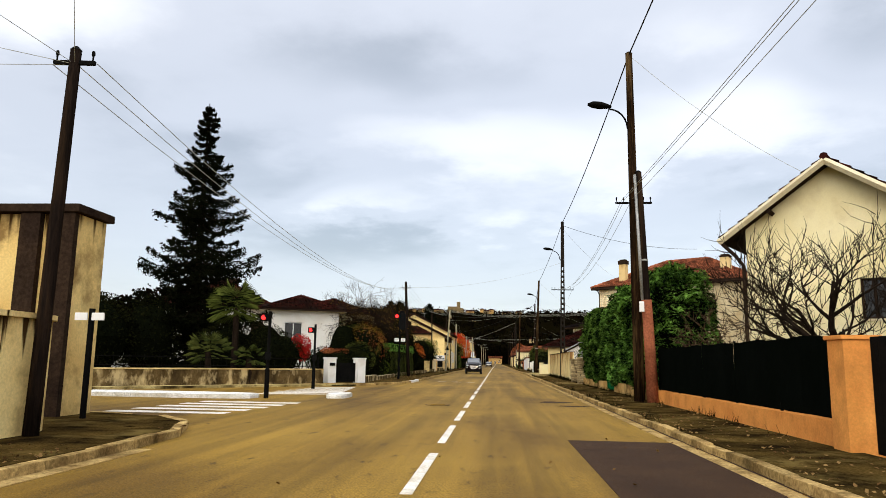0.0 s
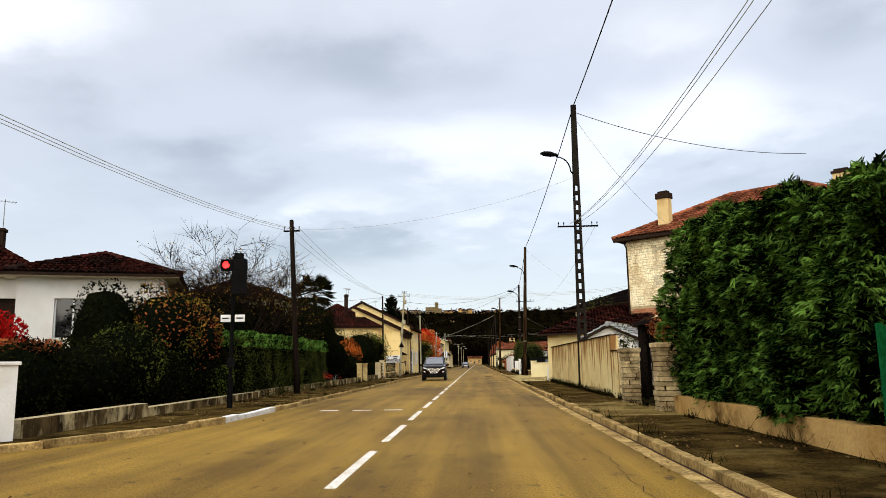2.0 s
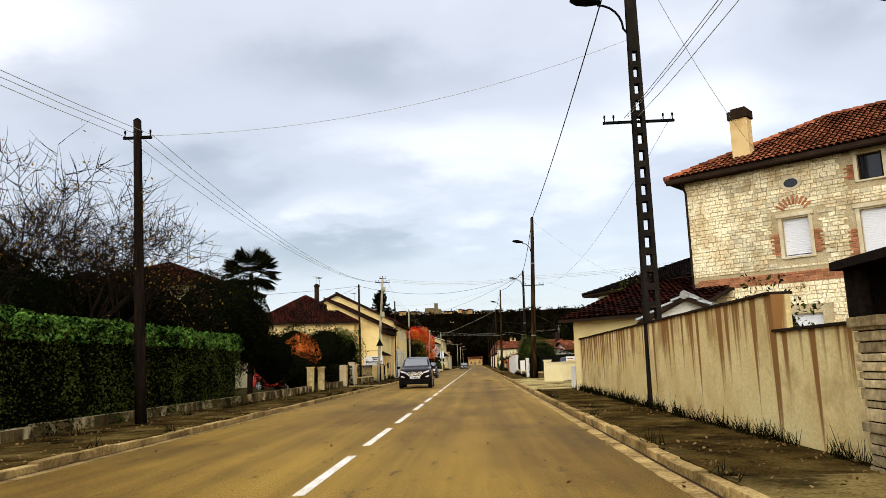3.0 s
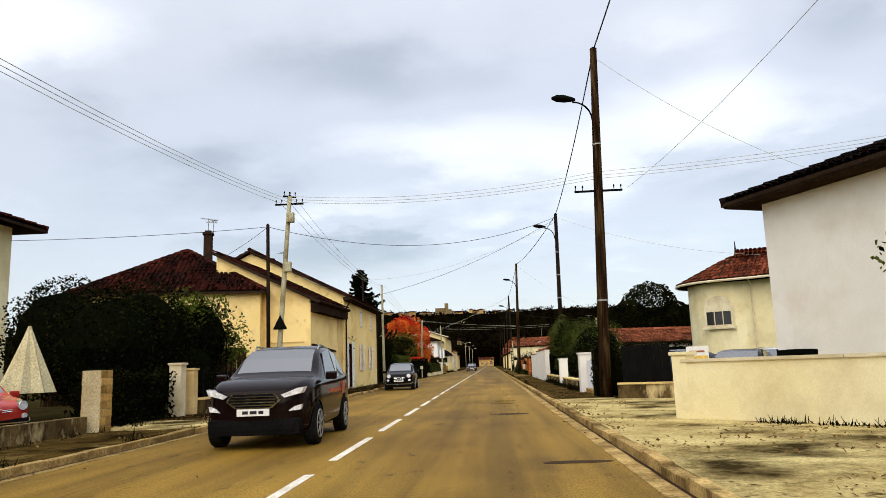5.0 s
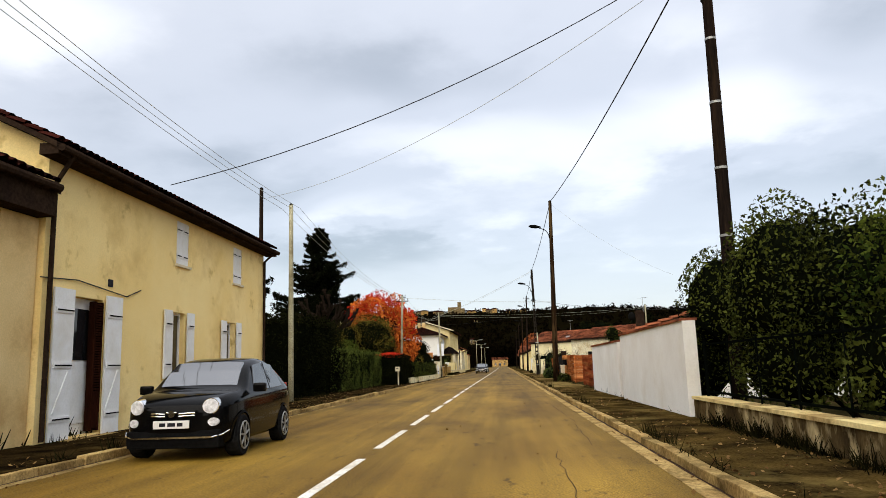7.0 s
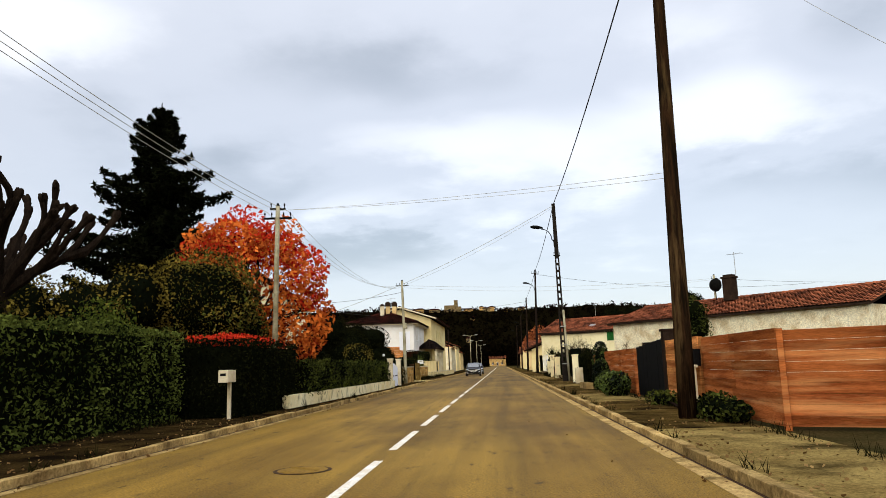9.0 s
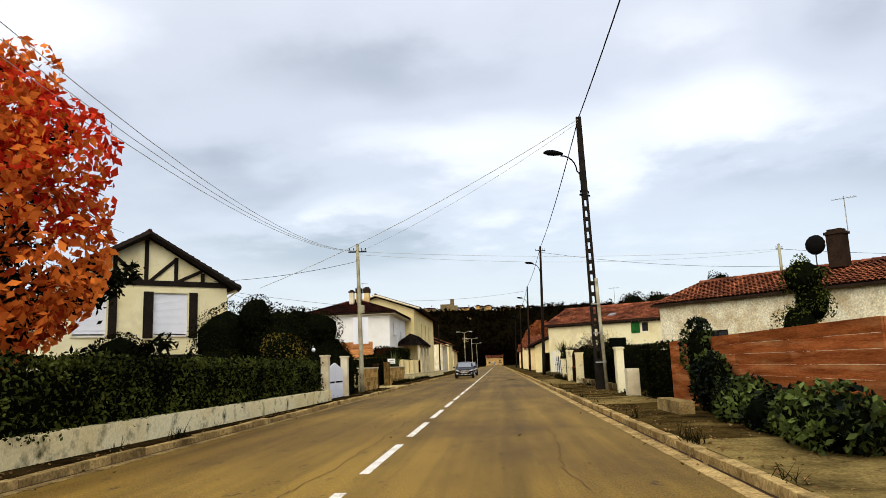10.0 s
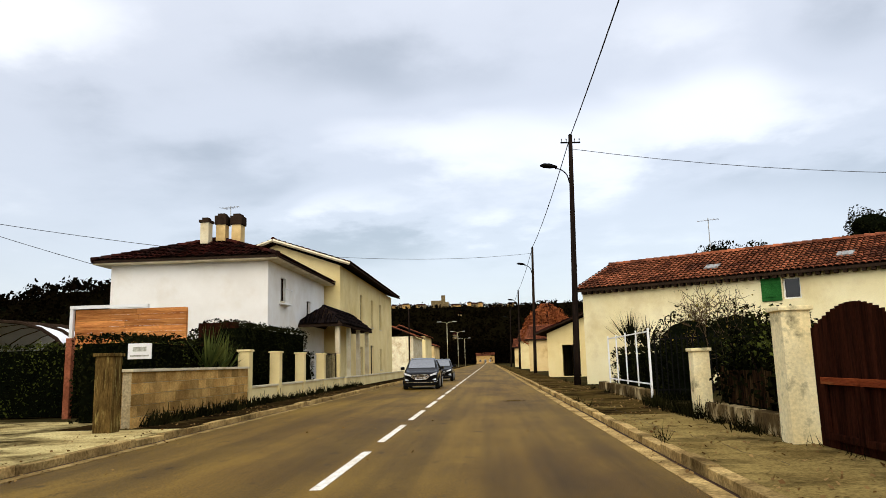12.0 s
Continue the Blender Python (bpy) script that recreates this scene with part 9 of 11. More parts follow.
t = thing("green_gate", "green painted sheet metal gate in the hedge", "gate", at=(5.15, 32.3, 0.12))
F = Face(5.05, 33.55, -90)
bm = bmesh.new()
fbox(bm, F, 0, 3.0, 0.15, 1.55, -0.05, -0.01)
lf = part("gate_leaf", bm, M["greengate"], t)
for u in (0.0, 0.95, 1.9, 2.9):
    bm = bmesh.new()
    fbox(bm, F, u, u + 0.08, 0.12, 1.58, -0.009, 0.03)
    part("stile", bm, M["greengate"], lf)
bm = bmesh.new()
fbox(bm, F, -0.02, 3.0, 0.82, 0.9, -0.009, 0.028)
part("rail", bm, M["greengate"], lf)
gate_post("dark green steel gate post", 5.05, 30.78, 0.12, 1.75, M["greengate"])


def stacked_post(label, x, y, w, h, seed):
    """A gate post of thin stacked stones, each a piece of its own."""
    rng = random.Random(seed)
    t = thing("stone_gate_post", label, "gate post", "stacked stone posts", at=(x, y, 0.1))
    z = 0.08
    while z < h:
        a = rng.uniform(0.07, 0.13)
        k = rng.choice((1, 2, 2))
        cut = x + rng.uniform(-0.12, 0.12)
        for x0, x1 in ((x - w / 2, x + w / 2),) if k == 1 else ((x - w / 2, cut - 0.008), (cut + 0.008, x + w / 2)):
            bm = bmesh.new()
            e = rng.uniform(-0.02, 0.02)
            box(bm, x0 - e, x1 + e, y - w / 2 - rng.uniform(-0.02, 0.02), y + w / 2 + e, z, z + a - 0.012, 0.014)
            part("stone", bm, M["old_stone"], t)
        z += a
    bm = bmesh.new()
    box(bm, x - w / 2 + 0.03, x + w / 2 - 0.03, y - w / 2 + 0.03, y + w / 2 - 0.03, 0, h - 0.03)
    part("mortar", bm, M["roofwood"], t)
    bm = bmesh.new()
    box(bm, x - w / 2 - 0.04, x + w / 2 + 0.04, y - w / 2 - 0.04, y + w / 2 + 0.04, h, h + 0.1, 0.02)
    part("cap_stone", bm, M["old_stone"], t)


stacked_post("gate post of stacked pale stones", 4.83, 45.55, 0.46, 1.45, 1)
stacked_post("gate post of stacked pale stones", 4.83, 41.8, 0.46, 1.5, 2)
upright_boards("dark wooden gate set back between stone posts", (5.5, 45.6), (5.5, 41.8), 0.15, 1.35, M["roofwood"], 0.16, "wooden_gate", category="gate")
t = thing("carport", "low black wooden carport behind the stone gate", "carport", at=(6.8, 45.2, 0.1))
for x, y in ((5.75, 42.7), (5.75, 47.7), (8.4, 42.7), (8.4, 47.7)):
    bm = bmesh.new()
    box(bm, x - 0.06, x + 0.06, y - 0.06, y + 0.06, 0.06, 2.24)
    part("post", bm, M["timber"], t)
bm = bmesh.new()
box(bm, 5.5, 8.6, 42.4, 47.95, 2.25, 2.36)
part("roof", bm, M["timber"], t)
for k in range(16):
    bm = bmesh.new()
    box(bm, 5.6 + k * 0.18, 5.77 + k * 0.18, 47.78, 47.81, 0.1, 2.24)
    part("board", bm, M["timber"], t)
for k in range(26):
    bm = bmesh.new()
    box(bm, 8.48, 8.51, 42.7 + k * 0.19, 42.88 + k * 0.19, 0.1, 2.24)
    part("board", bm, M["timber"], t)
bush("climber", "dark climber with red leaves over the gate", [(5.6, 44, 2.1, 0.5, 1.5, 0.4)], LEAF["russet"], 0.09, 120, 57, core=False)
garden_wall("long weathered render wall with dark run-off streaks", [(4.95, 66.2), (4.95, 48.2), (4.95, 45.9)], [2.0, 1.5], M["runoff"], 0.25, M["roofwood"], cop_h=0.035)
t = thing("roof_gable", "white gable peeping over the long wall", "shed", at=(6, 58, 0.1))
bm = bmesh.new()
box(bm, 6.2, 6.24, 57.9, 58.1, 0.1, 2.0)
part("post", bm, M["white"], t)
bush("climber", "small dark climber peeping over the wall", [(5.7, 50.6, 1.9, 0.5, 0.8, 0.6), (5.5, 49.2, 1.7, 0.35, 0.5, 0.4)], LEAF["laurel"], 0.08, 70, 58, core=False, amp=0.4)
gate_post("brownish gate post at the wall's end", 4.95, 66.7, 0.5, 1.9, M["oldwall"])
tree("garden_tree", "small tree with sparse dark leaves behind the splayed wall", (9.4, 77.6), 6.0, 0.09, [(0, 0, 3.9, 1.2, 1.2, 1.5), (-0.6, 0.3, 2.9, 1.1, 1.0, 1.2), (0.2, 0.1, 5.1, 0.8, 0.8, 0.8)], LEAF["laurel"], 0.12, 46, 59)
# splayed white wall and its post
garden_wall("low smooth cream-white wall on the forecourt", [(4.85, 79.7), (9.4, 75.0)], 1.12, M["butter"], 0.2, M["eave_white"])
gate_post("white rendered post ending the wall", 4.85, 79.75, 0.3, 1.25, M["butter"], turn=-45)
garden_wall("low white wall with a grey coping", [(4.95, 67.2), (4.95, 69.5)], 1.0, M["white"], 0.2)
# villa fence
garden_wall("low blotched wall before the villa", [(5.0, 87.5), (8.6, 85.3), (13.5, 82.5)], 0.5, M["grime"], 0.25, M["oldwall"])
screen_fence("dark wire fence on the villa's low wall", (8.7, 85.25), (13.3, 82.6), 0.55, 1.3, M["darkgreen"])
upright_boards("black sheet metal yard gate", (5.15, 87.65), (6.4, 87.0), 0.15, 1.6, M["blackmetal"], 0.25, "yard_gate", category="gate")
t = thing("estate_sign", "yellow and white sign board on the fence", "sign", at=(7.4, 86.5, 1.4))
F = Face(6.75, 86.6, -32)
bm = bmesh.new()
fbox(bm, F, 0, 0.6, 1.0, 1.5, -0.02, 0.0, 0.004)
part("board", bm, M["signwhite"], t)
bm = bmesh.new()
fbox(bm, F, 0.02, 0.58, 1.02, 1.24, 0.001, 0.004)
part("colour_band", bm, M["signyellow"], t)
bars(t, Face(6.75 + F.n[0] * 0.004, 86.6 + F.n[1] * 0.004, -32), [(0.08, 0.5, 1.33, 1.38), (0.1, 0.5, 1.1, 1.15)], M["rust"])
t = thing("wheelie_bin", "black wheeled rubbish bin behind the gate", "bin", at=(6.0, 88.6, 0.1))
bm = bmesh.new()
vs = [bm.verts.new((6 + a * s, 88.6 + b * s, z)) for z, s in ((0.15, 0.26), (1.02, 0.33)) for a, b in ((-1, -1), (1, -1), (1, 1), (-1, 1))]
for f in ((0, 3, 2, 1), (4, 5, 6, 7), (0, 1, 5, 4), (1, 2, 6, 5), (2, 3, 7, 6), (3, 0, 4, 7)):
    bm.faces.new([vs[i] for i in f])
part("body", bm, M["plastic"], t)
bm = bmesh.new()
box(bm, 5.64, 6.36, 88.22, 88.95, 1.025, 1.09, 0.02)
part("lid", bm, M["plastic"], t)
for x in (5.75, 6.25):
    bm = bmesh.new()
    tube(bm, [(x - 0.03, 88.9, 0.12), (x + 0.03, 88.9, 0.12)], 0.1, 12)
    part("wheel", bm, M["tyre"], t)
# gate of white boards
gate_post("grimy dark post with ivy beside the gate", 4.75, 89.15, 0.46, 1.5, M["roofwood"])
bush("ivy", "dark ivy on a gate post", [(4.85, 88.85, 1.3, 0.42, 0.35, 0.55), (5.15, 88.9, 0.7, 0.5, 0.4, 0.8), (4.7, 88.85, 0.5, 0.3, 0.25, 0.6)], LEAF["dark"], 0.07, 260, 60)
upright_boards("white upright-boarded yard gate", (4.75, 92.25), (4.75, 89.45), 0.28, 1.22, M["whitemetal"], 0.13, "white_gate", category="gate")
block_wall("row of small pale bricks under the gate", (4.75, 92.2), (4.75, 89.5), 0.1, 1, 0.16, 0.14, M["block"], 0.2, name="brick_sill")
gate_post("white painted wide gate post", 4.75, 92.55, 0.5, 1.45, M["white"])
gate_post("white painted gate post", 4.7, 100.2, 0.38, 1.3, M["white"])
garden_wall("low blotched wall with a pale coping", [(4.75, 99.9), (4.75, 92.9)], 0.46, M["grime"], 0.25, M["oldwall"])
garden_wall("low blotched wall with a pale coping", [(4.75, 109.2), (4.75, 100.5)], 0.46, M["grime"], 0.25, M["oldwall"])
bush("evergreen_shrubs", "tall dark leafy shrubs behind the low wall", [(6.6, 102.5, 1.8, 1.4, 2.0, 1.4), (6.4, 105.5, 2.0, 1.3, 2.0, 1.4), (6.1, 108.2, 2.1, 1.0, 1.4, 1.5), (5.6, 110.2, 2.3, 0.8, 1.2, 1.2), (5.5, 107.0, 2.3, 0.7, 1.6, 1.35), (5.5, 103.0, 1.1, 0.55, 2.0, 0.8), (5.5, 106.8, 1.1, 0.55, 2.0, 0.8), (5.35, 110.8, 1.2, 0.6, 0.8, 1.1)], LEAF["laurel"], 0.078, 330, 61, amp=0.4)
hedge("hedge", "black-green hedge at the back of the lawn", 7.9, 13.5, 109.2, 110.5, 0.1, 2.1, LEAF["dark"], 0.1, 170, 0.25, seed=162)
bm = bmesh.new()
slab(bm, [(4.9, 92.9), (11.5, 92.9), (13.0, 101.5), (4.9, 101.5)], -0.05, 0.13)
tagged(part("lawn", bm, M["lawn"]), "bright green lawn behind the low wall", "lawn", kind="structure")
bush("garden_bush", "lighter yellow-green bush among dark shrubs", [(5.6, 103.6, 1.9, 0.6, 1.0, 0.9), (6.4, 104.6, 2.6, 0.7, 0.8, 0.6)], LEAF["privet"], 0.085, 170, 62, core=False)
bar_fence("green wire fence in front of shrubs", (4.85, 109.0), (4.85, 100.6), 0.5, 1.55, M["darkgreen"], 1.4, 0.014, name="wire_fence")
tree("garden_tree", "dark round-headed tree behind the villa", (15.6, 130.5), 7.6, 0.25, [(0, 0, 5.8, 2.4, 2.4, 2.0), (-2, 0, 4.6, 2.0, 2.2, 1.8), (2.2, 0, 4.6, 2.0, 2.2, 1.6), (0, -0.5, 3.4, 2.8, 2.4, 1.8)], LEAF["dark"], 0.22, 130, 63)
# white walls with tiled copings, one is a garage end
garden_wall("white rendered wall with a red tile coping", [(4.7, 117.0), (4.7, 109.4)], 1.95, M["white"], 0.25, M["tile"])
garden_wall("white rendered wall with a red tile coping", [(4.75, 124.4), (4.75, 117.9)], 1.8, M["white"], 0.25, M["tile"])
t = thing("wall_door", "narrow dark door between white walls", "door", at=(4.8, 117.45, 0.1))
bm = bmesh.new()
box(bm, 4.78, 4.83, 117.05, 117.85, 0.12, 1.75)
part("leaf", bm, M["wood_gate"], t)
t, F, R, L = house("white garage with a shallow red tile roof", 6.5, 6, 2.0, M["white"], gable=0.8, name="garage")
gable_roof(t, 0, 6.5, 0, 6, 2.0, 0.95, 0.25, M["tile"])
place(t, 5.0, 117.2, -10)
# red plank fences and gates
plank_fence("red-brown horizontal plank fence", (5.05, 132.0), (5.05, 125.0), 0.12, 1.55, M["plank"], 8, seed=5)
plank_fence("red-brown horizontal plank fence with worn boards", (6.6, 136.6), (5.15, 137.3), 0.12, 1.62, M["plank_mid"], 9, seed=6)
plank_fence("red-brown horizontal plank fence with worn boards", (5.15, 141.6), (5.15, 137.3), 0.12, 1.66, M["plank_mid"], 9, seed=7)
plank_fence("pale orange horizontal plank fence", (5.1, 145.0), (5.1, 141.7), 0.12, 1.70, M["plank_pale"], 9, seed=8, length=1.6)
gate_post("small white post in front of the planks", 4.80, 141.5, 0.25, 1.02, M["eave_white"])
t = thing("letterbox", "small black letterbox on the plank fence", "letterbox", at=(4.95, 142.2, 1.2))
bm = bmesh.new()
box(bm, 4.85, 5.08, 141.5, 142.2, 1.05, 1.42, 0.02)
part("box", bm, M["plastic"], t)
upright_boards("tall black sheet metal driveway gate", (5.15, 149.2), (5.15, 145.1), 0.12, 1.72, M["blackmetal"], 0.5, "metal_gate", category="gate", top=lambda k: -0.1 + 0.16 * k)
gate_post("dark square gate post", 5.2, 144.95, 0.3, 1.95, M["roofwood"])
plank_fence("red-brown plank fence grown over with ivy", (5.1, 159.6), (5.1, 149.4), 0.12, 1.6, M["plank_mid"], 8, seed=9)
bush("ivy", "glossy green ivy climbing over the plank fence", [(5.0, 156.6, 1.25, 0.3, 0.75, 0.75), (4.85, 155.3, 0.75, 0.4, 0.9, 0.6), (4.7, 153.4, 0.45, 0.45, 1.0, 0.4), (4.6, 151.5, 0.36, 0.45, 1.0, 0.4), (4.45, 149.6, 0.4, 0.5, 1.0, 0.42)], LEAF["ivy"], 0.12, 240, 64)
bush("ivy", "ivy and weeds at the foot of the plank fence", [(4.7, 139.0, 0.3, 0.4, 1.3, 0.28), (4.75, 144.0, 0.25, 0.3, 0.9, 0.2)], LEAF["laurel"], 0.09, 220, 65)
garden_wall("low pale concrete edging blocks", [(4.25, 157.0), (4.3, 155.3)], 0.36, M["kerb"], 0.3)
hedge("hedge", "dark clipped hedge beyond the plank fence", 5.0, 6.3, 159.9, 163.0, 0.1, 1.55, LEAF["dark"], 0.09, 240, 0.1, seed=67)
t = thing("meter_box", "white utility box on the pavement's edge", "utility box", at=(4.75, 163.35, 0.1))
bm = bmesh.new()
box(bm, 4.58, 4.95, 163.15, 163.6, 0.0, 0.92, 0.02)
part("cabinet", bm, M["eave_white"], t)
bm = bmesh.new()
box(bm, 4.62, 4.91, 163.13, 163.15, 0.35, 0.85, 0.006)
part("door", bm, M["eave_white"], t)
gate_post("white rendered gate post", 4.78, 165.5, 0.25, 1.55, M["butter"])
upright_boards("dark wooden gate between white posts", (5.02, 167.3), (4.80, 165.68), 0.15, 1.45, M["wood_gate"], 0.16, "wooden_gate", category="gate")
gate_post("white rendered gate post", 5.06, 167.5, 0.25, 1.6, M["butter"])
t = thing("green_box", "dark green box on a gate post", "box", at=(5.06, 167.5, 1.67))
bm = bmesh.new()
box(bm, 4.80, 5.36, 167.3, 167.7, 1.665, 1.98, 0.03)
part("box", bm, M["darkgreen"], t)
hedge("hedge", "tall dark clipped hedge along the fence", 5.0, 6.6, 167.4, 176.8, 0.1, 1.65, LEAF["dark"], 0.09, 220, 0.12, seed=68)
garden_wall("low stained wall under a hedge", [(4.85, 176.9), (4.85, 167.3)], 0.35, M["grime"], 0.22)
gate_post("cream rendered gate post with dark stains", 4.75, 177.3, 0.36, 1.55, M["ivywall"])
carved = upright_boards("old dark brown carved wooden gate", (4.85, 181.5), (4.85, 177.6), 0.12, 1.52, M["wood_gate"], 0.11, "wooden_gate", category="gate", top=lambda k: 0.24 * abs(math.sin(2 * math.pi * k)))
gate_post("cream rendered gate post with dark stains", 4.75, 181.85, 0.36, 1.75, M["ivywall"])
garden_wall("low rubble wall with a wire fence", [(4.85, 185.7), (4.85, 182.2)], 0.4, M["grime"], 0.25)
hedge("hedge", "loose dark shrubs behind a wire fence", 5.0, 6.2, 182.3, 185.8, 0.1, 1.6, LEAF["dark"], 0.1, 190, 0.25, seed=69)
bush("ivy", "dark ivy with olive sprigs over the wire fence", [(5.1, 183.0, 1.4, 0.5, 0.7, 0.45), (5.2, 184.6, 1.2, 0.4, 0.8, 0.4)], LEAF["laurel"], 0.08, 90, 169, core=False)
upright_boards("old grey boards leaning behind the wire fence", (4.98, 185.6), (4.98, 183.4), 0.42, 1.05, M["pole_wood"], 0.12, "board_fence", ragged=0.25, gap=0.07)
gate_post("square cream-rendered gate post", 4.75, 186.0, 0.30, 1.3, M["ivywall"])
garden_wall("low stone wall under a white railing", [(4.95, 199.0), (4.95, 191.2)], 0.4, M["grime"], 0.25)
bar_fence("white metal railing on a low wall", (4.95, 197.2), (4.95, 191.0), 0.45, 1.95, M["whitepaint"], 1.5, 0.022)
bar_fence("black railing across the drive", (9.5, 190.2), (5.1, 191.0), 0.3, 1.75, M["blackmetal"], 0.13, 0.016, spear=True)
hedge("hedge", "dark hedge beside the long house", 5.4, 6.4, 191.4, 199, 0.1, 1.5, LEAF["dark"], 0.09, 160, 0.15, seed=70)
bush("garden_bush", "dark ragged shrubs before the long house", [(7.6, 197.0, 1.4, 1.3, 1.0, 1.3), (9.0, 196.4, 1.5, 1.4, 1.0, 1.3), (10.4, 195.2, 1.2, 1.2, 1.0, 1.2)], LEAF["dark"], 0.1, 170, 71, amp=0.6)
bare_tree("golden_bush", "pale olive twiggy bush before the long house", (8.0, 196.6), 3.5, 0.05, 171, 3, 4, 9, 0.7, M["twig"], start=0.15, leaves=LEAF["olive"], leaf_n=900)
yucca("dark spiky yucca by the long house", 5.9, 198.0, 1.6, 1.3, 70, LEAF["dark"], 72)
yucca("dark spiky yucca by the long house", 6.5, 198.3, 1.5, 1.2, 60, LEAF["dark"], 73)
bare_tree("bare_tree", "small bare tree before the stone cottage", (9.4, 172.6), 2.9, 0.05, 73, 3, 3, 5, 0.7, M["twig"], 0.25)
bush("garden_tree", "small dark tree beside the stone cottage", [(12.0, 167.8, 3.9, 0.8, 0.8, 0.8), (12.2, 167.8, 3.0, 0.7, 0.7, 0.9), (11.7, 167.8, 2.2, 0.7, 0.7, 0.8)], LEAF["laurel"], 0.11, 190, 74, amp=0.5, category="tree")
for x, y, h in ((15, 216, 7.9), (17.6, 216.5, 8.0), (24, 216, 9.6)):
    bush("garden_tree", "dark tree top behind the long house", [(x, y, h - 1, 1.3, 1.3, 0.9), (x + 1.0, y, h - 1.5, 1.1, 1.1, 0.9), (x - 0.5, y, h - 2.4, 1.4, 1.3, 1.5)], LEAF["dark"], 0.17, 110, int(x), amp=0.7, category="tree", trunk=0.12)
tree("autumn_tree", "orange-brown autumn tree down the street", (8.3, 262), 9.5, 0.25, [(0, 0, 5.6, 2.4, 3.0, 2.4), (-1.5, 0, 4.6, 1.8, 2.2, 2.0), (1.5, 1, 5.0, 1.8, 2.4, 2.0)], LEAF["russet"], 0.25, 40, 75)
round_pole("grey telephone pole behind the cottage", (19.6, 189), (19.6, 189, 8.3), 0.12, 0.09, M["pole_grey"], arms=((8.0, 0.5, 0.2),))

F = Face(4.83, 181.4, -90)
for u0, u1 in ((0.15, 1.0), (1.05, 1.85), (2.0, 2.8), (2.85, 3.65)):
    for a in ((u0, u1, 0.22, 0.3), (u0, u1, 0.85, 0.93), (u0, u0 + 0.08, 0.3, 0.85), (u1 - 0.08, u1, 0.3, 0.85)):
        bm = bmesh.new()
        fbox(bm, F, *a, 0.0, 0.05, 0.008)
        part("moulding", bm, M["plank"] if a[2] > 0.8 else M["wood_gate"], carved)
# ---- overhead cables ----
TOPS = [(4.31, 22.7, 11.35), (5.06, 55.3, 12.15), (5.14, 88.5, 11.25), (5.74, 109.6, 10.17), (4.47, 139.9, 11.35), (4.37, 168.5, 10.75), (4.97, 204.2, 11.3), (5.03, 234.7, 11.0), (5.1, 268, 10.5), (5.1, 305, 10.5)]
wire((4.0, -8, 11.2), TOPS[0], 0.25, 0.022)
for a, b in zip(TOPS, TOPS[1:]):
    wire(a, b, 0.35, 0.022, label="thick twisted supply cable along the street")
pale = M["cable_pale"]
L1, L2, L3, L4, L5, L6 = (-6.4, 9.8, 5.6), (-7.04, 54.8, 6.9), (-6.1, 92.5, 7.6), (-6.95, 121.8, 7.5), (-6.2, 147.5, 6.3), (-5.9, 175.55, 7.0)
for a, b, sag in ((L1, L2, 1.15), (L2, L3, 0.9), (L3, L4, 0.4), (L4, L5, 0.5), (L5, L6, 0.9)):
    for dx, dz, s in ((-0.35, 0, 0), (0.0, 0.02, 0.12), (0.35, 0, 0.2)):
        wire((a[0] + dx, a[1], a[2] + dz), (b[0] + dx, b[1], b[2] + dz), sag + s, 0.007, pale)
wire((-9.5, -6, 7.5), L1, 0.1, 0.005, pale)
wire(L1, (-16, 3, 6.6), 0.2, 0.005, pale)
wire(L1, (-13, 9, 5.7), 0.1, 0.005, pale)
wire(L1, (4.0, -8, 9.8), 0.3, 0.005, pale)
wire((5.8, 55.3, 6.95), (5.9, 88.6, 6.6), 0.95, 0.005, pale)
# bundle from the wooden pole up over the right-hand gardens
for dx, dz in ((-0.42, 0), (-0.32, 0.04), (-0.10, 0.02)):
    wire((4.4 + dx, 22.8, 6.45 + dz), (5.0 + dx, -14, 6.9 + dz), 0.25, 0.007, pale)
    wire((5.1 + dx, 55.3, 6.95 + dz), (4.4 + dx, 22.8, 6.45 + dz), 0.95, 0.007, pale)
wire(TOPS[0], (9.6, 21.8, 6.9), 0.3, 0.007, pale)
wire((5.03, 55.3, 11.9), (16, 58, 10.5), 0.5, 0.014)
wire((5.03, 55.3, 11.7), (11, 63.5, 8.4), 0.4, 0.007, pale)
wire((5.03, 55.3, 9.0), (-7.04, 54.8, 6.9), 0.6, 0.005, pale)
wire((5.24, 88.8, 11.1), (12, 87, 6.0), 0.4, 0.007, pale)
for dz in (0.0, 0.12, -0.1):
    wire((-6.1, 92.5, 7.75 + dz), (5.0, 88.6, 7.05 + dz), 0.35, 0.0075, pale)
    wire((5.0, 88.6, 7.05 + dz), (22, 86, 8.4 + dz), 0.35, 0.0075, pale)
wire((-9.05, 99.2, 8.1), (5.7, 109.6, 10.0), 1.3, 0.013)
wire((-9.05, 99.2, 8.1), (-26, 92, 7.0), 0.3, 0.012)
wire((-9.05, 99.2, 8.1), (-13.0, 103.0, 7.2), 0.1, 0.010)
wire((-6.5, 110.7, 5.6), (5.7, 109.6, 9.9), 0.6, 0.011)
wire((-8.77, 123.6, 8.4), (5.7, 109.6, 9.7), 0.9, 0.007, pale)
wire((5.76, 109.6, 10.0), (16, 105, 6.5), 0.5, 0.007, pale)
wire((4.6, 140.2, 11.2), (12, 141, 6.5), 0.4, 0.005, pale)
wire((-5.9, 175.55, 6.95), (4.3, 168.3, 10.5), 0.3, 0.007, pale)
wire((-10.5, 174.2, 5.2), (4.3, 168.2, 10.6), 0.4, 0.013, pale)
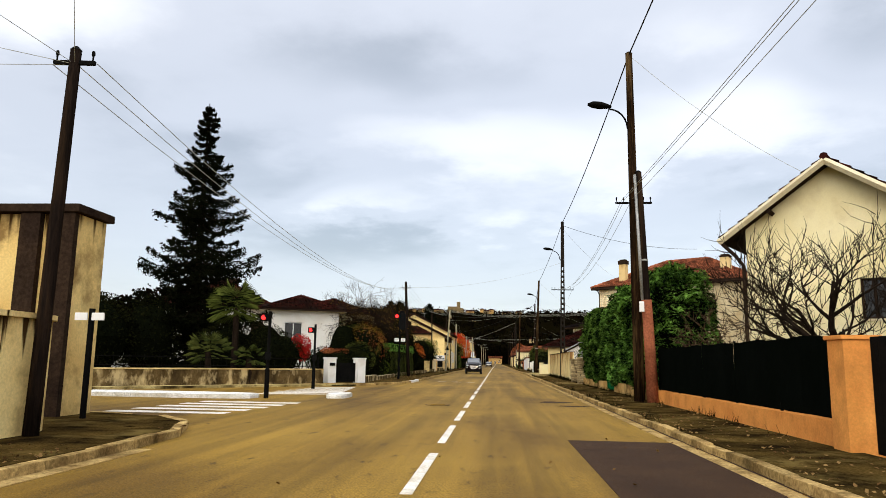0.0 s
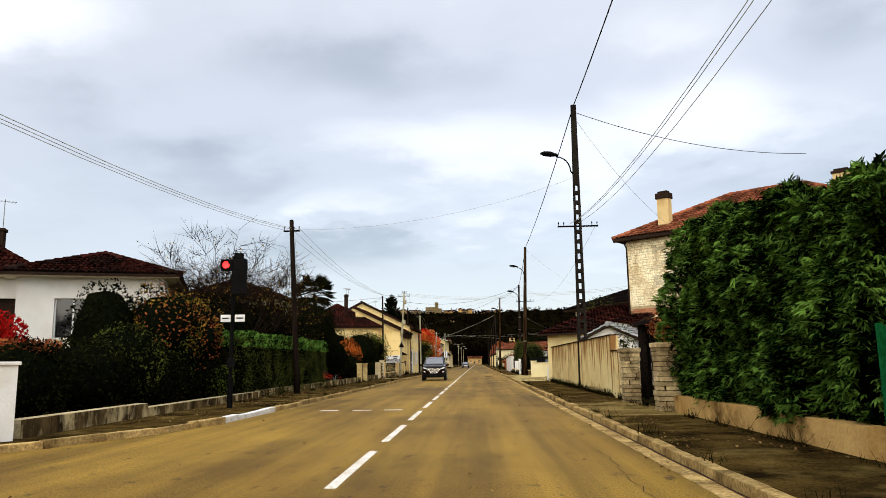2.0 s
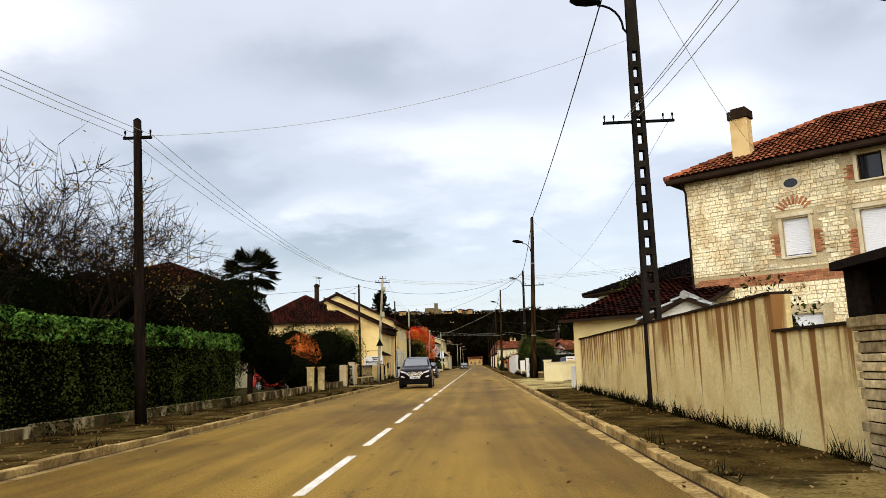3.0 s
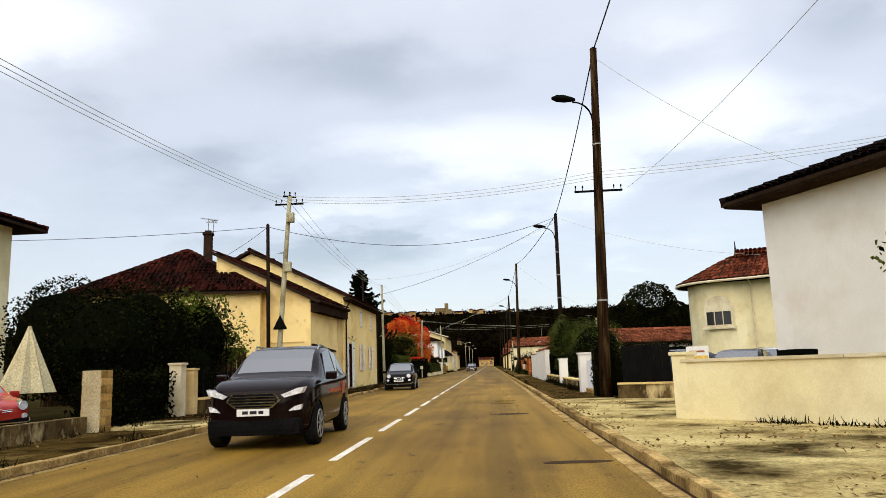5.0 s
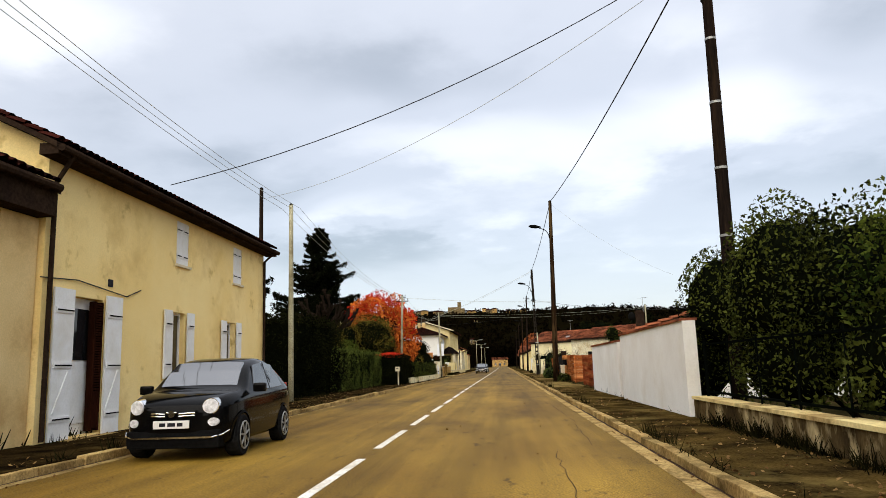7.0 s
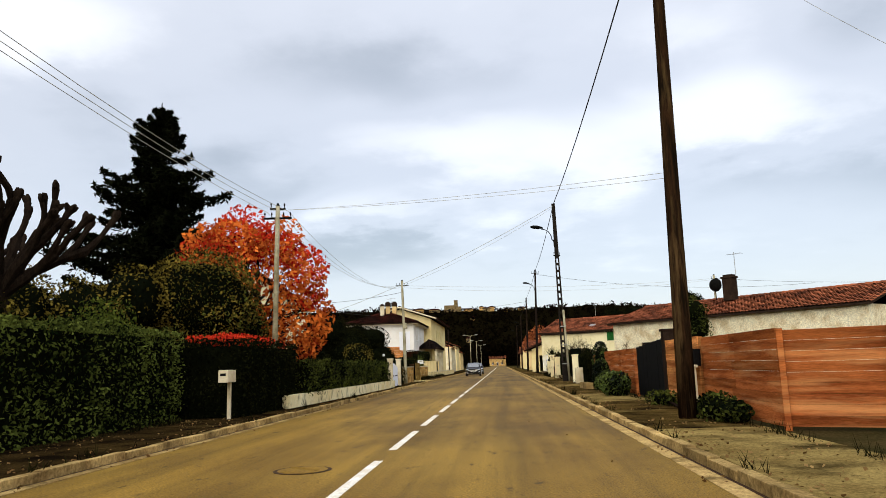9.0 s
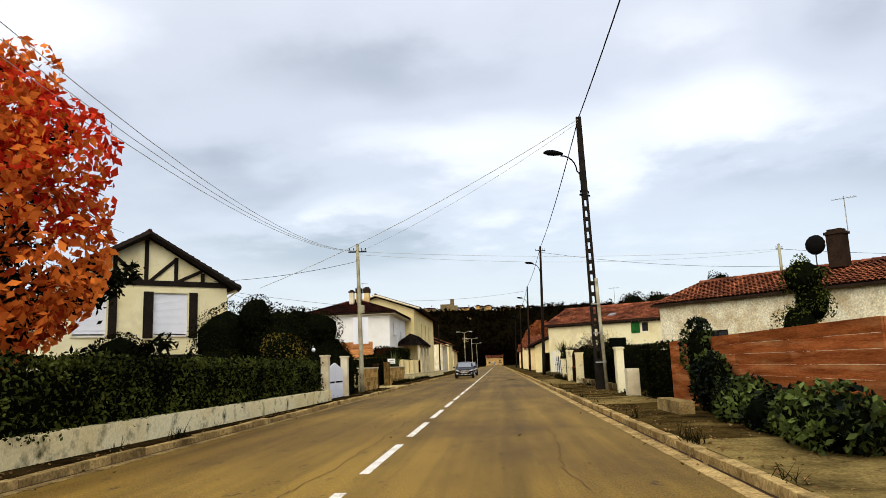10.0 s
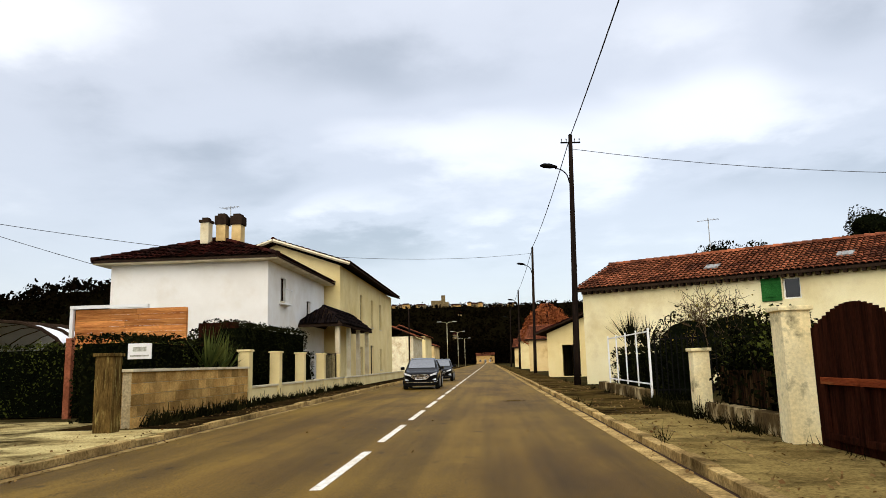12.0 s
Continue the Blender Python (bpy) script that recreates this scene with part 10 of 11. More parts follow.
for dx in (-0.25, 0.25):
    wire((-6.2 + dx, 147.5, 6.35), (4.45, 140.2 + dx, 5.0), 0.1, 0.005, pale)
wire((-5.9, 175.55, 6.95), (19.6, 189, 8.0), 0.35, 0.008, pale)
wire((-5.9, 175.55, 6.8), (19.6, 189, 7.9), 0.55, 0.007, pale)
wire((19.6, 189, 8.0), (45, 195, 7.8), 0.4, 0.012)
wire((5.08, 205.2, 11.0), (34, 203, 8.6), 0.9, 0.014)
wire((5.03, 234.7, 10.5), (-11, 217, 8.3), 0.4, 0.013)
wire((-5.9, 175.55, 6.5), (-14.5, 178.5, 6.2), 0.2, 0.012)
wire((-14, 207, 7.2), (-34, 204, 10.8), 0.25, 0.014)
wire((-13, 196.5, 5.0), (-30, 195, 11.5), 0.3, 0.010)

# ---- cars ----
def car(name, label, at, turn, L, W, H, hood, cowl, roof0, roof1, tail, paint, wheel_r=0.31, ground=0.17, belt=0.60, suv=False, plate=True, chrome_bar=True, livery=False):
    """A car lofted through cross-sections, nose towards -y in its own frame. Heights are fractions of H, lengths fractions of L."""
    t = thing(name, label, "car")
    # stations: y, z of the lower edge, z of the shoulder, z of the top, half width at the shoulder, half width at the top
    zb, zs = ground, H * belt
    st = [
        (0.000, zb + 0.12, H * hood * 0.72, H * hood * 0.80, 0.28, 0.22),
        (0.022, zb + 0.04, H * hood * 0.80, H * hood * 0.90, 0.41, 0.34),
        (0.075, zb, H * hood * 0.88, H * hood * 0.985, 0.475, 0.40),
        (0.17, zb, H * hood * 0.95, H * (hood + 0.03), 0.497, 0.42),
        (cowl, zb, zs, H * (belt + 0.05), 0.5, 0.44),
        ((cowl + roof0) / 2, zb, zs + 0.01, H * (belt + 1) / 2 + 0.06, 0.5, 0.41),
        (roof0, zb, zs + 0.015, H * 0.965, 0.5, 0.375),
        ((roof0 + roof1) / 2, zb, zs + 0.03, H, 0.5, 0.37),
        (roof1, zb, zs + 0.05, H * 0.965, 0.495, 0.36),
        (tail, zb, zs + 0.06, H * 0.80, 0.485, 0.37),
        (0.975, zb + 0.05, zs + 0.02, H * 0.66, 0.46, 0.38),
        (1.0, zb + 0.14, zs - 0.12, H * 0.52, 0.42, 0.36),
    ]
    bm = bmesh.new()
    rings = []
    for fy, z0, z1, z2, w1, w2 in st:
        y = (fy - 0.5) * L
        zm = (z0 + z1) / 2
        half = [(w1 * 0.90, z0), (w1 * 0.985, z0 + 0.08), (w1, zm), (w1 * 0.985, z1 - 0.04), (w1 * 0.955, z1), (w2 + (w1 - w2) * 0.08, z2 - (z2 - z1) * 0.16), (w2 * 0.90, z2 - 0.012), (w2 * 0.45, z2)]
        prof = [(-x * W, z) for x, z in half] + [(x * W, z) for x, z in half[::-1]]
        rings.append([bm.verts.new((x, y, z)) for x, z in prof])
    m = len(rings[0])
    for r, s in zip(rings, rings[1:]):
        for k in range(m - 1):
            bm.faces.new((r[k], r[k + 1], s[k + 1], s[k]))
        bm.faces.new((r[m - 1], r[0], s[0], s[m - 1]))
    bm.faces.new(rings[0])
    bm.faces.new(rings[-1][::-1])
    bmesh.ops.recalc_face_normals(bm, faces=bm.faces)
    P = [[v.co.copy() for v in r] for r in rings]
    body = part("body", bm, paint, t, smooth=True)
    rounding = body.modifiers.new("rounding", "SUBSURF")
    rounding.levels = rounding.render_levels = 2

    def pane(name, pts, off, material=None):
        bm = bmesh.new()
        pts = [Vector(p) for p in pts]
        c = sum(pts, Vector()) / len(pts)
        n = (pts[1] - pts[0]).cross(pts[2] - pts[0]).normalized()
        if n.dot(c - Vector((0, 0, H * 0.55))) < 0:
            n = -n
        lo = [bm.verts.new(c + (p - c) * 0.93 + n * 0.002) for p in pts]
        hi = [bm.verts.new(c + (p - c) * 0.91 + n * off) for p in pts]
        bm.faces.new(hi)
        for i in range(len(pts)):
            j = (i + 1) % len(pts)
            bm.faces.new((lo[i], lo[j], hi[j], hi[i]))
        bmesh.ops.recalc_face_normals(bm, faces=bm.faces)
        return part(name, bm, material or M["carglass"], t)
    a, b, c, d = P[4], P[6], P[8], P[9]
    rows = [[P[q][c2] for c2 in (6, 7, 8, 9)] for q in (4, 5)] + [[P[5][c2].lerp(P[6][c2], 0.78) for c2 in (6, 7, 8, 9)]]
    mid_p = (rows[0][1] + rows[2][2]) / 2
    nrm = (rows[2][1] - rows[0][1]).cross(rows[0][2] - rows[0][1]).normalized()
    nrm = nrm if nrm.z > 0 else -nrm
    bm = bmesh.new()
    up_v = [[bm.verts.new(mid_p + (p - mid_p) * 0.95 + nrm * 0.02) for p in r] for r in rows]
    dn_v = [[bm.verts.new(mid_p + (p - mid_p) * 0.96 - nrm * 0.01) for p in r] for r in rows]
    for q in range(2):
        for c2 in range(3):
            bm.faces.new((up_v[q][c2], up_v[q][c2 + 1], up_v[q + 1][c2 + 1], up_v[q + 1][c2]))
    loop_u = up_v[0] + [up_v[1][3]] + up_v[2][::-1] + [up_v[1][0]]
    loop_d = dn_v[0] + [dn_v[1][3]] + dn_v[2][::-1] + [dn_v[1][0]]
    for q in range(len(loop_u)):
        r2 = (q + 1) % len(loop_u)
        bm.faces.new((loop_u[q], loop_u[r2], loop_d[r2], loop_d[q]))
    bmesh.ops.recalc_face_normals(bm, faces=bm.faces)
    part("windscreen", bm, M["screenglass"], t, "sloping windscreen full of sky", smooth=False)
    pane("rear_window", [c[6], c[9], P[10][9], P[10][6]], 0.012)
    for k1, k2 in ((4, 5), (11, 10)):
        mid = P[7]
        pane("side_window", [P[5][k1], mid[k1], mid[k2], b[k2]], 0.012)
        pane("side_window", [mid[k1], c[k1].lerp(d[k1], 0.4), c[k2], mid[k2]], 0.012)
    for sx in (-1, 1):
        bm = bmesh.new()
        cx = sx * W * 0.5
        box(bm, min(cx, cx + sx * 0.2), max(cx, cx + sx * 0.2), (cowl + 0.05 - 0.5) * L, (cowl + 0.05 - 0.5) * L + 0.09, zs + 0.02, zs + 0.16, 0.035)
        part("wing_mirror", bm, paint, t)
        for fy in (0.185, 0.80):
            y = (fy - 0.5) * L
            bm = bmesh.new()
            x0, x1 = sx * (W * 0.5 - 0.20), sx * (W * 0.5 + 0.012)
            tube(bm, [(x0, y, wheel_r), (x0 + sx * 0.03, y, wheel_r), (x1 - sx * 0.03, y, wheel_r), (x1, y, wheel_r)], [wheel_r * 0.94, wheel_r, wheel_r, wheel_r * 0.94], 24)
            wh = part("wheel", bm, M["tyre"], t)
            bm = bmesh.new()
            tube(bm, [(x1, y, wheel_r), (x1 + sx * 0.006, y, wheel_r)], wheel_r * 0.66, 20)
            part("hub", bm, M["plastic"], wh)
            for k in range(7):
                bm = bmesh.new()
                ang = 2 * math.pi * k / 7 + 0.3
                p0 = Vector((x1 + sx * 0.004, y, wheel_r))
                p1 = p0 + Vector((0, math.cos(ang), math.sin(ang))) * wheel_r * 0.63
                tube(bm, [p0, p1], [0.022, 0.016], 5)
                part("spoke", bm, M["zinc"], wh)
            bm = bmesh.new()
            tube(bm, [(x1 + sx * 0.004, y + math.cos(q) * wheel_r * 0.66, wheel_r + math.sin(q) * wheel_r * 0.66) for q in (2 * math.pi * j / 20 for j in range(21))], 0.014, 5)
            part("rim", bm, M["zinc"], wh)
            bm = bmesh.new()
            n = 14
            for k in range(n):
                a0, a1 = math.pi * k / n, math.pi * (k + 1) / n
                vs = [bm.verts.new((xx, y + math.cos(q) * wheel_r * rr, wheel_r + math.sin(q) * wheel_r * rr)) for q, xx, rr in ((a0, sx * W * 0.497, 1.22), (a1, sx * W * 0.497, 1.22), (a1, sx * (W * 0.497 + 0.014), 1.1), (a0, sx * (W * 0.497 + 0.014), 1.1))]
                bm.faces.new(vs)
            part("wheel_arch", bm, M["plastic"], wh)
        hz, hy = H * hood * 0.80, (0.03 - 0.5) * L

        def lens(name, pts, y, depth, material, parent):
            """A lamp of any outline set into the nose: outline points (x, z), bulging forward."""
            bm = bmesh.new()
            c = (sum(p[0] for p in pts) / len(pts), sum(p[1] for p in pts) / len(pts))
            back = [bm.verts.new((sx * px, y + depth + abs(px) * rake, pz)) for px, pz in pts]
            front = [bm.verts.new((sx * (c[0] + (px - c[0]) * 0.9), y + abs(px) * rake, c[1] + (pz - c[1]) * 0.9)) for px, pz in pts]
            bm.faces.new(front)
            for q in range(len(pts)):
                bm.faces.new((back[q], back[(q + 1) % len(pts)], front[(q + 1) % len(pts)], front[q]))
            bmesh.ops.recalc_face_normals(bm, faces=bm.faces)
            return part(name, bm, material, parent)
        ring = [(math.cos(q * math.pi / 8), math.sin(q * math.pi / 8)) for q in range(16)]
        if suv:
            rake = 0.16
            y0 = -0.5 * L - 0.08
            lp = lens("headlight", [(W * 0.235, hz - 0.02), (W * 0.27, hz - 0.07), (W * 0.43, hz + 0.0), (W * 0.455, hz + 0.10), (W * 0.40, hz + 0.09)], y0, 0.2, M["lamp_glass"], t)
            lens("fog_light", [(W * 0.30, hz - 0.28), (W * 0.42, hz - 0.26), (W * 0.43, hz - 0.17), (W * 0.36, hz - 0.20)], y0 + 0.03, 0.2, M["lamp_glass"], t)
        else:
            rake = 0.22
            y0 = -0.5 * L - 0.10
            lens("headlight_rim", [(W * 0.33 + cx * 0.125, hz + 0.02 + cz * 0.125) for cx, cz in ring], y0 + 0.03, 0.22, M["chrome"], t)
            lens("headlight", [(W * 0.33 + cx * 0.112, hz + 0.02 + cz * 0.112) for cx, cz in ring], y0 + 0.005, 0.1, M["lamp_glass"], t)
            lens("fog_light", [(W * 0.355 + cx * 0.08, hz - 0.20 + cz * 0.065) for cx, cz in ring], y0 + 0.01, 0.18, M["lamp_glass"], t)
        bm = bmesh.new()
        box(bm, sx * W * 0.38 - 0.06, sx * W * 0.38 + 0.06, 0.492 * L - 0.06, 0.492 * L, H * 0.55, H * 0.68, 0.02)
        part("tail_light", bm, M["carred"], t)
    y0 = -0.5 * L
    bm = bmesh.new()
    if suv:
        gz = H * hood * 0.80 - 0.10
        out = [(-W * 0.25, 0.0), (-W * 0.20, 0.115), (W * 0.20, 0.115), (W * 0.25, 0.0), (W * 0.17, -0.115), (-W * 0.17, -0.115)]
        for k, m, yy in ((1.0, "chrome", -0.035), (0.9, "plastic", -0.045)):
            lo = [bm.verts.new((x * k, y0 + 0.1, gz + z * k)) for x, z in out]
            hi = [bm.verts.new((x * k, y0 + yy, gz + z * k)) for x, z in out]
            bm.faces.new(hi)
            for q in range(6):
                bm.faces.new((lo[q], lo[(q + 1) % 6], hi[(q + 1) % 6], hi[q]))
            bmesh.ops.recalc_face_normals(bm, faces=bm.faces)
            if k == 1.0:
                g = part("grille", bm, M[m], t, "wide six-sided chrome grille surround")
                bm = bmesh.new()
        part("grille_mesh", bm, M["plastic"], g)
        for k in range(4):
            bm = bmesh.new()
            z = gz - 0.075 + k * 0.045
            w = W * (0.235 - 0.45 * abs(z - gz))
            box(bm, -w * 0.9, w * 0.9, y0 - 0.054, y0 - 0.0455, z, z + 0.016)
            part("grille_bar", bm, M["chrome"], g)
        for sx in (-1, 1):
            bm = bmesh.new()
            tube(bm, [(sx * W * 0.335, (roof0 - 0.47) * L, H * 0.93), (sx * W * 0.34, 0.03 * L, H * 0.985), (sx * W * 0.33, 0.12 * L, H * 0.98), (sx * W * 0.325, (roof1 - 0.5) * L, H * 0.935)], 0.018, 6)
            part("roof_rail", bm, M["zinc"], t)
    else:
        gz = H * hood * 0.74
        tube(bm, [(-0.075, y0 - 0.03, gz), (0.075, y0 - 0.03, gz)], 0.012, 6)
        g = part("badge_bar", bm, M["chrome"], t)
        for sx in (-1, 1):
            for k in range(2):
                bm = bmesh.new()
                tube(bm, [(sx * 0.10, y0 - 0.02, gz - 0.02 - 0.035 * k), (sx * 0.24, y0 - 0.005, gz - 0.012 - 0.035 * k), (sx * 0.40, y0 + 0.05, gz - 0.015 - 0.03 * k)], 0.010, 6)
                part("grille_bar", bm, M["chrome"], g)
        bm = bmesh.new()
        tube(bm, [(0, y0 - 0.045, gz - 0.02), (0, y0 - 0.02, gz - 0.02)], 0.05, 14)
        part("badge", bm, M["chrome"], g)
    bm = bmesh.new()
    box(bm, -W * 0.42, W * 0.42, y0 + 0.0, y0 + 0.40, ground + 0.0, ground + 0.27, 0.10)
    bp = part("bumper", bm, M["plastic"], t)
    if chrome_bar:
        bm = bmesh.new()
        box(bm, -W * 0.36, W * 0.36, y0 - 0.035, y0 - 0.015, ground + 0.15, ground + 0.175)
        part("bumper_trim", bm, M["chrome"], bp)
        for sx in (-1, 1):
            bm = bmesh.new()
            tube(bm, [(sx * W * 0.355, y0 - 0.025, ground + 0.163), (sx * W * 0.43, y0 + 0.06, ground + 0.19), (sx * W * 0.465, y0 + 0.2, ground + 0.24)], 0.012, 6)
            part("bumper_trim", bm, M["chrome"], bp)
    if plate:
        bm = bmesh.new()
        box(bm, -0.26, 0.26, y0 - 0.045, y0 - 0.022, H * 0.31, H * 0.31 + 0.11, 0.004)
        pl = part("number_plate", bm, M["signwhite"], t)
        for u0, u1 in ((-0.17, -0.08), (-0.05, 0.06), (0.09, 0.17)):
            bm = bmesh.new()
            box(bm, u0, u1, y0 - 0.048, y0 - 0.0455, H * 0.31 + 0.03, H * 0.31 + 0.08)
            part("plate_bar", bm, M["ink"], pl)
    if livery:       # red door lettering and a red swoosh before the rear wheel
        for y0, y1, z0, z1 in ((-0.35, 0.85, 0.80, 0.88), (-0.25, 0.70, 0.66, 0.73), (0.95, 1.30, 0.74, 0.98)):
            bm = bmesh.new()
            box(bm, W * 0.5 - 0.05, W * 0.5 - 0.006, y0, y1, z0, z1, 0.004)
            part("decal", bm, M["carred"], t, "red door decal")
    t.location = (at[0], at[1], 0.0)
    t.rotation_euler = (0, 0, radians(turn))
    return t


car("small_car", "small black hatchback with round headlights parked at the kerb", (-3.72, 106.9), 1.5, 3.55, 1.63, 1.49, 0.62, 0.25, 0.43, 0.74, 0.93, M["carblack"], 0.30)
car("suv_car", "dark compact SUV with a wide chrome grille on the road", (-2.55, 79.6), 1.5, 4.1, 1.77, 1.72, 0.63, 0.27, 0.47, 0.80, 0.95, M["carwine"], 0.34, 0.22, suv=True, chrome_bar=False, livery=True)
car("hatchback_car", "dark hatchback on the road", (-2.4, 208.4), 1.0, 4.0, 1.72, 1.5, 0.57, 0.24, 0.42, 0.74, 0.93, M["carblack"], 0.31, suv=True)
car("hatchback_car", "dark hatchback behind another on the road", (-2.45, 222.5), 1.0, 4.0, 1.72, 1.5, 0.57, 0.24, 0.42, 0.74, 0.93, M["carblack"], 0.31, suv=True)
car("estate_car", "grey car parked behind the villa fence", (10.6, 90.2), -40, 4.2, 1.75, 1.45, 0.6, 0.26, 0.42, 0.76, 0.93, M["carwhite"], 0.31, suv=True, plate=False)
car("estate_car", "black car parked behind the villa gate", (7.6, 91.6), 200, 4.2, 1.75, 1.5, 0.6, 0.26, 0.42, 0.78, 0.94, M["carblack"], 0.31, suv=True, plate=False)
car("estate_car", "dark car parked behind the villa fence", (8.9, 88.6), -30, 4.0, 1.7, 1.42, 0.6, 0.26, 0.42, 0.76, 0.93, M["carblack"], 0.31, plate=False)
car("red_car", "red car parked in a front yard", (-10.9, 82.0), 60, 3.9, 1.68, 1.4, 0.6, 0.26, 0.42, 0.76, 0.93, M["carred"], 0.30, plate=False)

# ---- distance ----
rngd = np.random.RandomState(77)
V = []
# woods on the hill: clumps of leaf masses, denser along the skyline
for k in range(2600):
    if k < 500:
        x, y = rngd.uniform(-420, 420), rngd.uniform(1640, 1840)
    else:
        x, y = rngd.uniform(-520, 520), rngd.uniform(680, 1490)
    z = hill(x, y)
    h = rngd.uniform(4, 8) if k < 500 else rngd.uniform(5, 11)
    n = 14
    C = np.array([x, y, z + h * 0.5]) + rngd.normal(0, 1, (n, 3)) * np.array([h * 0.28, h * 0.28, h * 0.26])
    V.append(blades(C, np.tile([0, -0.6, 0.5], (n, 1)), h * 0.42, 0.8, 0.5, rng=rngd))
for k in range(620):     # the knoll's own woods
    x, y = rngd.normal(-350, 95), rngd.normal(740, 60)
    h = rngd.uniform(5, 11)
    n = 14
    C = np.array([x, y, hill(x, y) + h * 0.45]) + rngd.normal(0, 1, (n, 3)) * np.array([h * 0.28, h * 0.28, h * 0.26])
    V.append(blades(C, np.tile([0, -0.6, 0.5], (n, 1)), h * 0.36, 0.8, 0.5, rng=rngd))
woods = quads("far_woods", np.concatenate(V), LEAF["far"])
tagged(woods, "dark autumn woods covering a far hill", "woods", kind="stuff")
V = []
for k in range(420):
    x, y = rngd.uniform(-110, 110), rngd.uniform(330, 660)
    if abs(x) < 14:
        continue
    h = rngd.uniform(4, 9)
    n = 110
    C = np.array([x, y, hill(x, y) + h * 0.5]) + rngd.normal(0, 1, (n, 3)) * np.array([h * 0.3, h * 0.3, h * 0.28])
    V.append(blades(C, np.tile([0, -0.6, 0.5], (n, 1)), h * 0.12, 0.7, 0.7, rng=rngd))
for k in range(60):      # trees closing the view at the street's end
    x, y = rngd.uniform(-30, 30), rngd.uniform(658, 700)
    h = rngd.uniform(10, 18)
    n = 200
    C = np.array([x, y, h * 0.5]) + rngd.normal(0, 1, (n, 3)) * np.array([h * 0.3, h * 0.3, h * 0.28])
    V.append(blades(C, np.tile([0, -0.6, 0.5], (n, 1)), h * 0.1, 0.7, 0.7, rng=rngd))
tagged(quads("far_trees", np.concatenate(V), LEAF["far"]), "dark trees at the far end of the street", "woods", kind="stuff")
V = []
for k in range(240):
    s = rngd.choice((-1, 1))
    x, y = s * rngd.uniform(45, 150), rngd.uniform(90, 330)
    h = rngd.uniform(5, 9)
    n = 260
    C = np.array([x, y, h * 0.5]) + rngd.normal(0, 1, (n, 3)) * np.array([h * 0.36, h * 0.36, h * 0.28])
    V.append(blades(C, np.tile([0, -0.6, 0.5], (n, 1)), h * 0.075, 0.7, 0.7, rng=rngd))
tagged(quads("background_trees", np.concatenate(V), LEAF["dark"]), "line of dark trees behind the gardens", "woods", kind="stuff")
rh = random.Random(9)


def hill_house(x, y, w, d, e, material, label, group):
    z = hill(x, y)
    t = thing("hilltop_house", label, "house", group, at=(x, y, z))
    bm = bmesh.new()
    box(bm, x - w / 2, x + w / 2, y, y + d, z - 4, z + e)
    part("wall", bm, material, t)
    bm = bmesh.new()
    z += e
    vs = [bm.verts.new(p) for p in ((x - w / 2 - 1, y - 1, z), (x + w / 2 + 1, y - 1, z), (x + w / 2 + 1, y + d + 1, z), (x - w / 2 - 1, y + d + 1, z), (x - w / 2 + 2, y + d / 2, z + 2.8), (x + w / 2 - 2, y + d / 2, z + 2.8))]
    for f in ((0, 1, 5, 4), (2, 3, 4, 5), (0, 4, 3), (1, 2, 5), (3, 2, 1, 0)):
        bm.faces.new([vs[i] for i in f])
    part("roof", bm, M["tile_dark"], t)
    for k in range(int(w / 5)):
        bm = bmesh.new()
        u = x - w / 2 + 2.5 + k * 5
        box(bm, u - 0.7, u + 0.7, y - 0.12, y + 0.1, z - e * 0.62, z - e * 0.62 + 1.9)
        part("window", bm, M["glass"], t)


for k in range(17):
    x = -215 + k * 16 + rh.uniform(-7, 7)
    if abs(x + 92) < 22:
        continue
    hill_house(x, 1560 + rh.uniform(-30, 30), rh.uniform(8, 20), 9, rh.uniform(3.5, 7), M["block"] if k % 3 else M["grime"], "pale house on the far hilltop", "hilltop houses")
for k in range(6):
    hill_house(rh.uniform(-190, 60), rh.uniform(1000, 1400), rh.uniform(6, 9), 8, rh.uniform(4, 6), M["ochre"] if k % 2 else M["grime"], "small pale house among the hill's woods", "hillside houses")
x, y = -92, 1560
t = thing("hilltop_church", "stone church with a square tower on the hilltop", "church", at=(x, y, hill(x, y)))
z = hill(x, y)
for name, x0, x1, top in (("tower", x + 4, x + 11, 25), ("nave", x - 16, x + 3.9, 15), ("transept", x + 11.1, x + 18, 12)):
    bm = bmesh.new()
    box(bm, x0, x1, y, y + 12, z - 5, z + top)
    part(name, bm, M["grime"], t)
# the street's far end: a cream house across the bend and twin-headed lamps before it
t, F, R, L = house("far cream house closing the street's end", 12, 8, 5.2, M["brownwall"], [(2, 3.2, 1, 2.6), (5.2, 6.6, 0.1, 2.6), (8.6, 9.8, 1, 2.6)])
for h in ((2, 3.2, 1, 2.6), (5.2, 6.6, 0.1, 2.6), (8.6, 9.8, 1, 2.6)):
    window(F, h, t)
gable_roof(t, 0, 12, 0, 8, 5.2, 1.8, 0.4, M["tile"], axis="x")
place(t, -7.5, 652, 0)


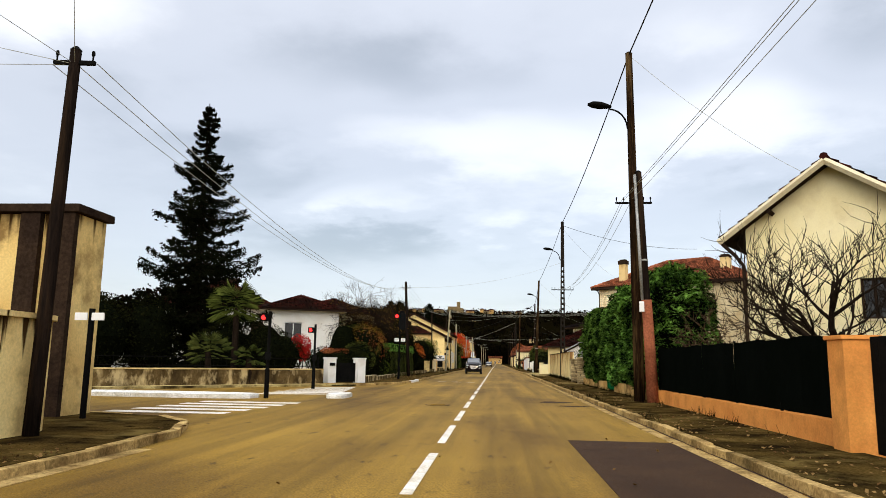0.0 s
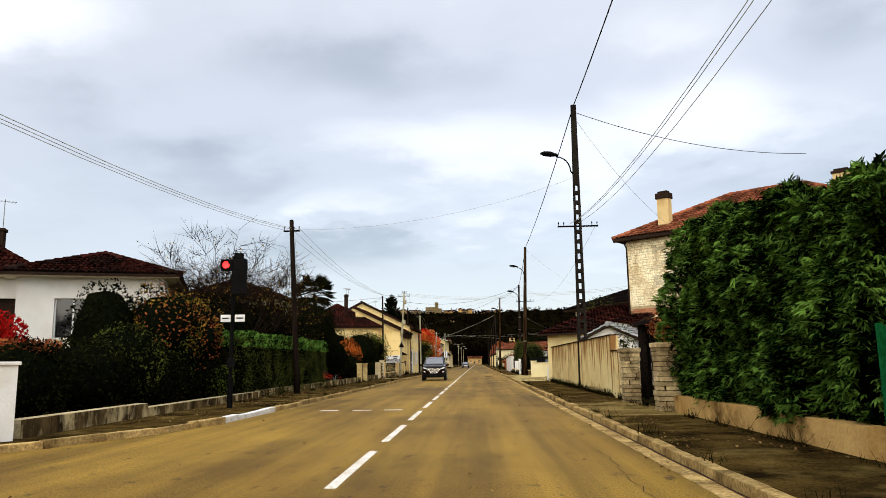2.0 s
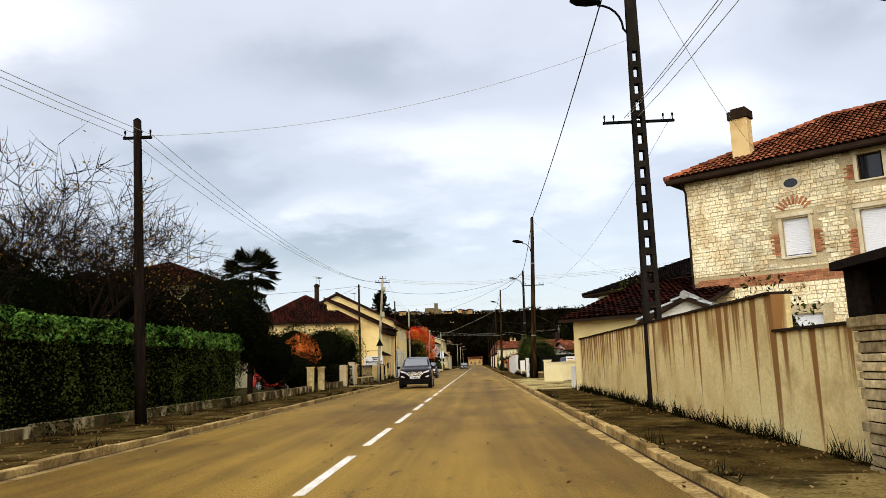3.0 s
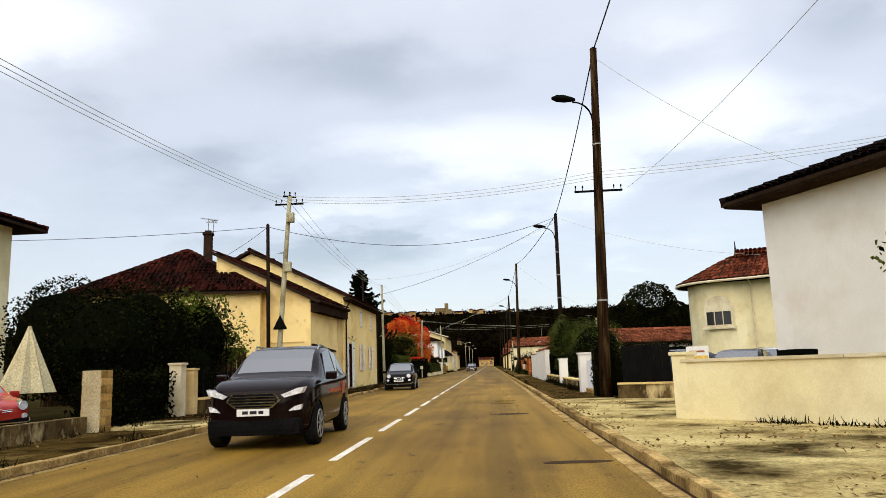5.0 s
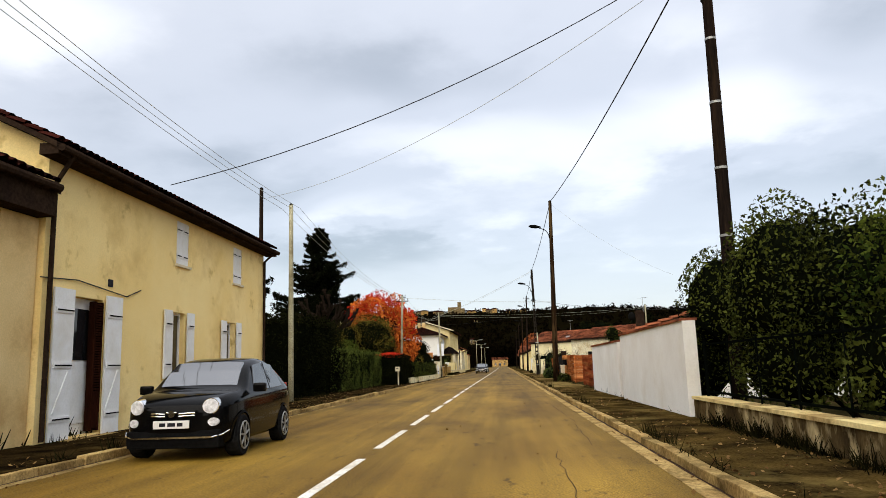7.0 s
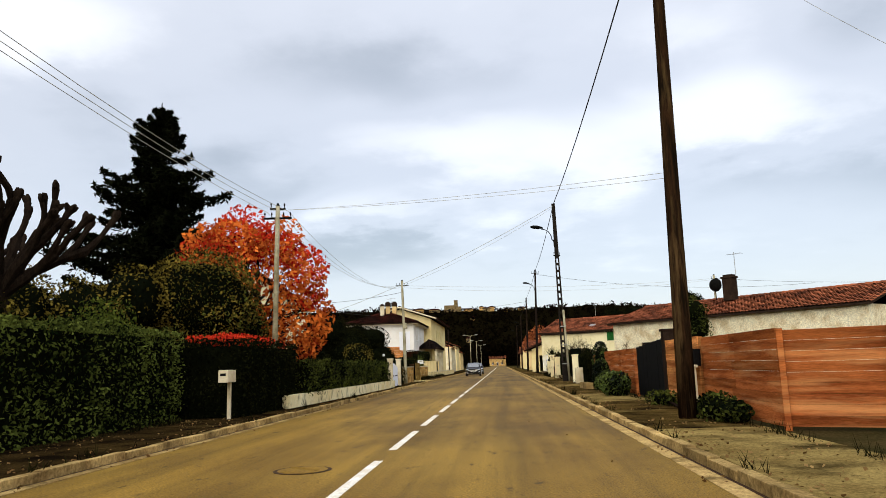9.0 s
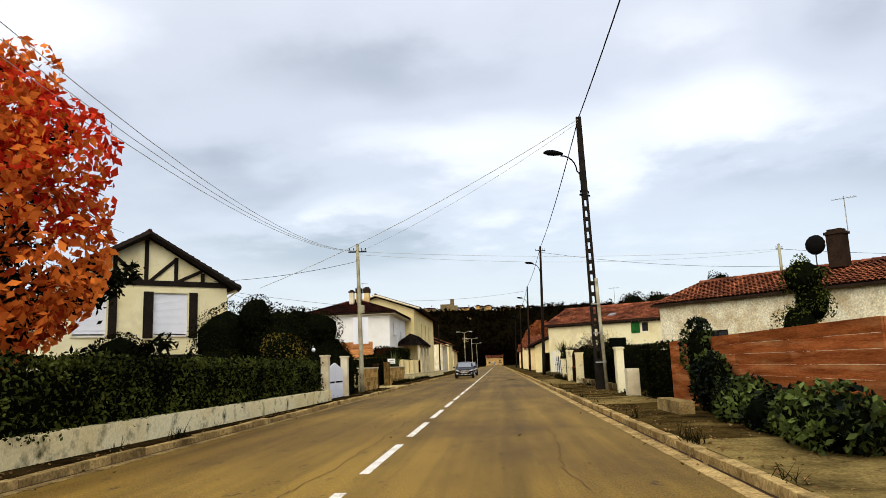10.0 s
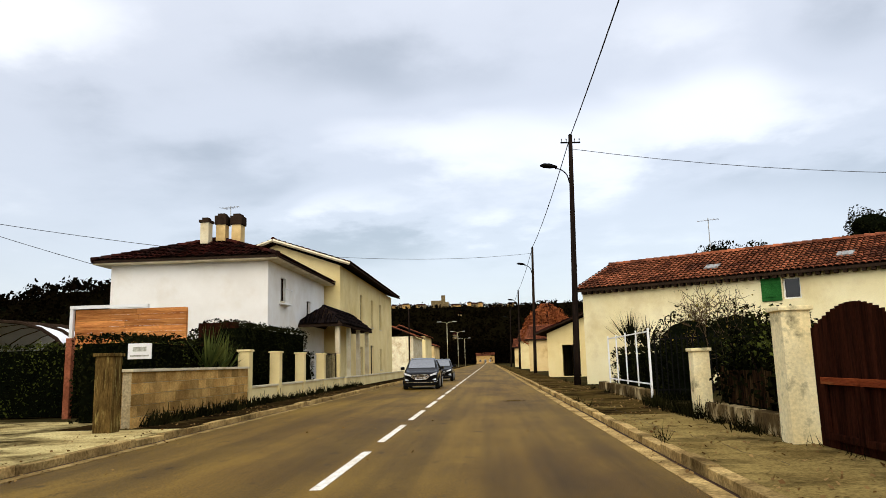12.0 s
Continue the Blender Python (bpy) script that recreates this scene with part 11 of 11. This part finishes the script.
def twin_lamp(x, y, h):
    """A tall steel post with two arms and a flat lantern at the end of each."""
    t = thing("street_lamp", "tall grey street lamp with two lanterns", "street lamp", "twin street lamps", at=(x, y, 0.1))
    bm = bmesh.new()
    tube(bm, [(x, y, 0.05), (x, y, h)], [0.11, 0.06], 10)
    part("post", bm, M["pole_grey"], t, smooth=True)
    for s in (-1, 1):
        bm = bmesh.new()
        tube(bm, [(x, y, h - 0.1), (x + s * 0.5, y, h + 0.15), (x + s * 1.1, y, h + 0.2)], 0.04, 6)
        arm = part("arm", bm, M["pole_grey"], t)
        bm = bmesh.new()
        box(bm, x + s * 1.4 - 0.4, x + s * 1.4 + 0.4, y - 0.16, y + 0.16, h + 0.14, h + 0.3, 0.05)
        part("lantern", bm, M["zinc"], arm)


for x, y in ((-6.4, 300), (-6.3, 342), (-6.3, 390)):
    twin_lamp(x, y, 8.2)


# ---- fallen leaves and weeds on the pavements ----
rl = np.random.RandomState(31)


def scatter(n, x0, x1, y0, y1, z, edge=0.45):
    x = x0 + (x1 - x0) * rl.beta(edge, edge, n)
    y = rl.uniform(y0, y1, n)
    keep = np.array([noise.noise(Vector((a * 0.5, b * 0.35, 4.2))) > -0.12 for a, b in zip(x, y)])
    return np.stack([x, y, np.full(n, z) + rl.uniform(0, 0.012, n)], 1)[keep]


C = np.concatenate([scatter(7500, 3.22, 4.72, 4, 215, 0.124), scatter(5200, -6.85, -5.05, 40, 215, 0.124), scatter(700, -6.6, -5.05, 2, 12, 0.124),
                    scatter(900, 2.72, 3.0, 4, 215, 0.012), scatter(700, -4.84, -4.55, 46, 215, 0.012), scatter(900, 4.8, 9.5, 68.5, 78, 0.124, 0.9), scatter(500, -4.5, 2.6, 4, 215, 0.008, 0.7)])
V = blades(C, np.tile([0, 0, 1.0], (len(C), 1)), 0.055, 0.7, 0.4, rng=rl)
tagged(quads("fallen_leaves", V, LEAF["dry"]), "dry brown fallen leaves scattered on pavement", "fallen leaves", kind="stuff")
V = []
for k in range(520):
    right = rl.rand() < 0.55
    x, y = (4.70, rl.uniform(12, 210)) if right else (-6.72, rl.uniform(46, 180))
    if rl.rand() < 0.3:
        x = 3.2 if right else -5.03
    if right and 68 < y < 88:
        continue
    n = rl.randint(8, 26)
    h = rl.uniform(0.04, 0.15)
    base = np.array([x, y, 0.118]) + rl.normal(0, 1, (n, 3)) * np.array([0.05, 0.16, 0.0])
    tip = base + rl.normal(0, 0.06, (n, 3)) + np.array([0, 0, 1]) * h * rl.uniform(0.5, 1.2, (n, 1))
    w = np.array([0.007, 0.004, 0])
    V.append(np.stack([base - w, base + w, tip + w * 0.2, tip - w * 0.2], 1))
for x0, y0, y1, m, top in ((-7.18, 100.8, 117.5, 90, 0.34), (-6.0, 186.3, 193.0, 60, 0.22), (-6.15, 193.2, 212.0, 90, 0.18), (4.62, 182.2, 190.0, 40, 0.25), (4.55, 93.0, 109.0, 90, 0.16)):
    for k in range(m):   # dark weeds at the foot of the yellow house and the low walls
        n = 26
        base = np.array([x0, rl.uniform(y0, y1), 0.116]) + rl.normal(0, 1, (n, 3)) * np.array([0.08, 0.14, 0.0])
        tip = base + rl.normal(0, 0.07, (n, 3)) + np.array([0, 0, 1]) * rl.uniform(0.02, top, (n, 1)) * (0.4 + rl.rand())
        w = np.array([0.012, 0.012, 0])
        V.append(np.stack([base - w, base + w, tip + w * 0.3, tip - w * 0.3], 1))
for k in range(90):      # dark weeds at the foot of the long stained wall
    n = 22
    base = np.array([4.76, rl.uniform(46, 66), 0.116]) + rl.normal(0, 1, (n, 3)) * np.array([0.06, 0.12, 0.0])
    tip = base + rl.normal(0, 0.07, (n, 3)) + np.array([0, 0, 1]) * rl.uniform(0.02, 0.2, (n, 1))
    w = np.array([0.010, 0.010, 0])
    V.append(np.stack([base - w, base + w, tip + w * 0.3, tip - w * 0.3], 1))
for k in range(46):      # taller weeds along the foot of the splayed wall
    f = rl.uniform(0.25, 1.0)
    x, y = 4.7 + 4.5 * f - 0.12, 79.7 - 4.7 * f - 0.16
    n = 18
    base = np.array([x, y, 0.116]) + rl.normal(0, 1, (n, 3)) * np.array([0.12, 0.1, 0.0])
    tip = base + rl.normal(0, 0.04, (n, 3)) + np.array([0, 0, 1]) * rl.uniform(0.01, 0.07, (n, 1)) * (0.4 + 1.6 * rl.rand() ** 3)
    w = np.array([0.012, 0.006, 0])
    V.append(np.stack([base - w, base + w, tip + w * 0.3, tip - w * 0.3], 1))
tagged(quads("weeds", np.concatenate(V), LEAF["weed"]), "thin weeds growing at the foot of walls", "weeds", kind="stuff")
